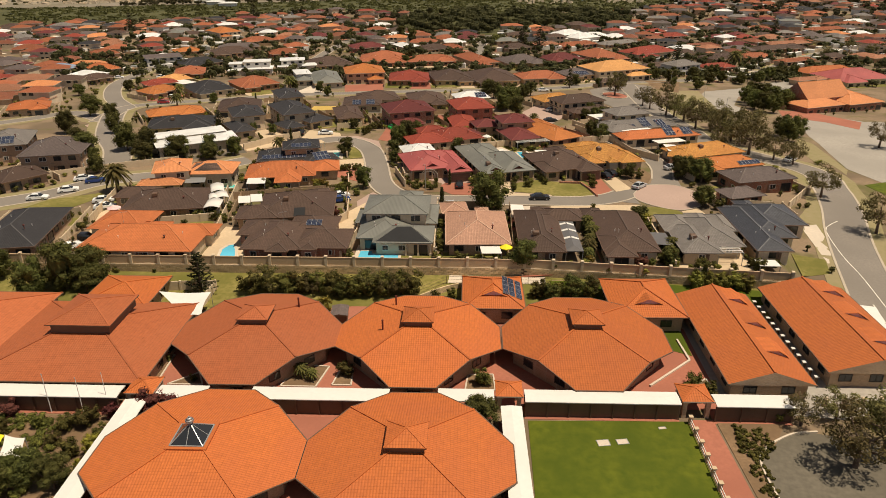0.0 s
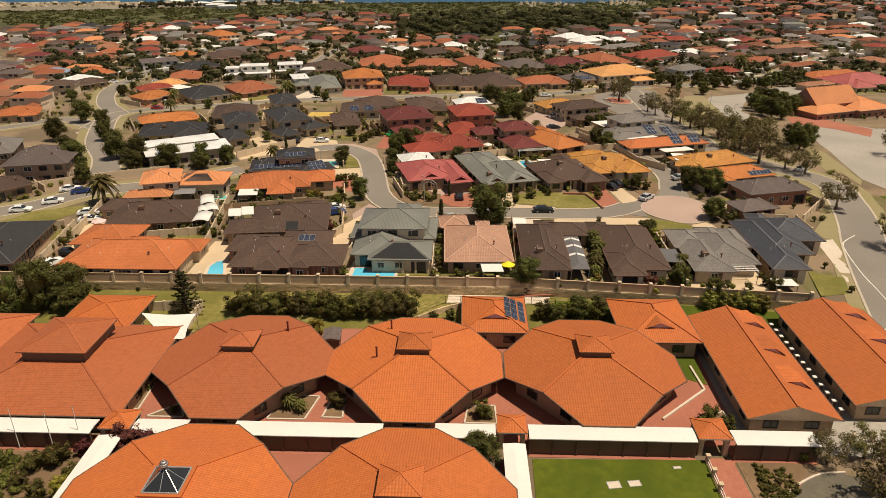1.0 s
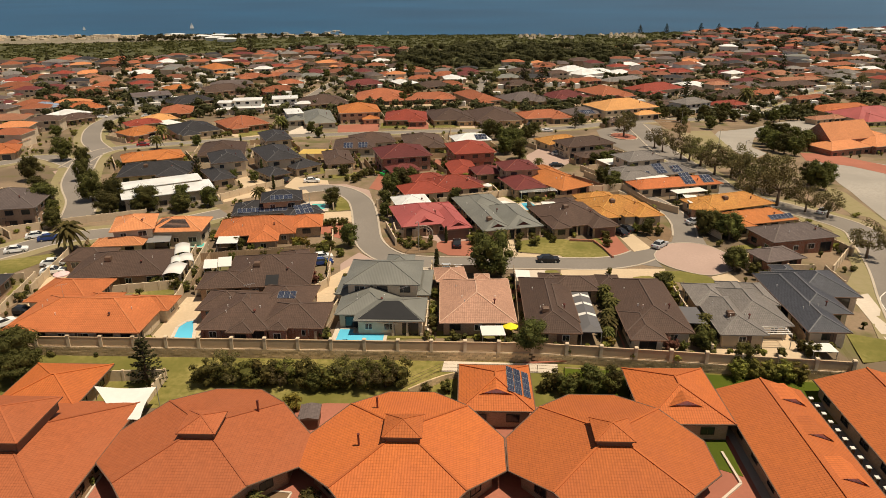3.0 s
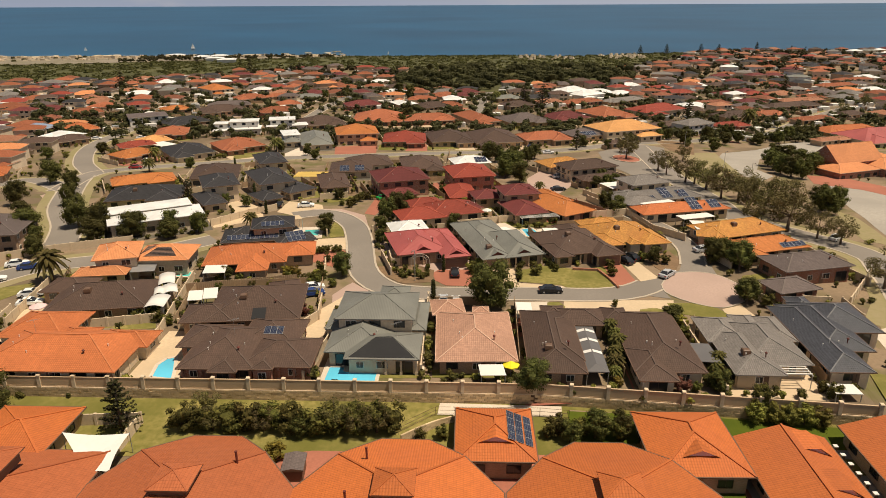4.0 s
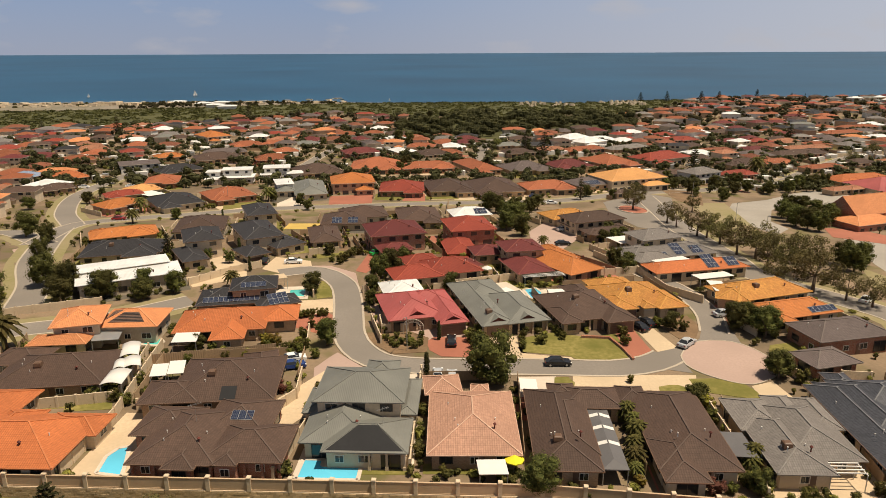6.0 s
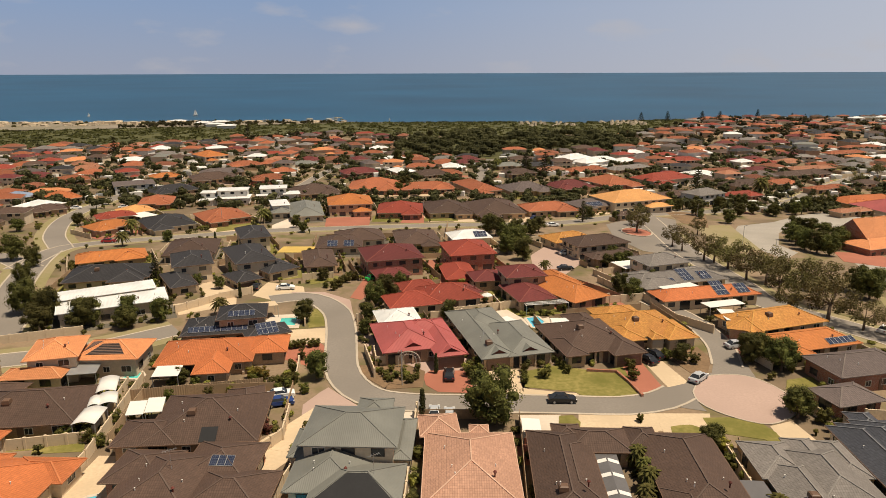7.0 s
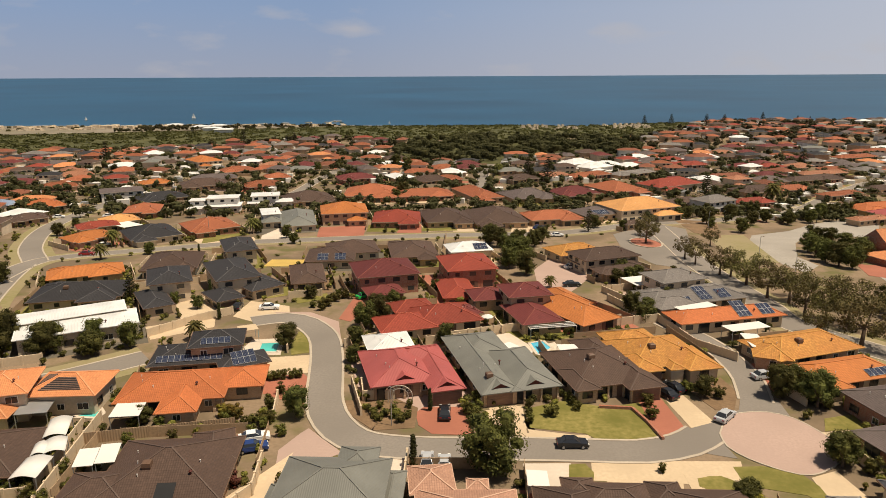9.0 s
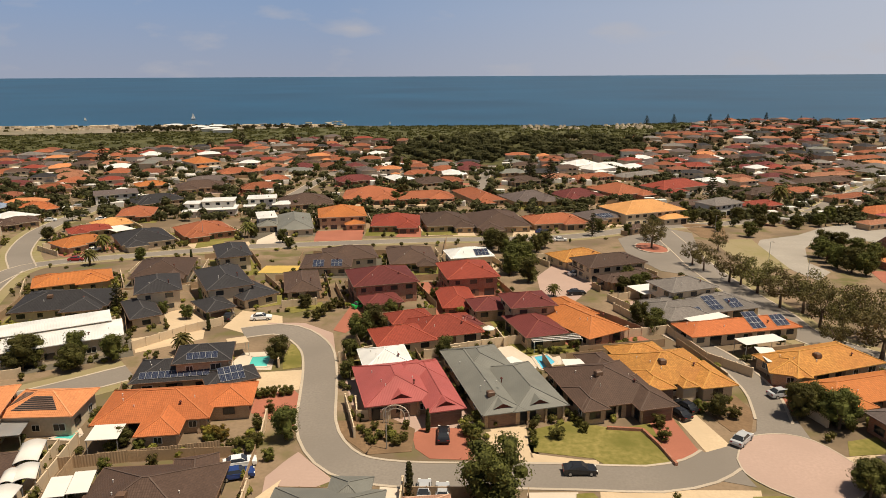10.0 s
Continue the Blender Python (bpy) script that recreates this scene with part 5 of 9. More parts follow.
house(0.3, 194.4, 29, "maroon", [(0.0, 0.0, 5.6, 6.6, 0, 2.6, "hip"), (9.7, 7.4, 8.2, 8.6, -15, 2.6, "hip")], wall="tan_brick")
house(13.5, 201.5, 14, "maroon", [(0.0, 0.0, 10.2, 10.2, 0, 5.2, "hip"), (-1.2, -8.6, 9.3, 13.1, 5, 2.8, "hip")], wall="tan_brick")
house(23.5, 196.3, 33, "orange_tile", [(0.0, 0.0, 10.5, 19.0, 0, 2.6, "hip"), (2.9, 7.2, 8.5, 12.8, -7, 2.6, "hip")], wall="tan_brick")
house(-20.7, 221.9, 18, "maroon", [(0.0, 0.0, 15.8, 15.1, 0, 5.2, "hip"), (-2.2, -10.8, 9.2, 7.9, 5, 2.8, "hip")], wall="red_brick")
house(0.3, 229.3, 14, "red_tile", [(0.0, 0.0, 13.2, 15.5, 0, 5.2, "hip"), (-6.0, -13.9, 8.4, 15.1, -3, 2.8, "hip")], wall="red_brick")
house(0.6, 255.3, 15, "white_metal", [(0.0, 0.0, 13.0, 10.1, 0, 4.0, "hip")], wall="cream", metal=True, solar=[(0, "S", 3, 0.6, 4, 2)])
house(55.1, 193.9, 15, "terracotta", [(0.0, 0.0, 24.6, 7.7, 0, 2.6, "hip")], wall="cream", solar=[(0, "S", 3, 0.6, 3, 3), (0, "S", 8.5, 0.8, 3, 2)])
house(51.5, 207.0, 19, "grey_tile", [(0.0, 0.0, 25.8, 10.2, 0, 2.6, "hip")], wall="cream", solar=[(0, "S", -4, 0.8, 4, 1), (0, "S", 2, 0.7, 3, 3), (0, "S", 7, 0.7, 3, 2)])
house(63.6, 177.7, 21, "ochre_tile", [(0.0, 0.0, 19.7, 10.5, 0, 2.6, "hip"), (-7.7, -1.1, 6.7, 7.5, -38, 2.6, "hip")], wall="tan_brick", dormers=1)
house(64.9, 166.0, 18, "orange_tile", [(0.0, 0.0, 19.0, 8.8, 0, 2.6, "hip"), (-6.0, -2.0, 6.5, 8.0, 0, 2.55, "hip")], wall="cream", solar=[(0, "S", 5.5, 0.5, 6, 1)])
house(69.0, 154.2, 15, "brown_grey", [(0.0, 0.0, 15.7, 9.4, 0, 3.4, "hip"), (-10.2, -8.5, 9.1, 6.8, 2, 2.6, "hip")], wall="red_brick")
house(50.8, 216.9, 22, "grey_tile", [(0.0, 0.0, 13.0, 9.8, 0, 5.0, "hip"), (-7.5, -4.3, 9.9, 7.2, 1, 2.6, "hip")], wall="cream")
house(32.7, 258.9, 25, "ochre_tile", [(0.0, 0.0, 15.4, 11.0, 0, 2.8, "hip")], wall="cream")
house(38.9, 244.4, 22, "brown", [(0.0, 0.0, 17.9, 11.1, 0, 4.6, "hip")], wall="cream")
house(41.6, 233.8, 20, "brown", [(0.0, 0.0, 15.0, 6.5, 0, 2.6, "hip")], wall="brown_brick")

# the houses on the far side of the crescent
house(-101.6, 226.9, 30, "orange_tile", [(0.0, 0.0, 18.5, 10.1, 0, 2.6, "hip")], wall="tan_brick")
house(-91.3, 206.5, 17, "charcoal", [(0.0, 0.0, 20.3, 13.6, 0, 2.6, "hip")], wall="cream", dormers=1)
house(-77.4, 181.1, 29, "white_metal", [(0.0, 0.0, 22.0, 9.9, 0, 3.8, "shed"), (-1.4, 6.4, 20.9, 7.0, 2, 4.4, "shed")], wall="cream", metal=True)
house(-82.8, 238.9, 14, "brown", [(0.0, 0.0, 14.9, 18.3, 0, 2.8, "hip")], wall="cream")
house(-72.3, 212.5, 25, "charcoal", [(0.0, 0.0, 10.2, 14.6, 0, 5.2, "hip"), (-3.8, -9.9, 6.6, 14.2, 9, 2.8, "hip")], wall="cream")
house(-59.2, 219.3, 30, "charcoal", [(0.0, 0.0, 10.9, 19.4, 0, 5.2, "hip"), (4.5, -5.5, 9.3, 14.8, 15, 2.8, "hip"), (-4.5, -12.7, 7.0, 9.9, 11, 2.8, "hip")], wall="cream", garage=(2, "S"))
house(-41.5, 226.1, 16, "brown", [(0.0, 0.0, 8.8, 17.9, 0, 2.6, "hip")], wall="cream")
house(-39.7, 248.7, 7, "brown", [(0.0, 0.0, 14.2, 14.7, 0, 2.8, "hip"), (5.8, 8.2, 15.4, 14.4, 9, 2.8, "hip")], wall="cream", solar=[(0, "S", -2, 0.6, 3, 2), (0, "S", 3, 0.6, 3, 2)])
house(-16.4, 257.2, 11, "brown", [(0.0, 0.0, 14.0, 18.2, 0, 2.8, "hip")], wall="tan_brick")
house(-68.6, 252.6, 25, "charcoal", [(0.0, 0.0, 9.5, 16.7, 0, 5.0, "hip")], wall="cream")
house(-108.8, 166.5, 13, "brown_grey", [(0.0, 0.0, 15.2, 15.3, 0, 5.2, "hip"), (2.9, -2.4, 7.2, 8.3, 9, 2.8, "hip")], wall="brown_brick")
house(-127.7, 175.7, 21, "grey_tile", [(0.0, 0.0, 11.7, 16.0, 0, 5.0, "hip")], wall="brown_brick", solar=[(0, "S", 0, 0.8, 5, 2)])
house(-159.0, 236.3, 26, "terracotta", [(0.0, 0.0, 13.6, 11.6, 0, 2.8, "hip")], wall="tan_brick")

# the rows past the cross street
house(-66.7, 316.5, 16, "grey_metal", [(0.0, 0.0, 13.3, 29.7, 0, 2.8, "hip"), (-10.0, 2.9, 8.2, 17.3, 2, 2.8, "hip")], wall="cream", metal=True)
house(-49.9, 324.8, 13, "orange_tile", [(0.0, 0.0, 18.6, 18.8, 0, 5.2, "hip")], wall="tan_brick")
house(-27.9, 319.6, 5, "red_tile", [(0.0, 0.0, 18.7, 19.4, 0, 2.8, "hip")], wall="red_brick")
house(-8.6, 322.5, 12, "brown", [(0.0, 0.0, 18.7, 22.2, 0, 2.8, "hip")], wall="tan_brick")
house(11.0, 323.1, 11, "brown", [(0.0, 0.0, 20.8, 27.2, 0, 2.8, "hip")], wall="tan_brick")
house(33.3, 324.0, 15, "clay", [(0.0, 0.0, 21.5, 14.6, 0, 2.8, "hip")], wall="tan_brick")
house(51.7, 334.2, 22, "brown_grey", [(0.0, 0.0, 16.2, 14.0, 0, 2.8, "hip")], wall="tan_brick", solar=[(0, "S", 0, 0.6, 7, 2)])
house(71.1, 341.6, 23, "sand_tile", [(0.0, 0.0, 29.4, 20.0, 0, 5.2, "hip")], wall="cream")
house(-96.0, 300.8, 36, "clay", [(0.0, 0.0, 18.2, 18.0, 0, 2.8, "hip")], wall="red_brick")
house(-110.7, 284.5, 37, "charcoal", [(0.0, 0.0, 17.0, 19.4, 0, 2.8, "hip")], wall="cream")
house(-128.5, 276.9, 54, "orange_tile", [(0.0, 0.0, 15.8, 10.8, 0, 2.8, "hip")], wall="tan_brick")
house(-138.0, 299.5, 36, "red_tile", [(0.0, 0.0, 14.6, 9.3, 0, 2.8, "hip")], wall="tan_brick")
house(-139.1, 338.7, 18, "clay", [(0.0, 0.0, 14.7, 16.8, 0, 2.8, "hip")], wall="red_brick")
house(-148.0, 375.9, 41, "charcoal", [(0.0, 0.0, 22.9, 15.6, 0, 2.8, "hip")], wall="tan_brick")
house(-143.7, 419.1, 23, "brown", [(0.0, 0.0, 25.2, 17.2, 0, 2.8, "hip")], wall="tan_brick")
house(-76.3, 374.4, 24, "brown", [(0.0, 0.0, 22.8, 20.4, 0, 2.8, "hip")], wall="tan_brick")
house(-47.8, 392.3, 5, "clay", [(0.0, 0.0, 27.7, 24.7, 0, 2.8, "hip")], wall="red_brick")
house(-21.7, 388.4, 15, "clay", [(0.0, 0.0, 27.8, 15.2, 0, 2.8, "hip")], wall="red_brick")
house(4.2, 391.2, 23, "clay", [(0.0, 0.0, 14.7, 33.9, 0, 2.8, "hip")], wall="tan_brick")
house(28.7, 385.1, 23, "brown_grey", [(0.0, 0.0, 23.6, 20.0, 0, 2.8, "hip")], wall="tan_brick")
house(52.2, 394.4, 21, "maroon", [(0.0, 0.0, 21.9, 17.6, 0, 2.8, "hip")], wall="tan_brick")
house(75.6, 408.9, 27, "clay", [(0.0, 0.0, 21.0, 25.7, 0, 3.2, "hip")], wall="red_brick")
house(108.4, 427.8, 31, "red_tile", [(0.0, 0.0, 32.8, 18.0, 0, 4.0, "hip")], wall="cream")
house(151.9, 421.7, 21, "brown", [(0.0, 0.0, 25.2, 13.6, 0, 2.8, "hip")], wall="tan_brick")
house(135.9, 386.2, 23, "red_tile", [(0.0, 0.0, 20.3, 9.9, 0, 2.8, "hip")], wall="red_brick")
house(171.9, 425.2, 21, "clay", [(0.0, 0.0, 21.0, 11.3, 0, 2.8, "hip")], wall="tan_brick")
house(200.6, 461.7, 23, "brown", [(0.0, 0.0, 38.8, 11.3, 0, 2.8, "hip")], wall="tan_brick")

# roads, paving and lawns
road([(-45.9, 193.0), (-39.5, 195.5), (-34.0, 192.7), (-28.7, 185.1), (-25.9, 175.4), (-24.0, 165.3), (-22.2, 155.7), (-19.5, 149.2), (-15.6, 144.6), (-10.8, 142.8), (-3.9, 142.3), (6.7, 142.6), (17.2, 142.6), (26.1, 142.5), (32.6, 144.6), (36.4, 147.6)], 5.6)
road([(48.2, 158.6), (49.4, 163.5), (50.3, 169.8), (49.3, 181.0), (46.2, 189.1), (43.0, 195.7)], 4.8)
road([(-73.5, 281.9), (-44.2, 288.6), (-9.5, 295.8), (34.9, 302.3), (75.4, 326.8), (110.1, 344.2), (150.8, 372.7), (184.9, 410.9), (247.8, 478.9)], 7.0)
road([(-73.5, 281.9), (-103.4, 267.3), (-124.1, 256.1), (-129.8, 246.2), (-125.7, 220.3)], 6.5)
road([(-129.6, 248.4), (-146.3, 272.2), (-162.5, 308.2), (-169.7, 347.5), (-175.6, 405.0), (-176.3, 454.4), (-172.3, 496.3)], 6.5)
road([(-95.2, 373.4), (-90.2, 406.3), (-88.5, 450.9), (-84.1, 497.0)], 6)
road([(5.5, 407.6), (7.6, 456.3), (13.4, 520.6), (19.0, 552.9)], 6)
road([(190.5, 427.9), (210.0, 437.3), (229.8, 447.1)], 6)
road([(65.2, 84.7), (69.5, 99.6), (73.6, 113.9), (77.6, 126.0), (83.7, 140.9), (88.7, 157.2), (89.7, 171.2), (71.1, 194.5), (70.2, 211.2), (69.3, 229.1), (68.8, 252.4), (70.9, 285.3), (72.9, 319.1)], 8.0)
lane_marking([(69.8, 96.9), (71.1, 107.6), (71.5, 115.3), (73.0, 124.6), (74.8, 129.3), (79.1, 133.4)])
lane_marking([(68.1, 97.7), (67.0, 90.9)])
road([(-110.1, 136.7), (-99.4, 144.2), (-91.4, 154.2), (-74.9, 161.1), (-60.1, 173.3)], 6.5)
road([(-94.9, 168.1), (-101.5, 182.9), (-112.4, 200.0), (-124.4, 226.5), (-130.7, 243.5)], 7.0)
road([(-161.4, 213.2), (-151.7, 225.8), (-143.9, 237.2), (-122.4, 221.3)], 6.5)
paving([(-127.5, 214.1), (-124.4, 223.3), (-110.0, 198.6), (-96.3, 171.7), (-99.4, 170.0), (-110.7, 193.9)], "pink_paving")
CIRCLE = [(q.x, q.y) for q in smooth_line([(38.7, 147.8), (41.2, 152.4), (44.1, 154.4), (48.4, 154.8), (51.6, 153.0), (53.6, 149.2), (54.4, 145.6), (53.4, 142.0), (51.2, 139.4), (47.2, 137.2), (44.0, 138.0), (40.4, 140.9), (38.5, 144.2), (38.7, 147.8)], 1.5)][:-1]
paving(CIRCLE, "pink_paving").location.z += 0.06
rim = Mesh()
ribbon(rim, [Vector(q) for q in CIRCLE + CIRCLE[:1]], 0, 0.22, 0.125, 0.10)
tagged(part("kerb", rim, MAT["kerb"], None), "pale flush kerb round a paved turning circle", "kerb", kind="structure")
patch("road", [(33.8, 142.6), (38.8, 141.0), (38.4, 144.2), (38.7, 147.8), (41.2, 152.4), (44.1, 154.4), (48.4, 154.8), (51.4, 153.2), (51.9, 158.8), (46.4, 160.6), (44.4, 155.6), (39.6, 151.6), (34.6, 149.2)], MAT["asphalt"], 0.045, "grey asphalt mouth of a lane beside a turning circle", "road")
paving([(53.1, 148.6), (59.2, 149.6), (61.0, 146.0), (54.3, 144.5)], "sand_paving")
lawn([(56.4, 153.0), (61.6, 154.6), (61.2, 150.0), (54.6, 149.0)])
paving([(49.9, 172.0), (55.6, 174.8), (55.8, 165.5), (52.8, 161.6), (50.9, 166.6)], "red_paving")
paving([(46.8, 136.6), (50.9, 138.4), (52.0, 131.6), (46.6, 130.5)], "sand_paving")
paving([(-42.9, 199.1), (-34.4, 199.3), (-27.1, 193.6), (-23.6, 179.3), (-26.4, 184.6), (-32.3, 193.4), (-39.7, 196.5)], "pink_paving")
paving([(-27.4, 195.2), (-27.1, 200.3), (-26.6, 217.3), (-23.8, 223.6), (-21.6, 204.6), (-24.5, 193.6)], "red_paving")
paving([(-25.8, 141.1), (-23.9, 145.7), (-22.9, 147.5), (-21.0, 145.4), (-16.5, 140.7), (-19.7, 138.1), (-24.8, 135.5)], "pink_paving")
paving([(-7.1, 152.8), (-5.9, 154.9), (1.2, 155.1), (2.0, 146.2), (-4.1, 146.4), (-6.3, 148.9)], "red_paving")
paving([(4.6, 154.9), (9.1, 155.9), (10.5, 146.9), (19.0, 144.4), (19.4, 146.4), (11.4, 148.0), (5.5, 150.1)], "sand_paving")
paving([(3.9, 154.0), (10.0, 155.9), (10.1, 146.5), (4.6, 146.3)], "sand_paving")
paving([(9.3, 147.2), (19.1, 146.8), (19.8, 144.4), (9.1, 144.6)], "sand_paving")
paving([(28.6, 157.5), (33.0, 159.4), (34.3, 147.3), (29.9, 145.3), (29.5, 145.3)], "red_paving")
paving([(33.3, 160.3), (36.5, 162.3), (39.3, 150.5), (35.3, 147.4)], "sand_paving")
paving([(-35.2, 164.9), (-28.6, 167.2), (-27.1, 165.2), (-25.0, 153.9), (-30.5, 157.2), (-33.8, 159.0)], "red_paving")
paving([(-37.0, 173.8), (-29.1, 175.3), (-27.7, 167.3), (-34.7, 164.9)], "sand_paving")
paving([(-51.2, 196.1), (-50.9, 208.0), (-40.6, 204.0), (-38.7, 197.2), (-45.9, 193.0)], "sand_paving")
paving([(-68.1, 205.2), (-63.1, 212.2), (-56.1, 199.4), (-53.0, 189.6), (-63.4, 182.0), (-67.8, 189.2), (-61.3, 192.5)], "sand_paving")
paving([(19.4, 242.7), (26.9, 260.6), (32.3, 257.0), (35.3, 237.0), (24.9, 215.2), (18.7, 219.8)], "pink_paving")
paving([(98.0, 291.3), (106.0, 308.1), (124.9, 320.9), (142.0, 338.8), (164.9, 352.5), (169.5, 338.2), (147.5, 300.0), (147.2, 311.7), (132.6, 319.3), (116.3, 295.4), (105.8, 271.1), (106.4, 258.4), (97.4, 246.6), (95.5, 257.7)], "car_park")
lawn([(92.7, 303.1), (103.1, 308.5), (95.3, 259.1), (91.6, 261.3)], "verge")
paving([(120.5, 257.7), (133.5, 253.7), (142.4, 243.0), (154.5, 243.3), (106.2, 158.4), (101.5, 174.0), (104.2, 190.8), (108.3, 211.6), (115.7, 238.3)], "car_park")
paving([(119.9, 263.0), (131.9, 262.0), (140.6, 241.6), (132.7, 228.0), (126.9, 240.2), (115.1, 247.3)], "red_paving").location.z += 0.03
lawn([(102.3, 207.8), (104.0, 199.4), (101.0, 172.9), (98.5, 168.6), (98.8, 177.7), (95.4, 180.4), (96.0, 190.6)], "verge")
lawn([(98.9, 160.4), (107.4, 164.3), (100.3, 151.4)], "green_lawn")
lawn([(69.7, 132.2), (80.6, 147.9), (84.6, 144.7), (82.9, 139.7), (73.4, 130.8)], "verge")
paving([(70.2, 132.3), (82.9, 144.4), (83.5, 143.0), (70.5, 130.4)], "pale_paving")
paving([(-28.3, 121.2), (-27.4, 131.5), (-24.3, 138.6), (-23.6, 125.2), (-26.2, 120.3)], "sand_paving")
paving([(-10.5, 142.8), (-7.3, 142.9), (-6.3, 113.1), (-7.5, 111.5)], "pale_paving")
paving([(-21.8, 116.3), (-19.2, 116.4), (-7.4, 116.0), (-7.1, 111.5), (-21.8, 110.1)], "pale_paving")
paving([(18.4, 139.8), (39.0, 140.3), (37.4, 134.4), (17.7, 135.0)], "sand_paving")

paving([(69.1, 129.0), (73.4, 130.8), (70.2, 115.2), (65.3, 95.0), (63.5, 94.1), (67.4, 113.4)], "pale_paving")
paving([(-75.3, 110.6), (-81.5, 132.5), (-78.7, 139.3), (-73.3, 116.9), (-72.2, 110.7)], "sand_paving")
paving([(-91.5, 278.5), (-76.4, 278.9), (-73.2, 283.8), (-76.4, 290.8), (-96.6, 286.1)], "sand_paving")
lawn([(11.2, 155.1), (17.1, 157.9), (23.5, 155.6), (29.1, 157.5), (29.5, 145.3), (20.7, 145.0), (18.8, 147.2), (10.6, 148.7)])
lawn([(-34.3, 187.2), (-32.0, 187.3), (-29.6, 176.5), (-32.7, 175.2), (-34.1, 180.2)])
lawn([(-17.3, 321.2), (-4.5, 321.5), (-3.7, 305.6), (-17.1, 304.2)])
lawn([(-38.7, 317.1), (-23.8, 319.9), (-26.3, 302.9), (-37.6, 302.6)])
lawn([(-94.3, 290.3), (-90.5, 299.0), (-82.9, 286.5), (-90.6, 278.5)])
lawn([(37.4, 138.9), (41.6, 139.2), (45.9, 137.4), (46.9, 134.7), (46.9, 131.4), (45.8, 130.6), (44.4, 132.6), (39.6, 133.9), (37.4, 134.7)])
lawn([(67.4, 113.8), (61.8, 115.6), (60.1, 106.7), (65.9, 108.3)])
lawn([(-16.6, 111.2), (-7.1, 111.8), (-7.0, 110.6), (-17.2, 110.3)])
lawn([(-5.1, 113.1), (7.5, 113.5), (7.3, 111.1), (-5.0, 110.8)])
lawn([(-102.0, 132.0), (-97.3, 140.6), (-87.0, 145.6), (-86.4, 141.9), (-94.7, 124.5)])
lawn([(-202.4, 404.7), (-184.6, 423.2), (-176.0, 399.9), (-195.7, 392.9)])
soil([(-17.1, 156.8), (-11.0, 157.9), (-6.8, 154.5), (-6.8, 148.1), (-13.0, 147.1), (-18.0, 152.5), (-19.0, 156.7)])
soil([(37.5, 164.3), (45.5, 167.5), (46.4, 161.7), (43.6, 155.4), (40.6, 155.3)])
soil([(85.2, 338.1), (102.6, 335.9), (92.0, 300.0), (84.9, 308.6)])

# low brick edging in place of a clipped hedge round the front lawn, and clipped balls by the red drive
edge = thing("garden_edging", 22.2, 155.5, 0, 0, "low brick-red edging standing in for a clipped hedge round a lawn", "edging", "lawn edgings")
for a, b in (((0, 0), (5.2, -0.4)), ((5.2, -0.4), (6.6, -4.8)), ((6.6, -4.8), (7.6, -9.8))):
    k = Mesh()
    k.beam((*a, 0.25), (*b, 0.25), 0.4, 0.5)
    part("kerb", k, WALL["red_brick"], edge)

# pools
pool([(-21.2, 113.6), (-18.4, 113.6), (-18.4, 112.2), (-13.2, 112.2), (-13.2, 109.2), (-21.3, 109.2)])
pool([(-47.5, 109.6), (-48.1, 113.4), (-47.4, 115.4), (-46.1, 116.0), (-44.8, 112.4), (-43.8, 109.0)])
paving([(-51.0, 108.2), (-51.0, 125.0), (-46.6, 125.0), (-45.6, 117.5), (-43.2, 113.0), (-43.0, 108.0)], "sand_paving")
pool([(-39.6, 176.2), (-40.3, 180.8), (-36.4, 181.5), (-35.7, 176.3)], "green")
pool([(13.2, 182.5), (16.1, 183.7), (17.5, 180.0), (15.0, 176.7), (14.3, 176.7)])
pool([(-60.9, 149.7), (-58.0, 152.8), (-56.6, 151.1), (-56.9, 149.5)], "green")

# garden fences
fence([(-54.9, 141.8), (-34.1, 147.2)], "timber")
fence([(-90.6, 229.9), (-70.2, 192.3)], "timber")
fence([(-64.6, 183.4), (-57.7, 192.6), (-51.8, 197.8)], "limestone")
fence([(-51.7, 108.9), (-51.9, 123.4), (-55.7, 148.6)], "limestone")
fence([(-54.5, 128.5), (-65.1, 125.7)], "limestone")
fence([(-49.7, 126.1), (-29.8, 129.2)], "limestone")
fence([(-24.0, 109.0), (-23.2, 116.0), (-22.6, 121.0)], "limestone")
fence([(-28.3, 126.0), (-26.2, 130.2), (-27.1, 137.8)], "limestone")
fence([(-6.7, 111.5), (-7.1, 139.1)], "limestone")
fence([(8.3, 113.5), (8.9, 137.1)], "timber")
fence([(23.7, 111.6), (24.1, 126.6)], "timber")
fence([(38.8, 111.0), (38.6, 123.1), (39.5, 130.1)], "timber")
fence([(52.6, 110.2), (54.7, 131.5)], "timber")
fence([(4.1, 166.2), (-3.2, 183.9)], "timber")
fence([(17.8, 163.6), (14.9, 180.5)], "timber")
fence([(-4.2, 183.1), (9.0, 188.5), (33.6, 194.8)], "limestone")
fence([(-23.1, 179.3), (-14.2, 185.0), (-4.6, 191.1)], "limestone")
fence([(41.9, 195.6), (45.3, 181.4), (51.0, 174.7)], "limestone")
fence([(30.8, 192.2), (41.9, 195.6)], "limestone")
fence([(39.6, 225.7), (47.3, 226.0), (50.1, 220.9)], "timber")
fence([(5.3, 386.6), (34.5, 381.1), (71.6, 384.4)], "timber")
fence([(-17.0, 161.5), (-16.0, 156.8), (-11.0, 157.5)], "limestone")
fence([(-42.4, 210.6), (-35.0, 213.2)], "limestone")
fence([(-113.4, 153.6), (-106.4, 155.9), (-93.4, 163.8), (-78.6, 170.4)], "limestone")
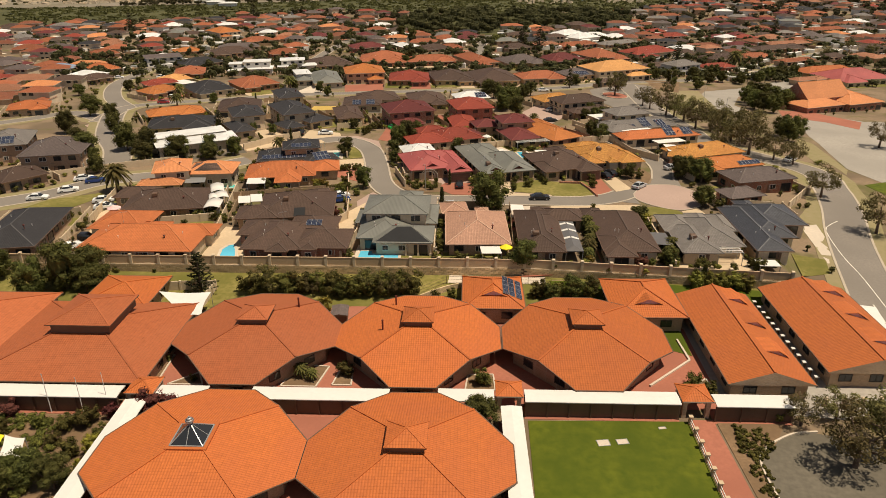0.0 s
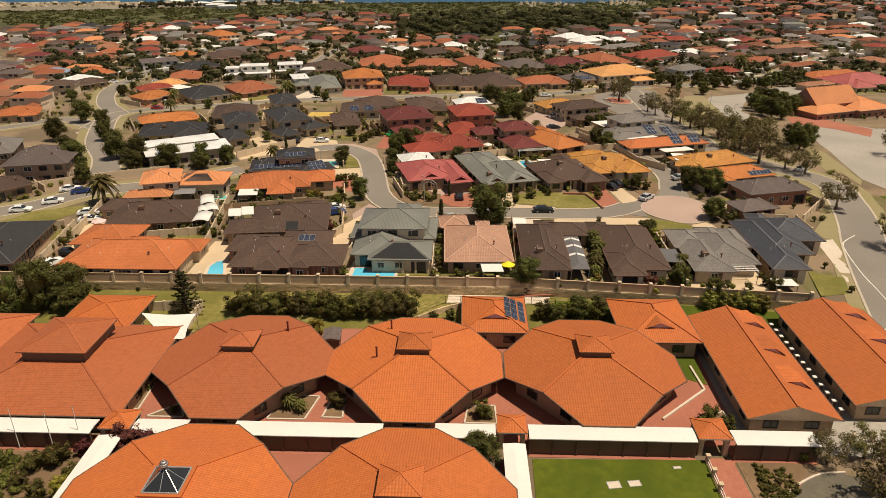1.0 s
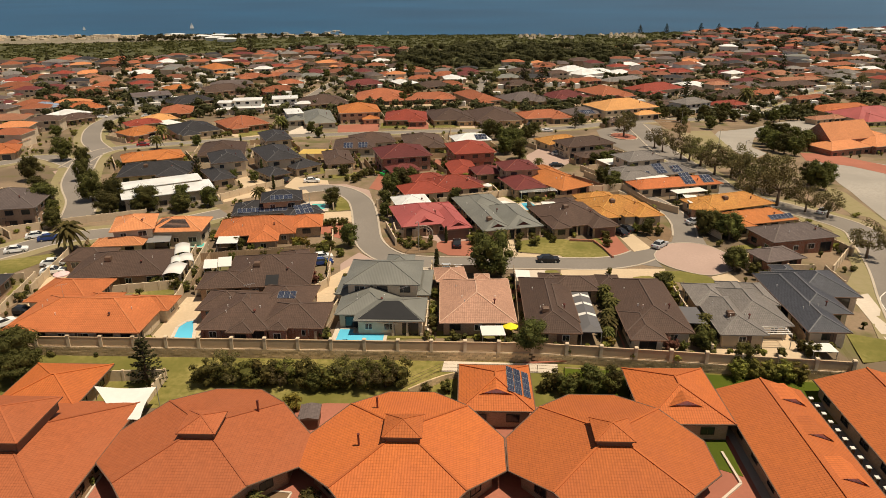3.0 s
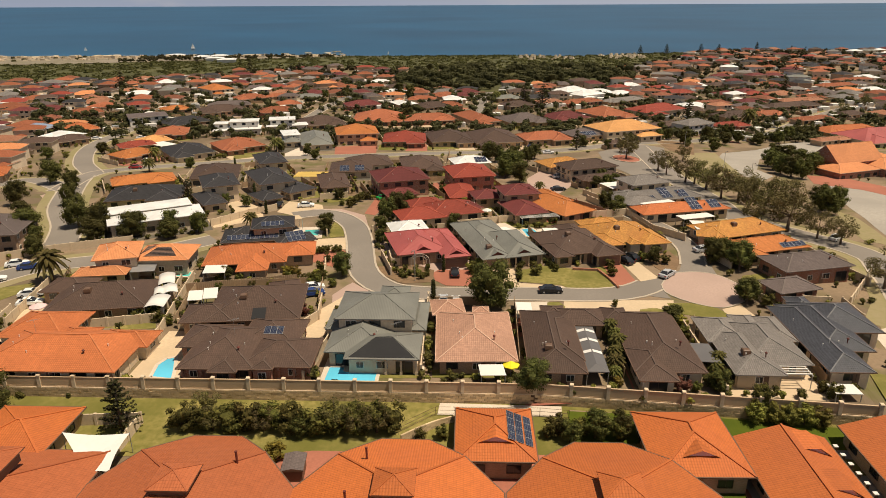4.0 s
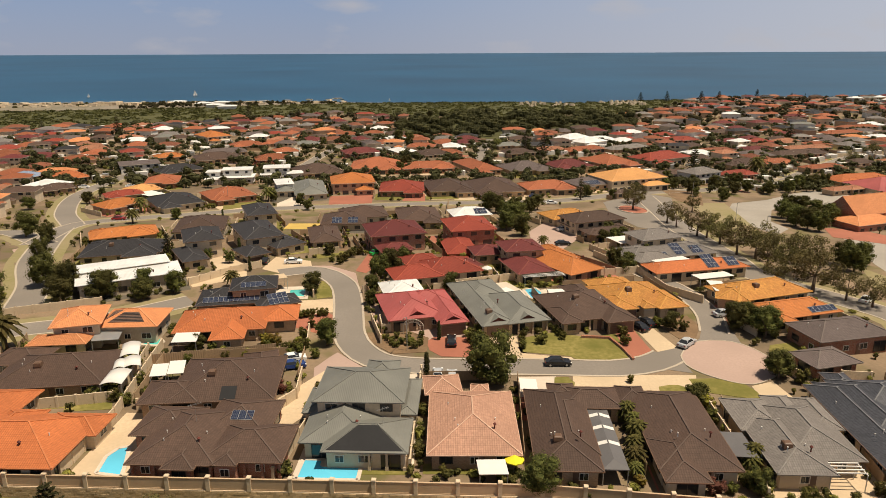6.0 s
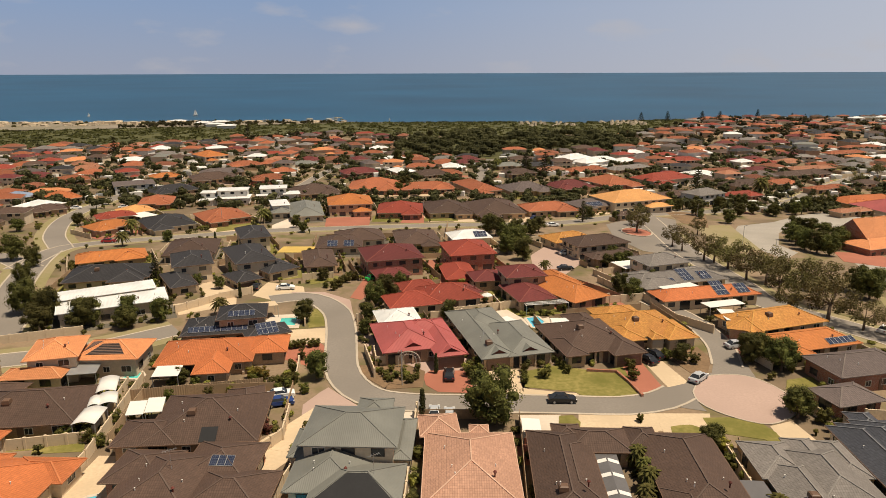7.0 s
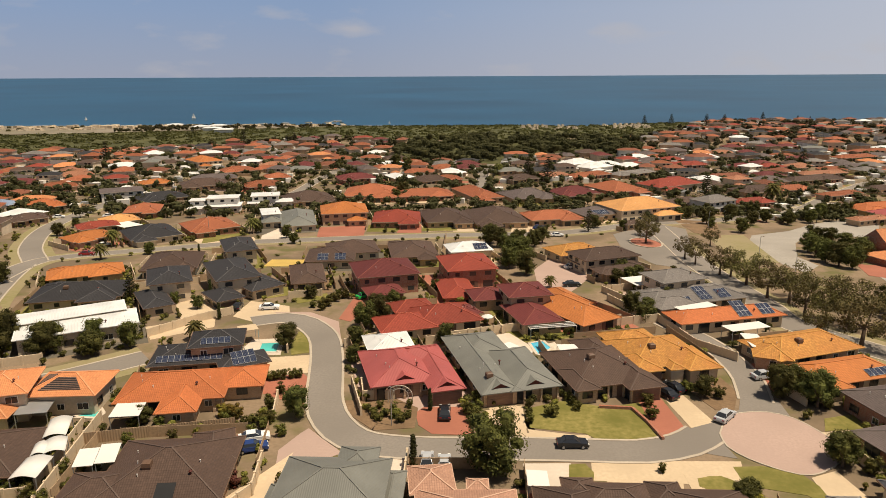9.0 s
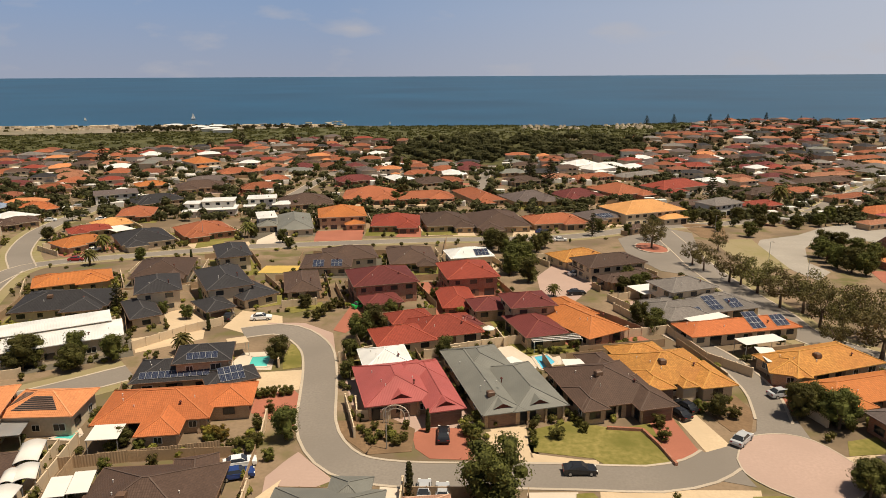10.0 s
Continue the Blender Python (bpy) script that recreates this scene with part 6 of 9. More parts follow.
fence([(71.1, 139.5), (83.4, 155.5)], "limestone")
fence([(-7.3, 248.6), (-7.5, 295.9)], "timber")
fence([(6.5, 301.6), (7.8, 375.5)], "timber")

# cars
car(16.3, 143.5, 2, "black")
car(41.0, 152.4, 48, "silver")
car(-2.4, 152.2, 92, "black")
car(-30.1, 143.7, 20, "white")
car(-29.5, 140.9, 20, "blue")
car(-51.9, 201.5, 95, "black")
car(-44.5, 201.3, 10, "white")
car(53.0, 167.4, 15, "silver")
car(35.8, 162.3, 120, "black")
car(34.0, 160.0, 120, "black")
car(-24.1, 211.6, 40, "green")
car(30.4, 244.4, 15, "white")
car(27.5, 224.3, 10, "black")
car(-4.3, 138.1, 92, "silver")
car(-1.9, 137.5, 92, "silver")
car(26.6, 310.7, 60, "blue")
car(28.8, 309.7, 60, "black")
car(32.3, 294.9, 5, "white")
car(-96.7, 154.9, 25, "white")
car(-93.0, 153.3, 25, "blue")
car(-95.9, 146.1, 25, "white")
car(-100.1, 140.5, 10, "white")
car(-77.5, 112.9, 60, "white")
car(-83.9, 139.2, 15, "white")
car(-81.6, 135.1, 15, "white")
car(-171.7, 330.3, 20, "white")
car(-175.1, 317.4, 15, "white")
car(-119.4, 258.6, 10, "red")
car(-121.6, 272.9, 60, "white")
car(-76.8, 117.5, 0, "black")
car(-152.0, 333.5, 20, "white")
car(88.4, 179.6, 40, "white")
car(195.2, 379.2, 5, "white")

# trees and shrubs of the gardens and streets
tree(4.7, 136.6, "broadleaf", 9.0)
tree(-18.2, 193.8, "broadleaf", 6.5)
tree(-3.4, 181.2, "broadleaf", 4.6)
for px, py, ph in ((-32.5, 147.3, 1.9), (-31.5, 148.4, 1.9), (-30.2, 148.9, 2.0), (-29.1, 149.3, 1.8)):
    tree(px, py, "shrub", ph)
for px, py in ((-37.2, 150.2), (-36.5, 150.2), (-35.7, 150.2), (-35.0, 150.6)):
    tree(px, py, "yellow_shrub", 2.4)
tree(-29.2, 132.0, "red_shrub", 2.2)
tree(-20.7, 190.6, "broadleaf", 6.0)
tree(9.8, 106.8, "broadleaf", 5.4)
tree(-49.0, 148.2, "broadleaf", 3.0)
tree(-25.6, 150.6, "broadleaf", 5.5)
tree(-21.2, 180.6, "broadleaf", 4.0)
tree(-20.2, 172.0, "broadleaf", 3.5)
tree(40.0, 159.6, "broadleaf", 4.0)
tree(52.2, 139.4, "broadleaf", 5.0)
tree(8.0, 281.4, "broadleaf", 7.0)
tree(14.4, 249.3, "broadleaf", 8.0)
tree(16.6, 236.4, "broadleaf", 7.0)
tree(25.7, 281.9, "broadleaf", 6.0)
tree(-37.1, 210.7, "broadleaf", 3.5)
tree(-34.3, 178.9, "broadleaf", 5.0)
tree(-100.2, 260.8, "broadleaf", 4.0)
tree(-65.7, 177.9, "broadleaf", 5.5)
tree(-71.6, 173.9, "broadleaf", 5.0)
tree(-80.4, 173.6, "broadleaf", 6.5)
tree(-68.1, 205.2, "broadleaf", 3.0)
tree(-61.2, 201.2, "broadleaf", 3.5)
tree(-125.2, 201.3, "broadleaf", 7.5)
tree(-134.2, 230.6, "broadleaf", 8.0)
tree(-122.5, 223.4, "broadleaf", 6.0)
tree(-110.8, 201.7, "broadleaf", 6.5)
tree(-98.2, 182.3, "broadleaf", 8.0)
tree(-103.4, 171.0, "broadleaf", 8.0)
tree(-113.6, 184.4, "broadleaf", 6.0)
tree(-89.4, 176.8, "broadleaf", 8.0)
tree(-89.4, 171.3, "broadleaf", 6.0)
tree(-96.5, 161.0, "broadleaf", 5.0)
tree(-163.3, 277.1, "broadleaf", 5.0)
tree(-80.0, 175.3, "broadleaf", 6.5)
tree(-72.6, 177.7, "broadleaf", 6.0)
tree(97.8, 202.7, "broadleaf", 8.0)
tree(104.3, 210.8, "broadleaf", 6.0)
tree(98.4, 209.5, "broadleaf", 7.0)
tree(52.3, 160.0, "broadleaf", 6.0)
tree(-71.9, 100.6, "broadleaf", 9.0)
tree(-77.0, 98.6, "broadleaf", 7.0)
tree(-67.7, 102.5, "broadleaf", 7.0)
tree(114.7, 332.6, "broadleaf", 6.0)
tree(125.1, 341.3, "broadleaf", 6.0)
tree(131.6, 336.7, "broadleaf", 6.0)
tree(103.8, 312.9, "broadleaf", 6.0)
tree(-7.3, 219.0, "broadleaf", 3.0)
tree(42.8, 237.2, "broadleaf", 4.5)
tree(48.0, 209.1, "broadleaf", 4.0)
tree(38.4, 195.5, "broadleaf", 4.0)
tree(48.9, 313.5, "broadleaf", 5.0)
tree(67.6, 252.2, "gum", 8.0)
tree(70.3, 239.7, "gum", 8.0)
tree(73.4, 228.8, "gum", 9.0)
tree(73.6, 216.3, "gum", 9.0)
tree(77.0, 212.3, "gum", 10.0)
tree(75.7, 201.8, "gum", 9.0)
tree(78.8, 198.7, "gum", 10.0)
tree(82.0, 195.9, "gum", 11.0)
tree(78.7, 184.2, "gum", 11.0)
tree(65.1, 299.0, "gum", 8.0)
tree(82.3, 283.2, "gum", 7.0)
tree(82.7, 149.0, "gum", 8.0)
tree(83.9, 127.1, "gum", 9.0)
tree(123.1, 198.8, "gum", 8.0)
tree(87.6, 176.0, "gum", 7.0)
tree(83.9, 179.7, "gum", 7.0)
tree(-47.1, 99.2, "pine", 8.5)
tree(-79.6, 207.0, "pine", 7.0)
tree(44.9, 304.7, "pine", 9.0)
tree(-30.1, 300.7, "pine", 3.0)
tree(-83.9, 146.4, "palm", 8.4)
tree(-79.2, 299.3, "palm", 7.0)
tree(21.7, 222.5, "palm", 4.0)
tree(-54.0, 182.3, "palm", 5.0)
tree(-118.4, 273.0, "palm", 7.0)
tree(-111.7, 252.6, "palm", 6.0)
tree(-6.1, 137.4, "cypress", 5.0)
tree(-4.8, 153.7, "cypress", 4.0)
tree(-81.3, 253.5, "cypress", 5.0)
tree(-61.3, 209.9, "cypress", 5.0)
tree(-53.6, 194.4, "cypress", 4.0)
tree(-38.7, 99.9, "shrub", 4.2)
tree(-35.6, 100.0, "shrub", 4.2)
tree(-32.4, 99.6, "shrub", 4.2)
tree(-29.6, 100.2, "shrub", 4.2)
tree(-26.6, 100.2, "shrub", 4.2)
tree(-23.4, 99.8, "shrub", 4.2)
tree(-20.3, 99.3, "shrub", 4.2)
tree(-17.4, 100.0, "shrub", 4.2)
tree(-14.5, 100.0, "shrub", 4.2)
tree(-11.9, 100.6, "shrub", 4.2)
tree(-9.6, 100.2, "shrub", 4.2)
tree(18.4, 99.8, "shrub", 3.0)
tree(15.5, 99.8, "shrub", 3.0)
tree(20.5, 99.4, "shrub", 3.0)
tree(12.3, 100.2, "shrub", 3.0)
tree(41.1, 104.0, "shrub", 3.4)
tree(-33.9, 163.9, "shrub", 1.8)
tree(-32.7, 164.4, "shrub", 1.8)
tree(-31.3, 164.6, "shrub", 1.8)
tree(-30.0, 165.1, "shrub", 1.8)
tree(-29.0, 165.5, "shrub", 1.8)
tree(-33.0, 204.2, "shrub", 1.8)
tree(-32.0, 208.6, "shrub", 1.8)
tree(-31.0, 213.3, "shrub", 1.8)
tree(-34.7, 203.3, "shrub", 1.8)
tree(-13.7, 151.8, "shrub", 1.5)
tree(-12.6, 150.2, "shrub", 1.5)
tree(-10.2, 151.1, "shrub", 1.5)
tree(-9.2, 149.6, "shrub", 1.5)
tree(-8.2, 151.2, "shrub", 1.5)
tree(-8.1, 154.5, "shrub", 1.5)
tree(-10.5, 153.5, "shrub", 1.5)
tree(-12.8, 154.3, "shrub", 1.5)
tree(14.3, 152.7, "shrub", 2.2)
tree(17.5, 158.0, "shrub", 1.6)
tree(18.1, 156.2, "shrub", 1.6)
tree(18.7, 154.5, "shrub", 1.6)
tree(10.8, 150.2, "shrub", 1.6)
tree(10.7, 152.6, "shrub", 1.6)
tree(10.8, 155.1, "shrub", 1.6)
tree(29.9, 152.5, "shrub", 2.2)
tree(30.1, 156.6, "shrub", 2.2)
tree(38.0, 161.4, "shrub", 2.2)
tree(42.7, 159.7, "shrub", 2.2)
tree(-30.2, 159.1, "shrub", 2.0)
tree(-30.8, 153.7, "shrub", 2.0)
tree(-30.9, 145.1, "shrub", 2.0)
tree(-30.0, 147.3, "shrub", 2.0)
tree(-29.3, 148.9, "shrub", 2.0)
tree(-26.6, 145.2, "shrub", 2.0)
tree(-35.2, 150.2, "shrub", 2.0)
tree(-36.2, 149.4, "shrub", 2.0)
tree(1.4, 153.1, "shrub", 2.5)
tree(2.0, 149.9, "shrub", 2.5)
tree(2.6, 152.3, "shrub", 2.5)
tree(3.1, 157.5, "shrub", 2.5)
tree(-57.6, 129.5, "shrub", 2.2)
tree(-54.7, 128.5, "shrub", 2.2)
tree(-52.3, 127.5, "shrub", 2.2)
tree(-58.6, 128.4, "shrub", 2.2)
tree(-55.7, 130.7, "shrub", 2.2)
tree(-53.1, 134.2, "shrub", 2.2)
tree(-5.9, 120.0, "shrub", 2.0)
tree(-6.1, 125.7, "shrub", 2.0)
tree(-5.8, 114.7, "shrub", 2.0)
tree(-3.0, 162.5, "shrub", 1.8)
tree(4.4, 166.2, "shrub", 1.8)
tree(13.1, 166.4, "shrub", 1.8)
tree(14.7, 163.0, "shrub", 1.8)
tree(21.8, 166.6, "shrub", 1.8)
tree(-45.4, 146.8, "shrub", 2.2)
tree(-41.8, 142.6, "shrub", 2.2)
tree(-49.5, 146.6, "shrub", 2.2)
tree(-48.1, 141.6, "shrub", 2.2)
tree(-50.0, 164.4, "shrub", 2.2)
tree(-50.1, 160.4, "shrub", 2.2)
tree(-45.7, 156.7, "shrub", 2.2)
tree(60.5, 133.9, "shrub", 2.0)

# more houses and the church
house(136.9, 273.7, 22, "salmon_tile", [(2.0, 0.0, 22.0, 13.0, 0, 5.0, "steep"), (-4.0, -6.0, 20.0, 12.0, 0, 3.2, "hip"), (14.0, -7.0, 18.0, 14.0, 0, 3.4, "hip"), (20.0, 4.0, 14.0, 14.0, 0, 3.2, "hip")], wall="red_brick")
house(189.3, 346.5, 15, "pink_metal", [(0.0, 0.0, 31.5, 21.5, 0, 3.2, "hip")], wall="cream", metal=True)
house(186.6, 366.7, 16, "terracotta", [(0.0, 0.0, 32.4, 14.7, 0, 3.2, "hip")], wall="tan_brick")
house(-111.0, 348.0, 12, "white_metal", [(0.0, 0.0, 22.0, 11.0, 0, 3.2, "shed"), (3.0, 3.0, 14.0, 10.0, 0, 6.2, "shed"), (-7.5, 1.0, 7.0, 8.0, 0, 5.6, "shed"), (-8.0, -5.0, 6.5, 5.0, 0, 3.0, "shed")], wall="white", metal=True)
house(-93.5, 364.0, 14, "white_metal", [(0.0, 0.0, 13.0, 11.0, 0, 5.8, "shed"), (8.5, -4.0, 8.0, 10.0, 0, 3.4, "shed"), (-4.0, -6.5, 8.0, 6.0, 0, 3.2, "shed")], wall="white", metal=True)
house(-171.9, 384.4, 30, "brown_grey", [(0.0, 0.0, 19.8, 15.9, 0, 5.0, "shed")], wall="white", metal=True)
house(68.9, 498.3, 39, "white_metal", [(0.0, 0.0, 21.8, 14.8, 0, 5.0, "hip")], wall="white", metal=True)
house(78.3, 490.1, 38, "white_metal", [(0.0, 0.0, 21.7, 14.7, 0, 4.0, "hip")], wall="white", metal=True)
house(-78.4, 319.5, 21, "white_metal", [(0.0, 0.0, 7.5, 14.0, 0, 5.0, "shed")], wall="white", metal=True)
house(-110.5, 151.0, 50, "brown", [(0.0, 0.0, 10.7, 9.9, 0, 2.8, "hip")], wall="brown_brick")
house(-136.3, 312.2, 40, "sand_tile", [(0.0, 0.0, 13.4, 12.4, 0, 2.8, "hip")], wall="cream")
house(-191.1, 352.4, 47, "terracotta", [(0.0, 0.0, 13.3, 16.2, 0, 2.8, "hip")], wall="tan_brick")
house(-212.9, 353.8, 82, "blue_metal", [(0.0, 0.0, 10.1, 12.2, 0, 2.8, "hip")], wall="cream", metal=True)
house(-239.2, 568.2, 30, "white_metal", [(0.0, 0.0, 15.6, 13.1, 0, 3.0, "hip")], wall="white", metal=True)
house(-178.3, 509.0, 43, "orange_tile", [(0.0, 0.0, 17.8, 23.6, 0, 5.0, "hip")], wall="cream")

# verandahs, awnings and umbrellas
awning(-49.3, 133.5, 2.5, 4.6, 17, 2.95, "canvas", "flat")
awning(-46.9, 134.6, 2.5, 5.0, 17, 2.95, "canvas", "flat")
awning(-58.0, 141.6, 3.0, 5.7, 21, 2.8, "canvas", "barrel")
awning(-55.4, 136.6, 2.8, 4.1, 25, 2.8, "canvas", "barrel")
awning(-55.3, 131.1, 3.4, 5.1, 8, 2.8, "canvas", "barrel")
awning(-65.6, 148.5, 4.6, 6.0, 16, 2.6, "steel", "flat")
awning(-50.6, 147.4, 4.3, 4.4, 11, 2.6, "canvas", "flat")
awning(3.9, 109.0, 3.7, 3.2, 6, 2.4, "canvas", "flat")
awning(19.3, 116.4, 3.3, 14.8, 0, 2.45, "smoky", "hip")
awning(10.2, 131.6, 2.7, 3.6, 0, 2.3, "canvas", "flat")
awning(36.5, 115.2, 3.2, 6.0, 0, 2.4, "smoky", "flat")
awning(47.6, 110.1, 4.6, 2.9, 0, 2.5, "canvas", "slats")
awning(53.6, 107.0, 3.8, 2.7, 2, 1.3, "canvas", "flat")
awning(8.6, 172.4, 6.1, 6.4, 39, 2.5, "canvas", "flat")
awning(56.7, 186.0, 9.2, 3.4, 20, 2.6, "canvas", "flat")
awning(50.5, 198.0, 9.7, 3.0, 26, 2.6, "canvas", "flat")
awning(55.5, 178.6, 3.3, 6.9, -2, 2.6, "canvas", "flat")
awning(44.3, 221.4, 7.5, 7.1, 22, 2.4, "canvas", "flat")
awning(18.0, 186.3, 9.8, 3.2, 12, 2.4, "canvas", "slats")
awning(21.3, 174.1, 7.0, 3.1, 6, 2.6, "canvas", "flat")
awning(-43.1, 181.9, 3.7, 3.3, 29, 2.8, "sand_paving", "flat")
awning(-128.0, 301.4, 7.3, 10.6, 54, 2.6, "canvas", "flat")
awning(-56.9, 135.6, 1.9, 3.3, 21, 2.8, "canvas", "barrel")
umbrella(6.8, 111.4, "yellow_canvas")
umbrella(-17.4, 211.4, "canvas")
umbrella(5.1, 192.0, "canvas")
umbrella(-76.8, 130.1, "pink_canvas", 3.0)

# street trees on the slope by the wide road, and the far pines
tree(66.6, 259.2, "gum", 7.0)
tree(72.3, 237.0, "gum", 8.5)
tree(76.7, 229.3, "gum", 8.0)
tree(81.4, 217.6, "gum", 8.0)
tree(86.9, 209.6, "gum", 8.0)
tree(72.2, 188.8, "gum", 7.0)
tree(249.2, 468.4, "gum", 8.0)
tree(250.5, 443.0, "gum", 8.0)
tree(217.1, 430.8, "gum", 8.0)
tree(113.3, 280.1, "broadleaf", 7.0)
tree(111.5, 271.5, "broadleaf", 7.0)
tree(111.0, 263.7, "broadleaf", 7.5)
tree(112.6, 258.9, "broadleaf", 7.5)
tree(115.1, 255.9, "broadleaf", 7.5)
tree(121.7, 294.7, "broadleaf", 7.0)
tree(124.7, 290.6, "broadleaf", 7.0)
tree(123.2, 277.1, "broadleaf", 7.5)
tree(124.7, 269.4, "broadleaf", 7.5)
tree(95.6, 321.6, "broadleaf", 4.0)
tree(96.9, 370.1, "broadleaf", 5.0)
tree(105.2, 372.3, "broadleaf", 5.0)
tree(105.1, 357.0, "broadleaf", 5.0)
tree(116.1, 367.3, "broadleaf", 5.0)
tree(115.5, 352.4, "broadleaf", 4.0)
tree(151.3, 350.8, "broadleaf", 7.0)
tree(159.3, 355.1, "broadleaf", 7.0)
tree(166.8, 358.1, "broadleaf", 7.0)
tree(143.2, 341.4, "broadleaf", 6.0)
tree(-35.2, 382.9, "broadleaf", 6.0)
tree(-32.6, 398.7, "broadleaf", 7.0)
tree(-97.6, 491.5, "broadleaf", 6.0)
tree(-85.7, 505.3, "broadleaf", 6.0)
tree(-48.7, 505.5, "broadleaf", 9.0)
tree(-40.0, 492.0, "broadleaf", 9.0)
tree(-77.2, 299.4, "broadleaf", 4.0)
tree(-64.0, 289.1, "broadleaf", 5.0)
tree(-58.5, 279.4, "broadleaf", 4.0)
tree(-148.1, 291.9, "broadleaf", 5.0)
tree(-151.7, 308.5, "broadleaf", 4.0)
tree(-137.0, 277.2, "broadleaf", 4.0)
tree(221.5, 956.0, "pine", 13.0)
tree(249.1, 933.5, "pine", 14.0)
tree(278.4, 890.9, "pine", 15.0)
tree(307.0, 913.0, "pine", 13.0)
tree(372.4, 962.4, "pine", 14.0)
tree(447.1, 1030.4, "pine", 12.0)
tree(551.6, 1215.2, "pine", 9.0)
tree(284.5, 647.8, "pine", 13.0)
tree(224.7, 527.5, "pine", 14.0)
tree(34.0, 452.2, "pine", 14.0)
tree(44.8, 446.0, "pine", 15.0)
tree(98.2, 773.0, "pine", 10.0)
tree(118.4, 398.2, "pine", 15.0)
tree(-311.8, 823.0, "pine", 10.0)
tree(-259.1, 535.1, "pine", 16.0)
tree(-326.7, 552.0, "pine", 12.0)
tree(-196.4, 648.1, "pine", 16.0)
tree(-151.6, 647.9, "pine", 13.0)
tree(149.6, 394.8, "palm", 12.0)
tree(18.1, 474.8, "palm", 8.0)
tree(-76.2, 455.4, "palm", 6.0)

# boats and the marina
sailboat(-469, 1216, 1.6)
sailboat(-643, 1194, 1.0)
sailboat(-125, 1116, 0.7)
pavilion_far(-408, 1001)
pavilion_far(-338, 913)
pavilion_far(-310, 876)
pavilion_far(-284, 843)
pavilion_far(-325, 938)

# garden things
tree(-11.8, 165.8, "shrub", 1.8)
tree(-12.8, 162.3, "shrub", 1.8)
tree(-9.8, 164.1, "shrub", 1.8)
tree(-100.6, 505.2, "shrub", 2.0)

for px, py, ph in ((24.0, 124.5, 4.4), (24.4, 122.0, 3.8), (24.2, 119.0, 4.4), (23.2, 116.2, 3.6), (22.8, 113.2, 3.8), (22.2, 110.8, 3.0), (38.3, 114.2, 4.0), (37.4, 112.6, 3.2)):
    tree(px, py, "palm", ph)
for kind, px, py, ph in (("broadleaf", 36.7, 108.3, 3.6), ("red_shrub", 31.4, 107.6, 2.6), ("shrub", 33.2, 107.9, 1.6), ("yellow_shrub", 22.4, 109.2, 1.5), ("shrub", 21.5, 111.8, 2.0), ("hedge", 39.9, 103.1, 3.3), ("hedge", 42.0, 102.9, 3.4), ("hedge", 44.2, 102.7, 3.3), ("hedge", 46.4, 102.5, 3.4), ("hedge", 48.4, 102.3, 3.2), ("shrub", 52.0, 106.6, 2.4), ("shrub", 51.2, 108.4, 2.0), ("broadleaf", 35.2, 129.6, 3.6), ("broadleaf", 36.8, 131.0, 3.4), ("yellow_shrub", 37.0, 128.6, 2.4), ("shrub", 36.6, 125.4, 2.0), ("broadleaf", 57.0, 156.6, 6.4), ("broadleaf", 54.6, 160.6, 5.6), ("yellow_shrub", 53.6, 162.8, 4.2), ("shrub", 27.4, 137.2, 1.5), ("broadleaf", 53.0, 140.6, 4.6), ("shrub", 55.2, 137.6, 2.6)):
    tree(px, py, kind, ph)

for px, py in ((-32.5, 201.0), (-31.8, 204.7), (-30.6, 208.2), (-29.2, 211.4)):
    tree(px, py, "shrub", 2.6)

# street lamps and a porch arch
street_lamp(-10.4, 148.7, -10)
street_lamp(92.6, 268.4, 0)
street_lamp(92.7, 243.8, 0)
street_lamp(133.3, 337.0, 0)
street_lamp(-80.9, 398.0, 0)
street_lamp(93.6, 319.3, 0)
street_lamp(214.2, 518.8, 0)
street_lamp(-18.1, 317.6, 0)
street_lamp(-93.5, 293.5, 0)
porch_arch(-9.8, 156.0, -6)

# front strips along the crescent
paving([(8.9, 138.8), (15.5, 139.1), (14.1, 132.6), (9.0, 131.8)], "pale_paving")
lawn([(15.2, 138.7), (17.4, 139.0), (18.3, 136.9), (17.9, 134.9), (14.6, 134.3)]).location.z += 0.02
paving([(19.8, 136.9), (30.2, 137.2), (29.0, 132.7), (19.5, 132.8)], "sand_paving")
paving([(30.2, 137.2), (37.5, 137.5), (37.3, 133.0), (30.2, 132.7)], "sand_paving").location.z += 0.016
lawn([(31.7, 135.9), (33.4, 136.5), (35.0, 136.6), (36.2, 135.7), (37.0, 134.2), (36.4, 133.0), (33.2, 132.7), (31.4, 134.1)]).location.z += 0.02



paving([(-6.2, 317.9), (1.6, 318.1), (2.9, 303.6), (-5.3, 303.4)], "sand_paving")
paving([(17.4, 315.0), (25.2, 318.7), (25.3, 296.8), (15.4, 296.5)], "sand_paving")
paving([(-57.1, 310.9), (-39.8, 317.1), (-37.4, 295.0), (-53.7, 291.4)], "red_paving")
paving([(-26.8, 317.4), (-18.2, 318.8), (-16.9, 301.0), (-26.0, 300.8)], "red_paving")
paving([(-74.4, 294.0), (-72.0, 310.5), (-65.0, 308.4), (-63.4, 287.1), (-71.6, 282.9)], "pale_paving")
paving([(69.1, 347.7), (90.8, 357.7), (96.8, 332.0), (76.7, 323.5)], "sand_paving")
lawn([(-59.2, 253.8), (-47.5, 254.1), (-46.9, 244.9), (-58.9, 244.6)], "straw")
lawn([(-51.3, 217.5), (-45.5, 221.9), (-42.6, 213.9), (-47.7, 210.4)])
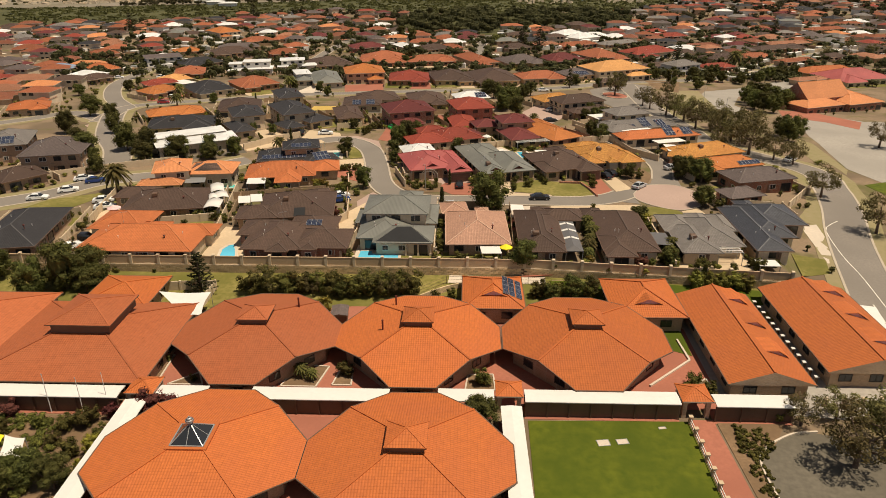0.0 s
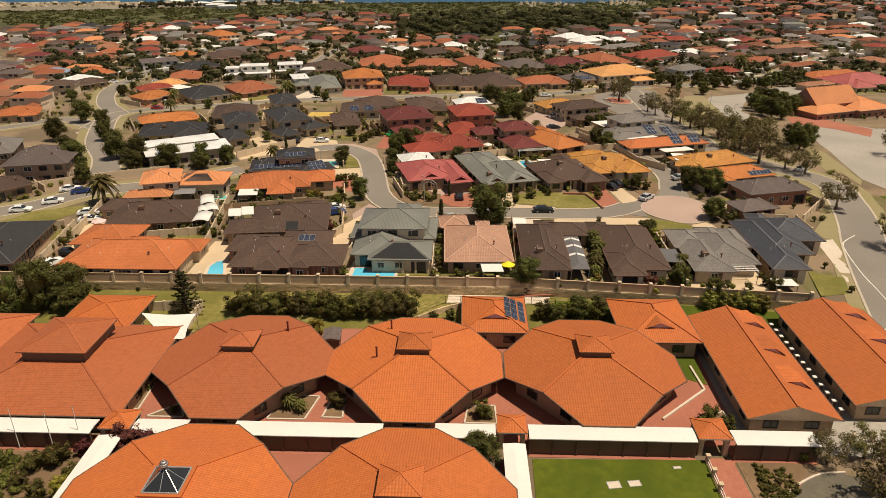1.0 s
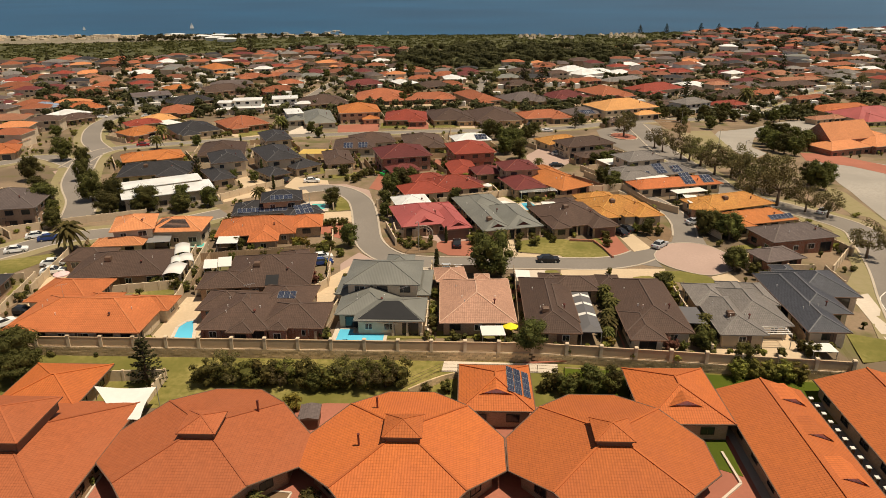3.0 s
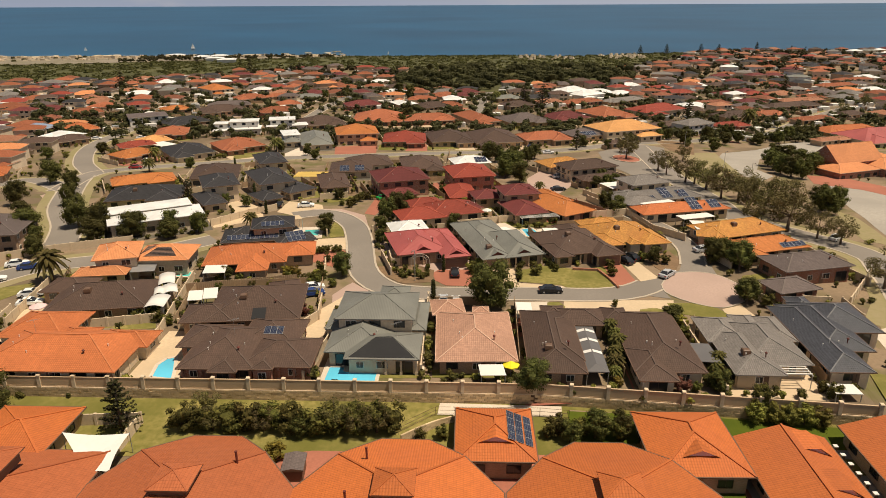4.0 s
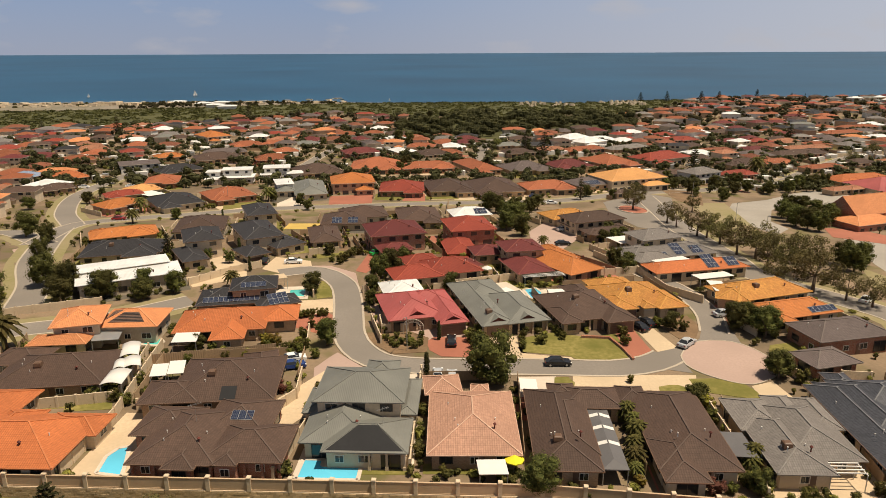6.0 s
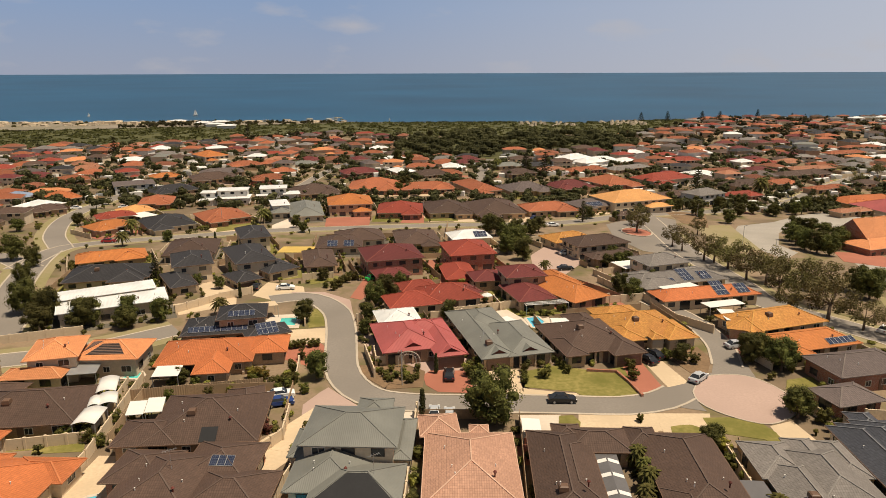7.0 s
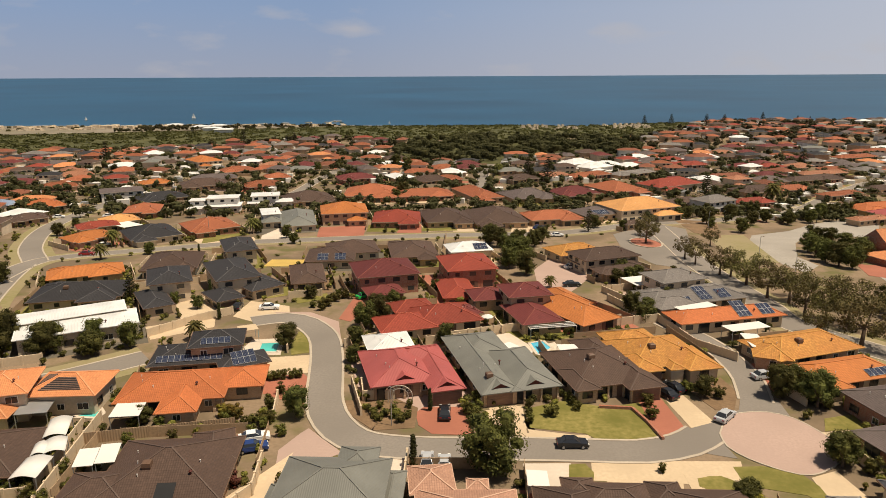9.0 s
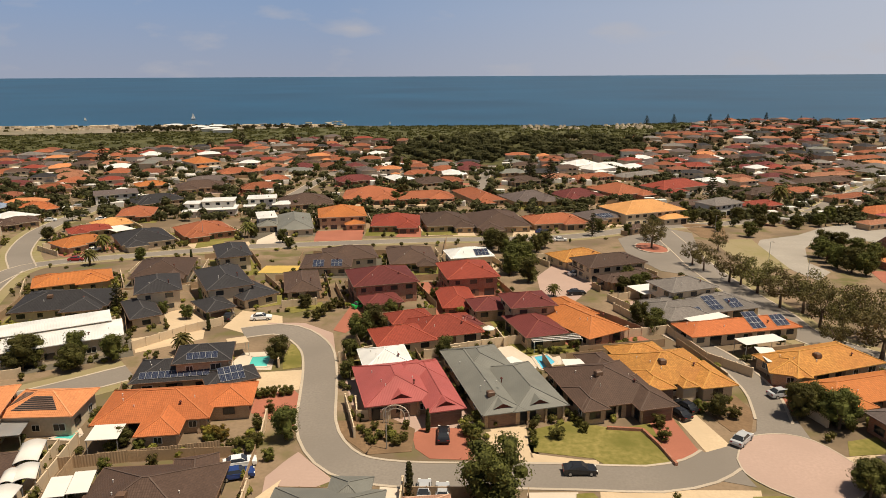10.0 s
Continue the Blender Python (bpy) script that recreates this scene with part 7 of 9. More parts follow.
lawn([(-41.7, 210.6), (-34.2, 215.6), (-32.5, 210.9), (-39.2, 206.2)])
paving([(-30.2, 128.3), (-26.0, 135.9), (-23.5, 140.6), (-24.1, 128.5), (-25.3, 126.9)], "sand_paving").location.z += 0.014
lawn([(-61.8, 127.2), (-54.8, 128.2), (-53.7, 126.0), (-60.8, 125.0)])
paving([(1.2, 184.0), (9.5, 188.0), (13.8, 180.4), (18.4, 183.2), (18.9, 179.3), (12.6, 177.8), (3.3, 177.6)], "pale_paving")
paving([(-43.6, 174.8), (-42.5, 182.7), (-36.2, 183.7), (-34.8, 175.1)], "pale_paving")

# more rows towards the sea
house(-175.9, 316.6, 41, "brown", [(0.0, 0.0, 13.6, 10.9, 0, 2.6, "hip")], wall="brown_brick")
house(-147.2, 443.2, 20, "brown_grey", [(0.0, 0.0, 25.6, 12.4, 0, 2.6, "hip")], wall="tan_brick")
house(-144.2, 476.1, 28, "clay", [(0.0, 0.0, 21.3, 14.5, 0, 2.6, "hip")], wall="tan_brick")
house(-111.0, 418.1, 22, "rust", [(0.0, 0.0, 20.1, 13.7, 0, 2.6, "hip")], wall="red_brick")
house(-111.6, 448.5, 28, "clay", [(0.0, 0.0, 14.1, 12.4, 0, 2.6, "hip")], wall="tan_brick")
house(-173.1, 424.3, 37, "orange_tile", [(0.0, 0.0, 16.4, 11.6, 0, 2.6, "hip")], wall="tan_brick")
house(99.4, 475.9, 33, "grey_tile", [(0.0, 0.0, 31.8, 10.2, 0, 2.6, "hip")], wall="tan_brick")
house(69.6, 458.4, 33, "rust", [(0.0, 0.0, 28.9, 10.9, 0, 2.6, "hip")], wall="red_brick")
house(145.3, 528.1, 21, "red_tile", [(0.0, 0.0, 32.4, 11.9, 0, 2.6, "hip")], wall="red_brick")
house(112.0, 369.5, 31, "grey_tile", [(0.0, 0.0, 18.4, 12.5, 0, 5.2, "hip")], wall="white")
house(94.6, 373.2, 35, "brown", [(0.0, 0.0, 33.8, 9.1, 0, 2.6, "hip")], wall="brown_brick")
house(217.5, 487.4, 21, "dusty", [(0.0, 0.0, 35.0, 9.1, 0, 2.6, "hip")], wall="tan_brick")
house(279.0, 565.9, 19, "rust", [(0.0, 0.0, 34.3, 10.3, 0, 2.6, "hip")], wall="tan_brick")
house(-227.3, 388.8, 38, "russet", [(0.0, 0.0, 10.7, 11.8, 0, 2.6, "hip")], wall="tan_brick")
house(-220.5, 411.7, 38, "rust", [(0.0, 0.0, 18.2, 12.4, 0, 2.6, "hip")], wall="tan_brick")
house(-236.4, 456.1, 38, "dusty", [(0.0, 0.0, 19.2, 13.1, 0, 2.6, "hip")], wall="tan_brick")
house(-207.1, 450.9, 42, "brown", [(0.0, 0.0, 16.9, 11.5, 0, 2.6, "hip")], wall="brown_brick")
house(-12.5, 441.6, 15, "rust", [(0.0, 0.0, 16.6, 11.5, 0, 2.6, "hip")], wall="red_brick")
house(29.3, 444.0, 20, "brown", [(0.0, 0.0, 18.7, 12.7, 0, 2.6, "hip")], wall="tan_brick")
house(155.3, 474.1, 22, "russet", [(0.0, 0.0, 24.9, 9.8, 0, 2.6, "hip")], wall="brown_brick")
house(61.6, 310.5, 35, "brown", [(0.0, 0.0, 8.9, 5.4, 0, 2.6, "hip")], wall="tan_brick")
house(189.4, 409.5, 23, "rust", [(0.0, 0.0, 25.8, 7.6, 0, 2.6, "hip")], wall="tan_brick")
house(-64.9, 445.0, 23, "maroon", [(0.0, 0.0, 21.9, 14.9, 0, 2.6, "hip")], wall="red_brick")
house(-21.7, 438.0, 18, "brown", [(0.0, 0.0, 20.6, 14.0, 0, 2.6, "hip")], wall="tan_brick")
house(165.9, 339.6, 25, "dusty", [(0.0, 0.0, 19.6, 6.3, 0, 2.6, "hip")], wall="tan_brick")

# the courtyard wall beside the hall
fence([(-54.3, 100.1), (-45.1, 100.8), (-45.6, 93.5)], "limestone")

# more garden trees by the cross street
tree(10.0, 275.0, "broadleaf", 7.0)
tree(13.0, 262.6, "broadleaf", 7.0)
tree(17.0, 270.9, "broadleaf", 7.0)
tree(17.6, 255.1, "broadleaf", 7.5)
tree(12.5, 244.5, "broadleaf", 6.5)
tree(22.4, 276.3, "broadleaf", 6.0)
tree(42.9, 228.0, "broadleaf", 4.5)
tree(46.3, 232.0, "broadleaf", 4.0)
tree(39.4, 227.9, "broadleaf", 4.0)
tree(37.7, 201.7, "broadleaf", 5.0)
tree(40.5, 198.2, "broadleaf", 4.5)
tree(-16.6, 204.8, "broadleaf", 4.0)
tree(58.2, 308.2, "broadleaf", 4.0)
patch("road", [(53.0, 299.5), (50.7, 273.6), (55.2, 250.6), (68.5, 240.0), (74.8, 277.1), (84.0, 316.0), (76.7, 323.5), (64.0, 312.0)], MAT["asphalt"], 0.035, "wide grey asphalt crossing of two streets", "road")
ISLAND = [(60.8 + 5.2 * math.cos(a * 0.449), 283.6 + 8.5 * math.sin(a * 0.449)) for a in range(14)]
patch("traffic_island", ISLAND, MAT["red_paving"], 0.12, "red paved roundabout island with a tree", "traffic island")
rim = Mesh()
ribbon(rim, [Vector(q) for q in ISLAND + ISLAND[:2]], 0, 0.5, 0.26, 0.2)
tagged(part("kerb", rim, MAT["kerb"], None), "pale kerb round a roundabout island", "kerb", kind="structure")
tree(60.8, 283.6, "gum", 9.5)
lawn([(87.0, 303.5), (101.0, 308.5), (96.5, 285.0), (90.4, 255.3), (85.0, 254.5), (84.0, 275.0)], "verge")
tree(96.5, 330.0, "broadleaf", 6.5)
tree(112.0, 347.0, "broadleaf", 6.5)
tree(126.0, 358.0, "broadleaf", 7.0)
tree(87.0, 337.0, "broadleaf", 5.5)
tree(92.0, 341.0, "broadleaf", 5.5)


# ---- the retirement village below the boundary wall ----
VG = -2.6
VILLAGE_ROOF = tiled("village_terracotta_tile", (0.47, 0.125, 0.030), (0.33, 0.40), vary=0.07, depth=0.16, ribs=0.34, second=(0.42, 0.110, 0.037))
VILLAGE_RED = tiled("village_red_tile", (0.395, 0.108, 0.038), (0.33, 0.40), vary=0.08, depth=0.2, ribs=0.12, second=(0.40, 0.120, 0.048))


def pavilion(x, y, flues=(), skylight=False, half=(12.2, 13.0), tile=None, label="eight-sided brick pavilion with a terracotta tiled roof and louvred cupola"):
    """A square hipped roof with its corners cut off, over brick walls."""
    root = thing("pavilion", x, y, VG, 0, label, "building", "village pavilions")
    tile = tile or VILLAGE_ROOF
    hx, hy, e, eave, slope = half[0], half[1], 3.1, 2.8, 0.283
    rise = slope * hx

    def rim(k, drop=0.0):
        """Corners round the eaves, with the heights that the roof has there."""
        pts = []
        for sx, sy in ((1, -1), (1, 1), (-1, 1), (-1, -1)):
            first, last = ((sx * e, sy * hy), (sx * hx, sy * e)) if sx * sy < 0 else ((sx * hx, sy * e), (sx * e, sy * hy))
            mid = ((first[0] + last[0]) / 2, (first[1] + last[1]) / 2)
            for px, py in (first, mid, last):
                z = eave + rise * (1 - max(abs(px) / hx, abs(py) / hy) * 1.0)
                pts.append((px * k, py * k, z + rise * 0 - drop))
        return pts

    top = (0, 0, eave + rise)
    ring = rim(1.0)
    roof, caps, trim, body = Mesh(), Mesh(), Mesh(), Mesh()
    # each slope runs from the middle of one cut corner to the middle of the next
    for start, way in ((10, 0), (1, 90), (4, 180), (7, 270)):
        loop = [ring[(start + i) % 12] for i in range(4)]
        c, s = math.cos(radians(way)), math.sin(radians(way))
        uv = []
        for p in (top, *loop):
            u, v = p[0] * c + p[1] * s, -p[0] * s + p[1] * c
            uv.append((u, (v + (hy if way in (0, 180) else hx)) * math.hypot(1, slope)))
        roof.face((top, *loop), uv)
    low = [(p[0], p[1], p[2] - 0.2) for p in ring]
    roof.face(low[::-1], None, 1)
    for i in range(12):
        roof.face((ring[i], low[i], low[(i + 1) % 12], ring[(i + 1) % 12]), None, 2)
    part("roof", roof, [tile, MAT["soffit"], MAT["dark_gutter"]], root)
    trim.ring([(p[0] * 1.004, p[1] * 1.004, p[2] - 0.04) for p in ring], 0.14, 0.12)
    part("gutter", trim, MAT["dark_gutter"], root)
    for i in (1, 4, 7, 10):
        caps.beam((ring[i][0], ring[i][1], ring[i][2] + 0.04), (0, 0, top[2] + 0.04), 0.26, 0.12)
    part("ridge_cap", caps, tile, root)
    wall = rim(0.87, 0.25)
    for i in range(12):
        a, b = wall[i], wall[(i + 1) % 12]
        body.face(((a[0], a[1], -0.6), (b[0], b[1], -0.6), b, a))
    body.face([(p[0], p[1], p[2]) for p in wall])
    part("wall", body, WALL["brown_brick"], root)
    for i in range(12):
        a, b = Vector(wall[i]), Vector(wall[(i + 1) % 12])
        mid, ang = (a + b) / 2, math.degrees(math.atan2(b.y - a.y, b.x - a.x))
        f, pane = WINDOWS[(1.8, 1.2, "dark_frame")]
        win = part("window", f, None, root, m=pose(mid.x, mid.y, 0.9, 0, 0, ang) @ pose(0, -0.02, 0))
        part("pane", pane, None, win)
    if skylight:
        g, bars, base = Mesh(), Mesh(), Mesh()
        s, z = 1.9, top[2] - 0.62
        base.box(0, 0, z - 0.5, 2 * s + 0.9, 2 * s + 0.9, 0.72)
        part("skylight_kerb", base, tile, root)
        c = [(-s, -s, z + 0.24), (s, -s, z + 0.24), (s, s, z + 0.24), (-s, s, z + 0.24)]
        for i in range(4):
            g.face((c[i], c[(i + 1) % 4], (0, 0, z + 1.9)))
            bars.beam(c[i], (0, 0, z + 1.92), 0.09)
            bars.beam(c[i], c[(i + 1) % 4], 0.14)
            m = [(c[i][k] + c[(i + 1) % 4][k]) / 2 for k in range(3)]
            bars.beam(m, (0, 0, z + 1.92), 0.06)
        part("skylight_glass", g, GLASS, root, "dark glass skylight pyramid")
        part("skylight_frame", bars, MAT["steel"], root)
        ball = Mesh()
        for k in range(5):
            r = [0.15, 0.42, 0.5, 0.42, 0.12][k]
            ball.tube((0, 0, z + 1.9 + 0.2 * k), (0, 0, z + 2.1 + 0.2 * k), r, [0.42, 0.5, 0.42, 0.12, 0.05][k], 12)
        part("roof_vent", ball, MAT["steel"], root, "round steel roof vent", smooth=True)
    else:
        louvre, hat, hc = Mesh(), Mesh(), Mesh()
        louvre.box(0, 0, top[2] - 1.2, 4.0, 4.0, 1.55)
        part("cupola_louvre", louvre, MAT["dark_gutter"], root, "dark louvred cupola wall")
        lines = hip_roof(hat, 4.7, 4.7, top[2] + 0.36, 0.42)
        part("cupola_roof", hat, [tile, MAT["dark_gutter"]], root)
        for a, b in lines:
            hc.beam(a, b, 0.2, 0.1)
        part("cupola_ridge", hc, tile, root)
    for px, py in flues:
        z = eave + rise * (1 - max(abs(px) / hx, abs(py) / hy))
        k = Mesh()
        k.tube((px, py, z - 0.2), (px, py, z + 1.5), 0.14, 0.14, 8)
        k.tube((px, py, z + 1.5), (px, py, z + 1.62), 0.18, 0.18, 8)
        part("flue_pipe", k, MAT["vent"], root, "rust red flue pipe")
    return root


pavilion(-31.9, 82.0, [(5.2, 5.0)], tile=VILLAGE_RED)
pavilion(-7.6, 82.0, [(-4.0, 6.6), (-5.2, -1.5)])
pavilion(17.1, 82.0)
pavilion(-31.5, 54.8, [], True, label="eight-sided pavilion with a terracotta roof and glass skylight")
pavilion(-7.1, 54.8)


def hall(x, y, w, d, turn, eave, cupola=None, label="brick village hall with a broad terracotta tiled hip roof", slope=0.283, gable=False, dormers=(), gablet=0, wall="tan_brick", tile=None):
    """A village building with a plain rectangular roof; w, d: the size of its eaves."""
    root = thing("village_building", x, y, VG, turn, label, "building")
    tile = tile or VILLAGE_ROOF
    body, roof, caps, rim = Mesh(), Mesh(), Mesh(), Mesh()
    body.box(0, 0, -0.6, w - 1.4, d - 1.4, eave + 0.5)
    if gable:
        b, a = (w, d) if d > w else (d, w)
        k = [(sx * (w / 2 - 0.7), sy * (d / 2 - 0.7), eave - 0.15) for sx, sy in ((-1, -1), (1, -1), (1, 1), (-1, 1))]
        h = eave - 0.15 + slope * (b / 2 - 0.7)
        r0, r1 = ((0, -d / 2 + 0.7, h), (0, d / 2 - 0.7, h)) if d > w else ((-w / 2 + 0.7, 0, h), (w / 2 - 0.7, 0, h))
        body.face((k[0], k[1], r0))
        body.face((k[2], k[3], r1))
    part("wall", body, WALL[wall], root)
    lines = hip_roof(roof, w, d, eave, slope, gable)
    part("roof", roof, [tile, WALL[wall] if gable else MAT["soffit"]], root)
    for a, b in lines:
        caps.beam((a[0], a[1], a[2] + 0.04), (b[0], b[1], b[2] + 0.04), 0.26, 0.12)
    part("ridge_cap", caps, tile, root)
    for a, b in (((-1, -1), (1, -1)), ((1, -1), (1, 1)), ((1, 1), (-1, 1)), ((-1, 1), (-1, -1))):
        if not gable or abs(a[0] - b[0]) * (d <= w) + abs(a[1] - b[1]) * (d > w):
            rim.beam((a[0] * (w / 2 + 0.06), a[1] * (d / 2 + 0.06), eave - 0.08), (b[0] * (w / 2 + 0.06), b[1] * (d / 2 + 0.06), eave - 0.08), 0.14, 0.14)
    part("gutter", rim, MAT["dark_gutter"], root)
    for side, length, way, px, py in (("S", w, 0, 0, -d / 2 + 0.7), ("E", d, 90, w / 2 - 0.7, 0), ("W", d, -90, -w / 2 + 0.7, 0), ("N", w, 180, 0, d / 2 - 0.7)):
        n = max(1, int(length / 4.5))
        for k in range(n):
            f, pane = WINDOWS[(1.8, 1.2, "dark_frame")]
            win = part("window", f, None, root, m=pose(px, py, 0, 0, 0, way) @ pose((k + 0.5) * (length - 1.4) / n - (length - 1.4) / 2, -0.02, 0.9))
            part("pane", pane, None, win)
    if cupola:
        cx, cy, cw, cd, cz = cupola
        lv, hat, hc = Mesh(), Mesh(), Mesh()
        lv.box(cx, cy, cz - 1.6, cw - 1.0, cd - 1.0, 1.75)
        part("cupola_louvre", lv, MAT["dark_gutter"], root, "dark louvred cupola wall")
        hl = hip_roof(hat, cw, cd, 0, 0.36)
        part("cupola_roof", hat, [tile, MAT["dark_gutter"]], root, m=pose(cx, cy, cz))
        for a, b in hl:
            hc.beam(a, b, 0.22, 0.1)
        part("cupola_ridge", hc, tile, root, m=pose(cx, cy, cz))
    for py in dormers:
        k = Mesh()
        x0, x1 = w * 0.10, w * 0.36
        z0, z1 = eave + slope * (w / 2 - x0), eave + slope * (w / 2 - x1)
        top_z = z0 + 0.12
        mid = (x0 + x1) / 2 + 0.2
        k.face(((x0, py, z0), (mid, py, (z0 + z1) / 2 - 0.25), (x1, py, z1), (mid, py, top_z - 0.15)), None, 1)
        k.face(((x0 - 0.3, py - 0.25, z0 + 0.05), (mid, py - 0.25, top_z), (mid, py + 3.6, top_z), (x0 - 0.3, py + 3.6, z0 + 0.05)), ((0, 0), (0, 1.6), (3.8, 1.6), (3.8, 0)))
        k.face(((mid, py - 0.25, top_z), (x1 + 0.35, py - 0.25, z1 + 0.02), (mid, py + 3.6, top_z)), ((0, 1.6), (0, 0), (3.8, 1.6)))
        k.face(((x1 + 0.35, py - 0.25, z1 + 0.02), (x1 + 0.2, py + 3.6, z1 + 0.04), (mid, py + 3.6, top_z)), ((0, 0), (3.8, 0), (3.8, 1.6)))
        part("dormer", k, [tile, MAT["pink_canvas"]], root)
    if gablet:
        k = Mesh()
        yy, zz = -d / 2 + 2.6, eave + slope * 2.6
        k.face(((-gablet, yy, zz), (gablet, yy, zz), (0, yy, zz + gablet * 0.42)), None, 1)
        z2, back = zz + gablet * 0.42 + 0.12, d / 2 - 1.0
        over = gablet + 0.4
        k.face(((-over, yy - 0.3, zz - 0.05), (0, yy - 0.3, z2), (0, yy + over * 1.9, z2)), ((0, 0), (0, 2), (2, 2)))
        k.face(((0, yy - 0.3, z2), (over, yy - 0.3, zz - 0.05), (0, yy + over * 1.9, z2)), ((0, 2), (0, 0), (2, 2)))
        part("gable_vent", k, [tile, MAT["pink_canvas"]], root, "pale gable vent")
    return root


main_hall = hall(-56.6, 80.2, 25.0, 22.6, 0, 2.8, (0.2, 1.6, 9.6, 9.6, 6.8), tile=VILLAGE_RED)
hall(-58.5, 95.5, 11.5, 11.0, 0, 2.9, label="rear wing of the hall with a terracotta hip roof")
hall(-79.0, 84.5, 20.0, 20.0, 0, 2.8, label="village building with a plain terracotta hip roof", tile=VILLAGE_RED)
solar_block = hall(3.9, 96.2, 10.2, 11.6, 0, 3.1, None, "small terracotta roofed block with rooftop solar panels", 0.40, gablet=1.9)
for i in range(3):
    for j in range(4):
        base = roof_face(10.2, 11.6, 3.1, "E", 0.40)
        p = part("solar_panel", SOLAR, None, solar_block, "dark blue solar panel", m=base @ pose(2.3 - 1.55 * j, 1.0 + (1.12 * i + (0.35 if i == 0 else 0.5)) - 0.4, 0.09, 0, 0, 90))
        part("panel_frame", SOLAR_FRAME, None, p)
hall(28.5, 95.2, 11.6, 13.6, 1, 3.0, None, "small terracotta roofed block with a gable vent", 0.40, gablet=1.9)
hall(40.4, 84.0, 11.6, 26.0, 0, 2.8, None, "long brick unit block with terracotta gable roof and dormers", 0.33, True, (8.5, 1.0, -7.0))
hall(56.3, 87.0, 14.0, 25.6, 0, 2.8, None, "long brick unit block with terracotta gable roof and dormers", 0.30, True, (8.5, 1.0, -7.0))


# covered walkways
def walkway(x0, y0, x1, y1, width=2.7):
    length, turn = math.hypot(x1 - x0, y1 - y0), math.degrees(math.atan2(y1 - y0, x1 - x0))
    root = thing("covered_walkway", (x0 + x1) / 2, (y0 + y1) / 2, VG, turn, "covered walkway with white sheet roof on dark posts", "walkway", "covered walkways")
    deck, path = Mesh(), Mesh()
    n = max(1, round(length / 3.0))
    deck.solid([(sx * length / 2, sy * width / 2, z + (0.12 if sy == 0 else 0.0)) for z in (2.5, 2.62) for sx in (-1, 1) for sy in (-1, 0, 1)],
               ((0, 1, 4, 3), (1, 2, 5, 4), (6, 9, 10, 7), (7, 10, 11, 8), (0, 3, 9, 6), (2, 8, 11, 5), (0, 6, 7, 1), (1, 7, 8, 2), (3, 4, 10, 9), (4, 5, 11, 10)))
    part("canopy", deck, MAT["canvas"], root, "white sheet canopy")
    path.box(0, 0, 0.0, length, width + 0.4, 0.05)
    part("path", path, MAT["red_paving"], root)
    post = Mesh()
    post.box(0, 0, 0, 0.14, 0.14, 2.5)
    post = post.data("post", [MAT["dark_gutter"]])
    beam = Mesh()
    beam.box(0, 0, 2.34, length, 0.1, 0.16)
    beam = beam.data("beam", [MAT["dark_gutter"]])
    for s in (-1, 1):
        part("beam", beam, None, root, m=pose(0, s * (width / 2 - 0.25), 0))
        for i in range(n + 1):
            part("post", post, None, root, m=pose(-length / 2 + 0.1 + (length - 0.2) * i / n, s * (width / 2 - 0.25), 0))
    # dark sheet added in place of the shade under the open canopy
    if width > 2.5 and length > 8:
        screen = Mesh()
        screen.box(0, -width / 2 + 0.45, 0, length, 0.06, 2.2)
        part("screen", screen, MAT["dark_gutter"], root, "dark sheet standing in for the shade under the canopy")


walkway(-75, 67.2, -46.2, 67.2)
walkway(-41.4, 67.5, -34.8, 67.5)
walkway(-28.9, 67.5, -10.6, 67.5)
walkway(-4.2, 67.8, 3.2, 67.8)
walkway(7.2, 67.9, 27.2, 67.9)
walkway(31.6, 67.6, 41.5, 67.6)
walkway(-43.4, 65.6, -43.0, 38.0, 2.9)
walkway(5.3, 65.6, 5.6, 38.0, 2.7)


def kiosk(x, y, size=3.9):
    root = thing("gate_kiosk", x, y, VG, 0, "brick archway kiosk with a small terracotta pyramid roof", "kiosk", "walkway kiosks")
    hat, hc = Mesh(), Mesh()
    lines = hip_roof(hat, size, size, 2.75, 0.45)
    part("roof", hat, [VILLAGE_ROOF, MAT["soffit"]], root)
    for a, b in lines:
        hc.beam(a, b, 0.2, 0.1)
    part("ridge_cap", hc, VILLAGE_ROOF, root)
    k = size / 2 - 0.5
    for sx in (-1, 1):
        for sy in (-1, 1):
            p = Mesh()
            p.box(sx * k, sy * k, 0, 0.55, 0.55, 2.62)
            part("pier", p, WALL["tan_brick"], root)
    arch = Mesh()
    n = 10
    for sy in (-k, k):
        low = [(-(k - 0.28) * math.cos(math.pi * i / n), sy, 1.75 + 0.55 * math.sin(math.pi * i / n)) for i in range(n + 1)]
        for a, b in zip(low, low[1:]):
            arch.face((a, b, (b[0], sy, 2.62), (a[0], sy, 2.62)))
    part("arch", arch, WALL["tan_brick"], root)


kiosk(-43.6, 68.6)
kiosk(5.2, 69.2, 3.6)
kiosk(29.4, 69.0, 4.0)

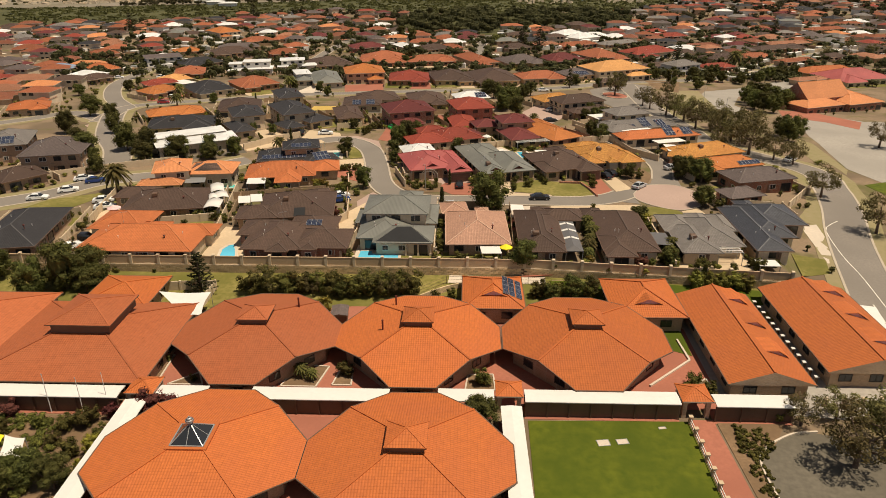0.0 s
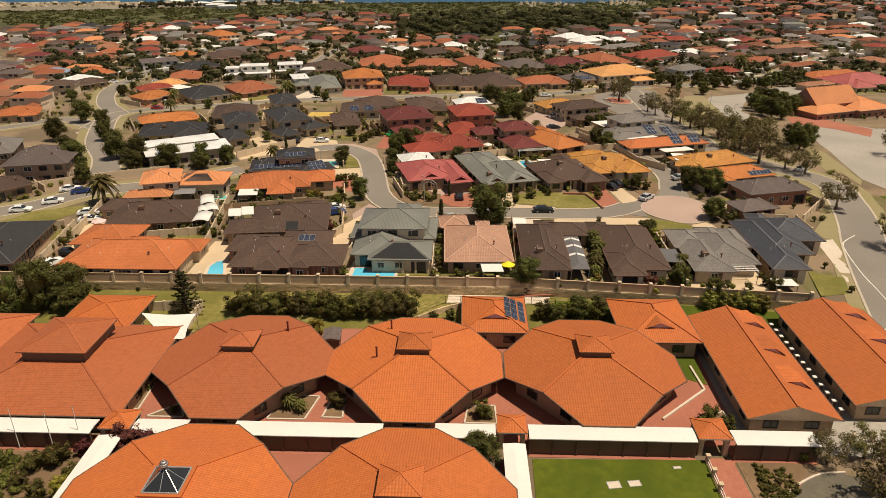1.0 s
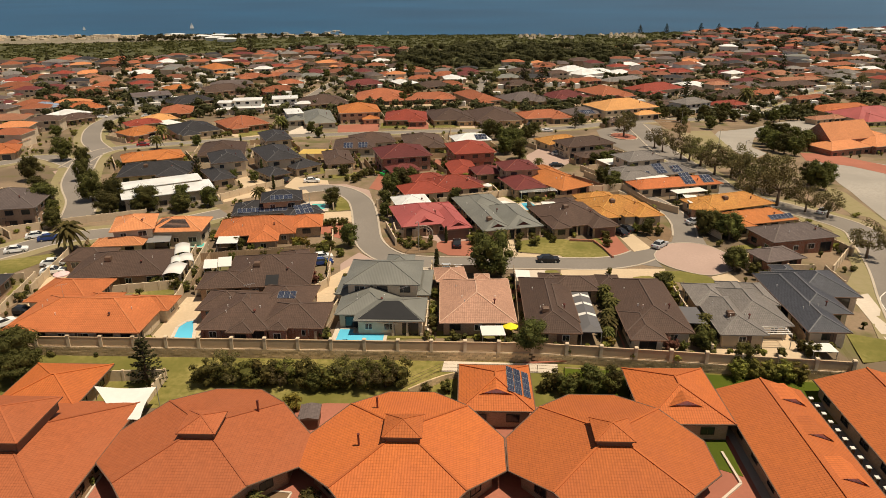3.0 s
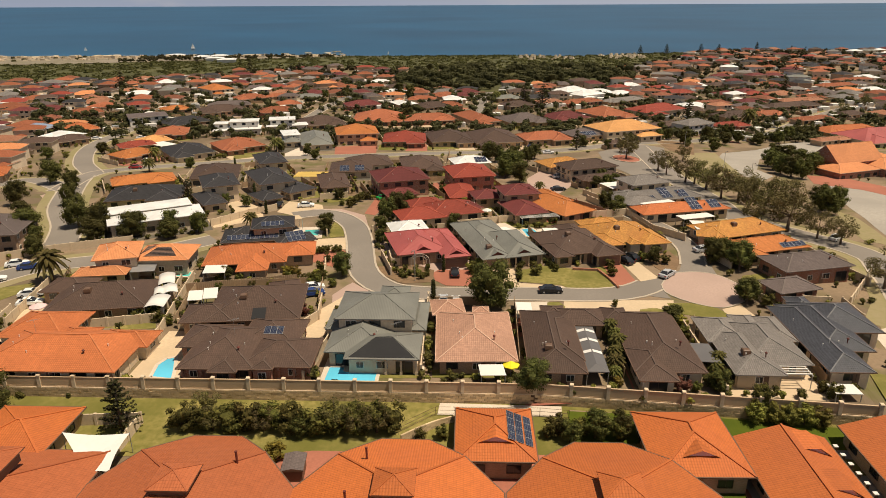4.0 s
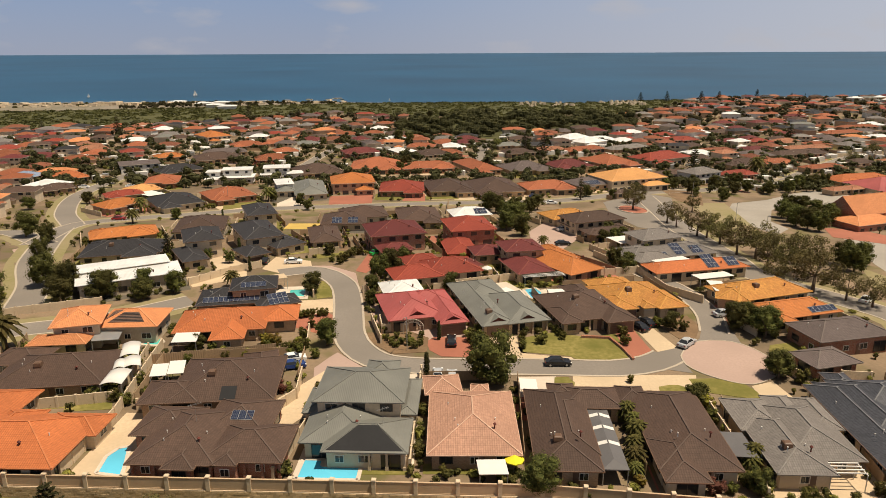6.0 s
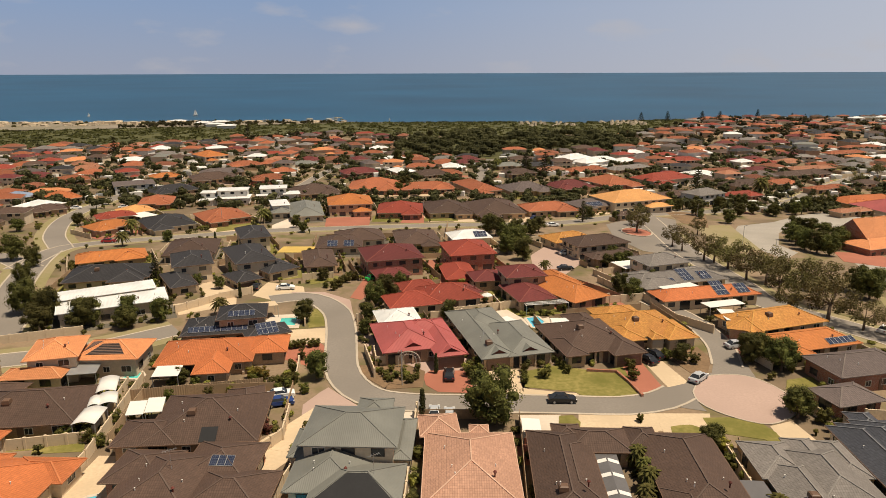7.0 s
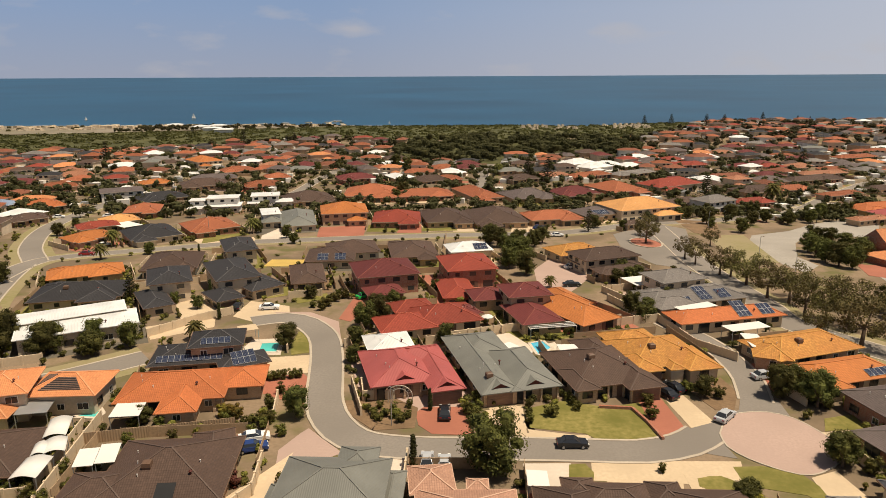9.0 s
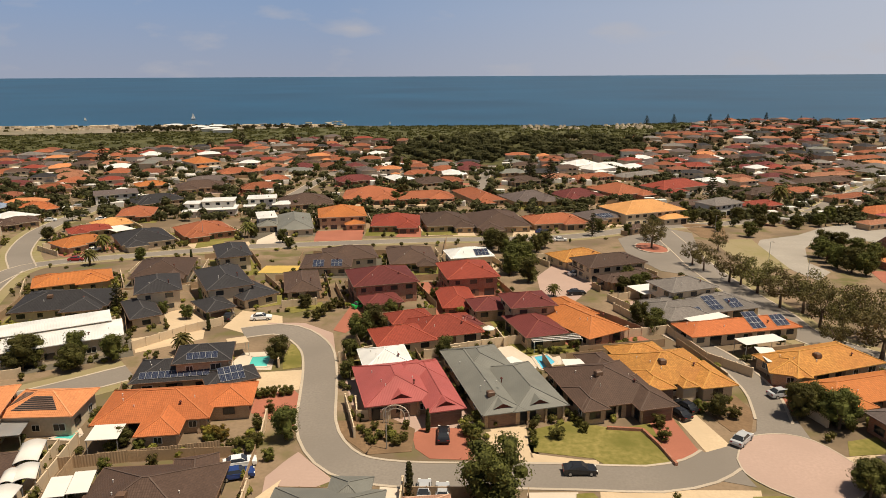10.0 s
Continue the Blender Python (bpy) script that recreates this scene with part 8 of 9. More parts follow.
# lawns, paving and beds of the village
lawn([(-120, 95), (58, 93), (57, 102), (10, 106.3), (-120, 106.3)])
paving([(-46, 69), (34, 69), (34.3, 90), (23, 96), (-20, 96), (-46, 90)], "red_paving").location.z += 0.03
lawn([(7.6, 66.0), (28.3, 66.4), (28.0, 36), (7.0, 36)], "green_lawn").location.z += 0.02
paving([(28.5, 66.8), (31.6, 66.8), (31.9, 50), (31.9, 36), (28.2, 36)], "red_paving").location.z += 0.02
soil([(31.9, 66.2), (40.5, 66.2), (38, 62.5), (34.6, 59.0), (34.0, 55), (34.0, 48), (32.2, 50)])
paving([(34.8, 59.0), (36.2, 61.4), (38.3, 63.0), (41.0, 64.4), (43.6, 64.6), (52, 62), (54, 50), (50, 40), (37, 40), (34.5, 52)], "drive").location.z += 0.02
soil([(-75, 65.4), (-45, 65.4), (-45, 36), (-75, 36)])
paving([(-24.5, 50), (-14, 50), (-10.5, 66), (-28, 66)], "red_paving")
lawn([(30.0, 92), (33.8, 92), (33.4, 82), (29.6, 84)], "green_lawn").location.z += 0.05
paving([(34.2, 98), (61, 100), (63, 66), (34, 69)], "car_park")
paving([(-3.9, 103.6), (-3.6, 106.2), (13.8, 105.8), (13.6, 103.6)], "pale_paving").location.z += 0.06
for pts in ([(-26.5, 72.5), (-21.5, 72.5), (-20.5, 77.5), (-25.0, 78.0)], [(-19.3, 73), (-16.6, 73), (-16.9, 77.0), (-18.6, 77.5)], [(-0.6, 72.4), (3.6, 72.4), (3.4, 76.2), (-0.2, 76.0)], [(26.5, 70.5), (34.5, 70.5), (33.5, 76)], [(-42.5, 72.5), (-37.5, 72.5), (-39.0, 75.5)], [(-25.5, 56), (-22, 63), (-25, 66), (-28, 66)], [(-46, 74), (-44.2, 74), (-44.4, 80), (-45.6, 80)]):
    soil(pts).location.z += 0.06
    edge = thing("garden_edging", *pts[0], VG, 0, "cream concrete edging round a planted bed", "edging", "bed edgings")
    for a, b in zip(pts, pts[1:] + pts[:1]):
        k = Mesh()
        k.beam((a[0] - pts[0][0], a[1] - pts[0][1], 0.12), (b[0] - pts[0][0], b[1] - pts[0][1], 0.12), 0.22, 0.24)
        part("kerb", k, MAT["pale_paving"], edge)
edge = thing("garden_edging", 32.6, 80.7, VG, 0, "long cream concrete edging beside the path", "edging", "bed edgings")
for a, b in (((-0.3, 5.8), (0.0, 0.0)), ((0.0, 0.0), (-7.4, -6.7))):
    k = Mesh()
    k.beam((*a, 0.15), (*b, 0.15), 0.3, 0.34)
    part("kerb", k, MAT["pale_paving"], edge)
ring = thing("garden_edging", 43, 58, VG, 0, "white concrete edging of a drive", "edging", "bed edgings")
line = smooth_line([(34.4, 50), (34.6, 58.5), (36.2, 61.4), (38.3, 63.0), (41.0, 64.4), (44.0, 64.8)], 1.0)
k = Mesh()
for a, b in zip(line, line[1:]):
    k.beam((a.x - 43, a.y - 58, 0.1), (b.x - 43, b.y - 58, 0.1), 0.25, 0.24)
part("kerb", k, MAT["pale_paving"], ring)


# brick piers with rails beside the path, and capped bollards between the unit blocks
def pier_row(x0, y0, x1, y1, n, rails, label):
    root = thing("pier_fence" if rails else "bollard_row", x0, y0, VG, 0, label, "fence" if rails else "bollards")
    p, c = Mesh(), Mesh()
    p.box(0, 0, 0, 0.42, 0.42, 1.15)
    c.box(0, 0, 1.15, 0.55, 0.55, 0.12)
    p, c = p.data("pier", [WALL["tan_brick"] if rails else MAT["dark_gutter"]]), c.data("cap", [MAT["canvas"] if not rails else MAT["sand_paving"]])
    for i in range(n):
        t = i / (n - 1)
        q = part("pier", p, None, root, m=pose((x1 - x0) * t, (y1 - y0) * t, 0))
        part("cap", c, None, q, "pale cap")
        if rails and i < n - 1:
            u = (i + 1) / (n - 1)
            for z in (0.35, 0.85):
                k = Mesh()
                k.beam(((x1 - x0) * t, (y1 - y0) * t, z), ((x1 - x0) * u, (y1 - y0) * u, z), 0.07, 0.09)
                part("rail", k, MAT["canvas"], root)


pier_row(28.4, 66.0, 28.1, 40.0, 12, True, "brick pier fence with white rails beside a path")
pier_row(48.2, 97.5, 48.5, 75.5, 13, False, "row of dark bollards with white caps")
pier_row(47.5, 70.3, 60.0, 71.0, 6, True, "brick pier fence with white rails beside a drive")

# the boundary wall: stone courses below, panelled fence above
LINE = [(-130.0, 106.5), (10.0, 106.5), (56.0, 102.1)]
bw = thing("boundary_wall", 0, 106.5, 0, 0, "limestone retaining wall with a cream panelled fence on top", "wall")
bw["kind"] = "structure"
blk = Mesh()
blk.box(0, 0, 0, 0.80, 0.26, 0.355, taper=0.985)
blk = blk.data("stone_block", [MAT["stone"]])
far_blocks = Mesh()
rng = random.Random(11)
for (ax, ay), (bx, by) in zip(LINE, LINE[1:]):
    length, turn = math.hypot(bx - ax, by - ay), math.degrees(math.atan2(by - ay, bx - ax))
    back = Mesh()
    back.box(length / 2, 0.2, -2.4, length, 0.3, 2.5)
    part("backing", back, MAT["mortar"], bw, m=pose(ax, ay - 106.5, 0, 0, 0, turn))
    coping = Mesh()
    coping.box(length / 2, 0.1, 0.02, length, 0.42, 0.10)
    part("coping", coping, MAT["limestone"], bw, m=pose(ax, ay - 106.5, 0, 0, 0, turn))
    for course in range(5):
        n = int(length / 0.83)
        for i in range(n):
            u = (i + 0.5 + 0.5 * (course % 2)) * 0.83
            if u > length - 0.4:
                continue
            px, py = ax + (bx - ax) * u / length, ay + (by - ay) * u / length
            m = pose(px, py - 106.5 - rng.uniform(0, 0.035), -1.86 + 0.372 * course, 0, 0, turn + rng.uniform(-0.7, 0.7))
            if -32 < px < 20 and course > 0:
                part("stone_block", blk, None, bw, m=m)
            else:
                far_blocks.solid([m @ v.co for v in blk.vertices], [tuple(f.vertices) for f in blk.polygons])
    n = round(length / 5.2)
    panel, post, cap = Mesh(), Mesh(), Mesh()
    panel.box(0, 0.1, 0.12, length / n - 0.3, 0.16, 1.55)
    panel.box(0, 0.1, 1.67, length / n - 0.3, 0.24, 0.08)
    panel.box(0, 0.1, 0.12, length / n - 0.3, 0.22, 0.18)
    post.box(0, 0.1, 0.02, 0.5, 0.5, 1.95)
    cap.box(0, 0.1, 1.97, 0.62, 0.62, 0.12, taper=0.85)
    panel, post, cap = panel.data("panel", [MAT["fence_panel"]]), post.data("pier", [MAT["limestone"]]), cap.data("cap", [MAT["limestone"]])
    for i in range(n + 1):
        base = pose(ax, ay - 106.5, 0, 0, 0, turn)
        if i < n:
            part("panel", panel, None, bw, "brown rendered fence panel", m=base @ pose((i + 0.5) * length / n, 0, 0))
        q = part("pier", post, None, bw, m=base @ pose(i * length / n, 0, 0))
        part("cap", cap, None, q)
rest = part("stone_courses", far_blocks, MAT["stone"], bw)
rest["kind"] = "stuff"


bank_wall = thing("stone_bank", -8.4, 97.6, VG, 0, "curved low limestone block retaining wall", "wall")
course = smooth_line([(-8.4, 97.6), (-5.9, 99.7), (-3.4, 101.4), (-0.4, 102.5), (5.0, 102.8)], 0.62)
for i, (a, b) in enumerate(zip(course, course[1:])):
    for level in range(4):
        k = part("stone_block", blk, None, bank_wall, m=pose((a.x + b.x) / 2 + 8.4, (a.y + b.y) / 2 - 97.6, 0.2 + 0.36 * level, 0, 0, math.degrees(math.atan2(b.y - a.y, b.x - a.x))))
lawn([(14.5, 98.5), (14.5, 104.8), (35, 103.6), (56, 101.2), (56, 97.5), (35, 98.5)], "green_lawn").location.z += 0.04

# small things of the village
def sail(name, pts, material, label, posts=True):
    x0, y0 = pts[0][0], pts[0][1]
    root = thing(name, x0, y0, land(x0, y0), 0, label, "shade sail")
    z0 = land(x0, y0)
    cloth = Mesh()
    c = Vector([sum(p[i] for p in pts) / len(pts) for i in range(3)])
    n, k = len(pts), 5
    for a, b in zip(pts, pts[1:] + pts[:1]):
        for i in range(k):
            e0, e1 = [Vector(a).lerp(Vector(b), t) for t in (i / k, (i + 1) / k)]
            e0 = e0.lerp(c, 0.12 * math.sin(math.pi * i / k))
            e1 = e1.lerp(c, 0.12 * math.sin(math.pi * (i + 1) / k))
            o = Vector((x0, y0, z0))
            cloth.face((e0 - o, e1 - o, c - o + Vector((0, 0, -0.15))))
    part("cloth", cloth, material, root)
    if posts:
        for a in pts:
            p = Mesh()
            p.tube((a[0] - x0, a[1] - y0, -0.3), (a[0] - x0, a[1] - y0, a[2] - z0 + 0.1), 0.06, 0.05, 7)
            part("post", p, MAT["steel"], root)


sail("shade_sail", [(-52.4, 94.6, 0.6), (-43.6, 94.8, 0.5), (-42.6, 87.3, 0.3), (-45.6, 86.6, 0.2)], MAT["canvas"], "white four-cornered shade sail beside the hall")
sail("shade_sail", [(-62, 58.6, 0.6), (-56.0, 57.9, 0.2), (-54.6, 54.4, 0.0), (-60, 53.5, 0.3)], MAT["yellow_canvas"], "yellow shade sail over the garden")
sail("shade_sail", [(-56.0, 57.9, 0.22), (-53.3, 57.5, 0.1), (-51.7, 54.2, -0.1), (-54.6, 54.4, 0.02)], MAT["canvas"], "white shade sail over the garden")
for fx, fy in ((-55.4, 65.9), (-50.6, 65.2), (-47.8, 66.4)):
    pole = thing("flagpole", fx, fy, VG, 0, "slim white bare flagpole", "flagpole", "flagpoles")
    k, top = Mesh(), Mesh()
    k.tube((0, 0, 0), (0, 0, 6.0), 0.06, 0.035, 7)
    top.tube((0, 0, 6.0), (0, 0, 6.14), 0.08, 0.03, 8)
    part("pole", k, MAT["canvas"], pole)
    part("finial", top, MAT["steel"], pole)
shed = thing("garden_shed", -21.2, 91.2, land(-21.2, 91.2), 5, "small dark grey garden shed behind the pavilions", "shed")
k, r = Mesh(), Mesh()
k.box(0, 0, -0.3, 2.4, 3.2, 2.2)
part("wall", k, MAT["dark_gutter"], shed)
hip_roof(r, 2.8, 3.6, 1.9, 0.2, True)
part("roof", r, [ROOF["brown_grey"], MAT["dark_gutter"]], shed)
port = thing("carport", 63.2, 89.3, VG, -15, "white sheet roofed carport at the kerb", "carport")
k = Mesh()
k.box(0, 0, 2.5, 3.0, 9.5, 0.14)
part("roof", k, MAT["canvas"], port)
for sx in (-1.3, 1.3):
    for sy in (-4.4, 0, 4.4):
        k = Mesh()
        k.box(sx, sy, -0.4, 0.1, 0.1, 2.9)
        part("post", k, MAT["steel"], port)
rail = thing("railing", 57.8, 103, land(57.8, 103), -66, "galvanised pedestrian railing by the road", "railing")
for i in range(7):
    k = Mesh()
    k.box(i * 2.0, 0, -1.5, 0.06, 0.06, 2.6)
    part("post", k, MAT["steel"], rail)
for z in (0.55, 1.05):
    k = Mesh()
    k.beam((0, 0, z), (12, 0, z), 0.05)
    part("rail", k, MAT["steel"], rail)
wf = thing("mesh_fence", -9.5, 99.5, land(-9.5, 99.5), 0, "thin dark wire fence round the pad", "fence")
pts = [(0, 0), (5.4, 4.0), (8.0, 4.0), (14, 4.1), (20, 4.1), (24, 3.6)]
for a, b in zip(pts, pts[1:]):
    for z in (0.15, 0.75, 1.3):
        k = Mesh()
        k.beam((*a, z + 0.6 * (a[1] > 2)), (*b, z + 0.6), 0.035)
        part("wire", k, MAT["dark_gutter"], wf)
    k = Mesh()
    k.box(*b, -0.2, 0.07, 0.07, 2.1)
    part("post", k, MAT["dark_gutter"], wf)

# planting of the village
for kind, x, y, h in (("red_shrub", -60.5, 65.0, 2.6), ("red_shrub", -46.6, 64.8, 2.4), ("shrub", -48.9, 63.4, 3.0), ("shrub", -51.0, 62.5, 2.6), ("red_shrub", -41.3, 65.6, 4.2), ("red_shrub", -39.4, 66.0, 3.2), ("shrub", -55.5, 63.0, 2.0), ("shrub", -59, 61.5, 2.2), ("broadleaf", -50.5, 53.0, 5.0), ("broadleaf", -53.5, 51.0, 5.0), ("broadleaf", -47.2, 52.0, 4.6), ("broadleaf", -57.0, 50.5, 5.0), ("yellow_shrub", -45.8, 58.0, 2.8), ("shrub", -48.4, 57.5, 2.8), ("yellow_shrub", -45.4, 55.0, 2.2), ("shrub", -51.5, 59.5, 2.2), ("shrub", -46.2, 61, 2.0),
                      ("palm", -24.0, 75.0, 2.8), ("palm", -22.3, 74.2, 2.4), ("shrub", -17.8, 75.4, 2.4), ("shrub", 1.5, 74.0, 2.6), ("palm", 2.6, 73.6, 1.8), ("broadleaf", 2.0, 64.8, 4.2), ("broadleaf", 0.9, 66.0, 3.4), ("shrub", -25.0, 63.5, 2.6), ("yellow_shrub", -24.0, 61.5, 1.8), ("shrub", 31.3, 74.0, 2.6), ("shrub", 30.0, 72.2, 2.0), ("shrub", 33, 72.4, 2.2), ("shrub", -39.2, 73.6, 1.2), ("shrub", -44.9, 78.5, 1.4), ("shrub", -45.1, 76.3, 1.3),
                      ("gum", 45.5, 58.5, 9.0), ("gum", 50.5, 61.5, 8.5), ("gum", 42.5, 66.2, 4.6), ("gum", 47.5, 67.4, 4.8), ("broadleaf", 52.5, 66.6, 3.6), ("broadleaf", 57.0, 66.0, 3.8), ("shrub", 40.0, 66.8, 1.6), ("broadleaf", 47.5, 50.5, 4.0), ("gum", 54, 56, 7),
                      ("gum", -36.0, 101.5, 4.6), ("gum", -34.6, 99.8, 3.6), ("yellow_shrub", -32.0, 101.2, 3.0), ("gum", -27.5, 99.5, 3.6), ("broadleaf", -22.5, 98.8, 3.4), ("gum", -18.0, 99.8, 4.8), ("gum", -14.8, 99.4, 4.6), ("gum", -12.0, 99.8, 4.4), ("yellow_shrub", -24.2, 93.6, 3.2), ("broadleaf", -73.0, 101.4, 6.6), ("broadleaf", -67.6, 99.0, 5.0), ("broadleaf", -86.0, 104.0, 5.6),
                      ("broadleaf", 14.0, 98.5, 3.4), ("broadleaf", 17.5, 99.4, 4.4), ("broadleaf", 21.0, 99.8, 4.0), ("shrub", 11.5, 99.6, 2.6), ("shrub", -3.0, 99.0, 2.0), ("shrub", -6.0, 98.0, 2.2), ("shrub", 23.8, 98.5, 2.4)):
    tree(x, y, kind, h)
for _ in range(46):
    x, y = random.uniform(32.6, 38.5), random.uniform(50, 65.6)
    if x < 34 + (y - 58) * 0.35 + (2.2 if y > 60 else 0):
        tree(x, y, "shrub", random.uniform(0.35, 0.8))

# pale rimmed plates added in place of worn soil patches in the lawn
for lx, ly, lw, ll in ((16.6, 61.9, 1.5, 1.1), (19.0, 62.2, 1.4, 0.9), (24.6, 65.0, 0.9, 0.4)):
    k = thing("lawn_cover", lx, ly, VG + 0.06, 8, "pale plate standing in for a worn soil patch in the lawn", "cover plate", "lawn plates")
    q = Mesh()
    q.ring([(-lw / 2, -ll / 2, 0.02), (lw / 2, -ll / 2, 0.02), (lw / 2, ll / 2, 0.02), (-lw / 2, ll / 2, 0.02)], 0.08, 0.06)
    part("rim", q, MAT["steel"], k)
    q = Mesh()
    q.box(0, 0, 0, lw - 0.08, ll - 0.08, 0.04)
    part("plate", q, MAT["pale_paving"], k)


# ---- the far suburb ----
FAR = {}


def far_house(x, y, turn, roof, variant):
    m = pose(x, y, land(x, y), 0, 0, turn)
    key = (roof, variant)
    if key in FAR:
        return copy_thing(FAR[key], m)
    rng = random.Random(hash_of(roof) + 7 * variant)
    wall = ("tan_brick", "cream", "cream", "tan_brick")[variant % 4]
    tall = 5.0 if variant == 2 else 2.5
    root = thing("house", x, y, 0, 0, "distant %s house with %s roof and %s walls" % ("two-storey" if tall > 4 else "low", ROOF_WORDS[roof], WALL_WORDS[wall]), "house")
    body, top = Mesh(), Mesh()
    w, d = rng.uniform(15, 19), rng.uniform(10, 12.5)
    if tall > 4:
        w, d = 13, 10
    body.box(0, 0, -2.0, w - 1.1, d - 1.1, tall + 1.9)
    hip_roof(top, w, d, tall, 0.33)
    q = (rng.choice((-1, 1)) * w * 0.26, -d * 0.36)
    k0 = len(top.v)
    hip_roof(top, w * 0.42, d * 0.9, 2.5, 0.33)
    top.v[k0:] = [(p[0] + q[0], p[1] + q[1], p[2] - 0.02) for p in top.v[k0:]]
    body.box(q[0], q[1], -2.0, w * 0.42 - 1.1, d * 0.9 - 1.1, 4.38)
    part("wall", body, WALL[wall], root)
    part("roof", top, [ROOF[roof], MAT["soffit"]], root)
    for u in (-0.30, 0.30):
        px = -q[0] * 0.7 + u * w * 0.35
        part("window", WINDOWS[(1.8, 1.2, "dark_frame")][1], None, root, m=pose(px, -d / 2 + 0.53, 0.9))
        if tall > 4:
            part("window", WINDOWS[(1.8, 1.2, "dark_frame")][1], None, root, m=pose(px, -d / 2 + 0.53, 3.6))
    root.matrix_basis = m
    FAR[key] = root
    return root


def inside(x, y, pts):
    hit = False
    for (ax, ay), (bx, by) in zip(pts, pts[1:] + pts[:1]):
        if (ay > y) != (by > y) and x < (bx - ax) * (y - ay) / (by - ay) + ax:
            hit = not hit
    return hit


# ---- the yards round the houses: paving, garden walls and planting ----
def in_house(x, y, margin=0.0, skip=None):
    for k, (hx, hy, turn, x0, x1, y0, y1) in enumerate(LOTS):
        if k == skip or abs(x - hx) > 30 or abs(y - hy) > 30:
            continue
        c, s = math.cos(radians(turn)), math.sin(radians(turn))
        u, v = c * (x - hx) + s * (y - hy), c * (y - hy) - s * (x - hx)
        if x0 - margin < u < x1 + margin and y0 - margin < v < y1 + margin:
            return True
    return False


def on_road(x, y, extra=0.0):
    return any(abs(x - a) < 8 and (x - a) ** 2 + (y - b) ** 2 < (r + extra) ** 2 for a, b, r in ROADS)


rng = random.Random(31)
planted = []
WALLED = []
for k, (hx, hy, turn, x0, x1, y0, y1) in enumerate(LOTS):
    if hy < 108 or hy > 420:
        continue
    c, s = math.cos(radians(turn)), math.sin(radians(turn))

    def spot(u, v):
        return (hx + c * u - s * v, hy + s * u + c * v)
    kind = rng.choice(("red_paving", "sand_paving", "pink_paving", "soil", "drive", "soil", "lawn"))
    ring = [spot(x0 - 1.3, y0 - 2.4), spot(x1 + 1.3, y0 - 2.4), spot(x1 + 1.3, y1 + 1.0), spot(x0 - 1.3, y1 + 1.0)]
    if not any(on_road(*q) or inside(*q, p) for q in ring for p in CLEAR[:60]):
        words = {"soil": "brown mulched garden round a house", "lawn": "dry lawn round a house"}.get(kind) or PAVE_WORDS[kind] + " round a house"
        patch("yard", ring, MAT[kind], 0.012, words, "yard", False)
    # planting against the walls
    for _ in range(24 if hy < 230 else 12):
        side = rng.random()
        if side < 0.45:
            u, v = rng.uniform(x0 - 1, x1 + 1), y0 - rng.uniform(0.2, 2.4)
        elif side < 0.72:
            u, v = x0 - rng.uniform(0.2, 2.2), rng.uniform(y0, y1)
        else:
            u, v = x1 + rng.uniform(0.2, 2.2), rng.uniform(y0, y1)
        q = spot(u, v)
        if in_house(*q, -0.5) or on_road(*q, 0.5) or any(inside(*q, p) for p in CLEAR):
            continue
        planted.append((q[0], q[1], rng.uniform(0.4, 1.0), rng.uniform(0.6, 2.3)))
    # walls along the plot
    runs = [((x0 - 2.2, y0 + 0.5), (x0 - 2.2, y1 + 3)), ((x1 + 2.2, y0 + 0.5), (x1 + 2.2, y1 + 3)), ((x0 - 2.2, y1 + 3), (x1 + 2.2, y1 + 3))]
    panels = []
    for a, b in runs:
        n = 8
        line = [spot(a[0] + (b[0] - a[0]) * i / n, a[1] + (b[1] - a[1]) * i / n) for i in range(n + 1)]
        good = [not (in_house(*q, 0.3, k) or on_road(*q, 1.0) or any(inside(*q, p) for p in CLEAR) or any((q[0] - wx) ** 2 + (q[1] - wy) ** 2 < 2.2 for wx, wy in WALLED)) for q in line]
        i = 0
        while i < n:
            j = i
            while j < n and good[j] and good[j + 1]:
                j += 1
            if j - i > 1:
                panels.append((line[i], line[j]))
            i = max(j, i + 1)
        for p, q in panels[-3:]:
            m = max(2, int(math.hypot(q[0] - p[0], q[1] - p[1]) / 1.2))
            WALLED += [(p[0] + (q[0] - p[0]) * i / m, p[1] + (q[1] - p[1]) * i / m) for i in range(m + 1)]
    if panels:
        stone = rng.random() < 0.6
        root = thing("fence", hx, hy, 0, 0, "cream rendered garden wall with piers round a yard" if stone else "brown sheet fence with posts round a yard", "fence")
        for p, q in panels:
            me = Mesh()
            length = math.hypot(q[0] - p[0], q[1] - p[1])
            n = max(1, int(length / 2.6))
            along = Vector((q[0] - p[0], q[1] - p[1])) / length
            across = Vector((-along.y, along.x))
            thin, thick, pier = (0.08, 0.17, 0.17) if stone else (0.03, 0.06, 0.06)
            rows = []
            for i in range(n + 1):
                for dt, hw, up in ((-pier, thin, 1.7), (-pier, thick, 1.8), (pier, thick, 1.8), (pier, thin, 1.7)):
                    w = Vector((p[0] - hx, p[1] - hy)) + along * (length * i / n + dt)
                    z = land(w.x + hx, w.y + hy)
                    rows.append([(w + across * hw).to_tuple() + (z - 0.4,), (w - across * hw).to_tuple() + (z - 0.4,), (w - across * hw).to_tuple() + (z + up,), (w + across * hw).to_tuple() + (z + up,)])
            rows = rows[1:-1]
            cells = [(3, 2, 1, 0)] + [(4 * i + e, 4 * i + (e + 1) % 4, 4 * i + 4 + (e + 1) % 4, 4 * i + 4 + e) for i in range(len(rows) - 1) for e in range(4)]
            me.solid([v for r in rows for v in r], cells + [tuple(4 * len(rows) - 4 + e for e in range(4))])
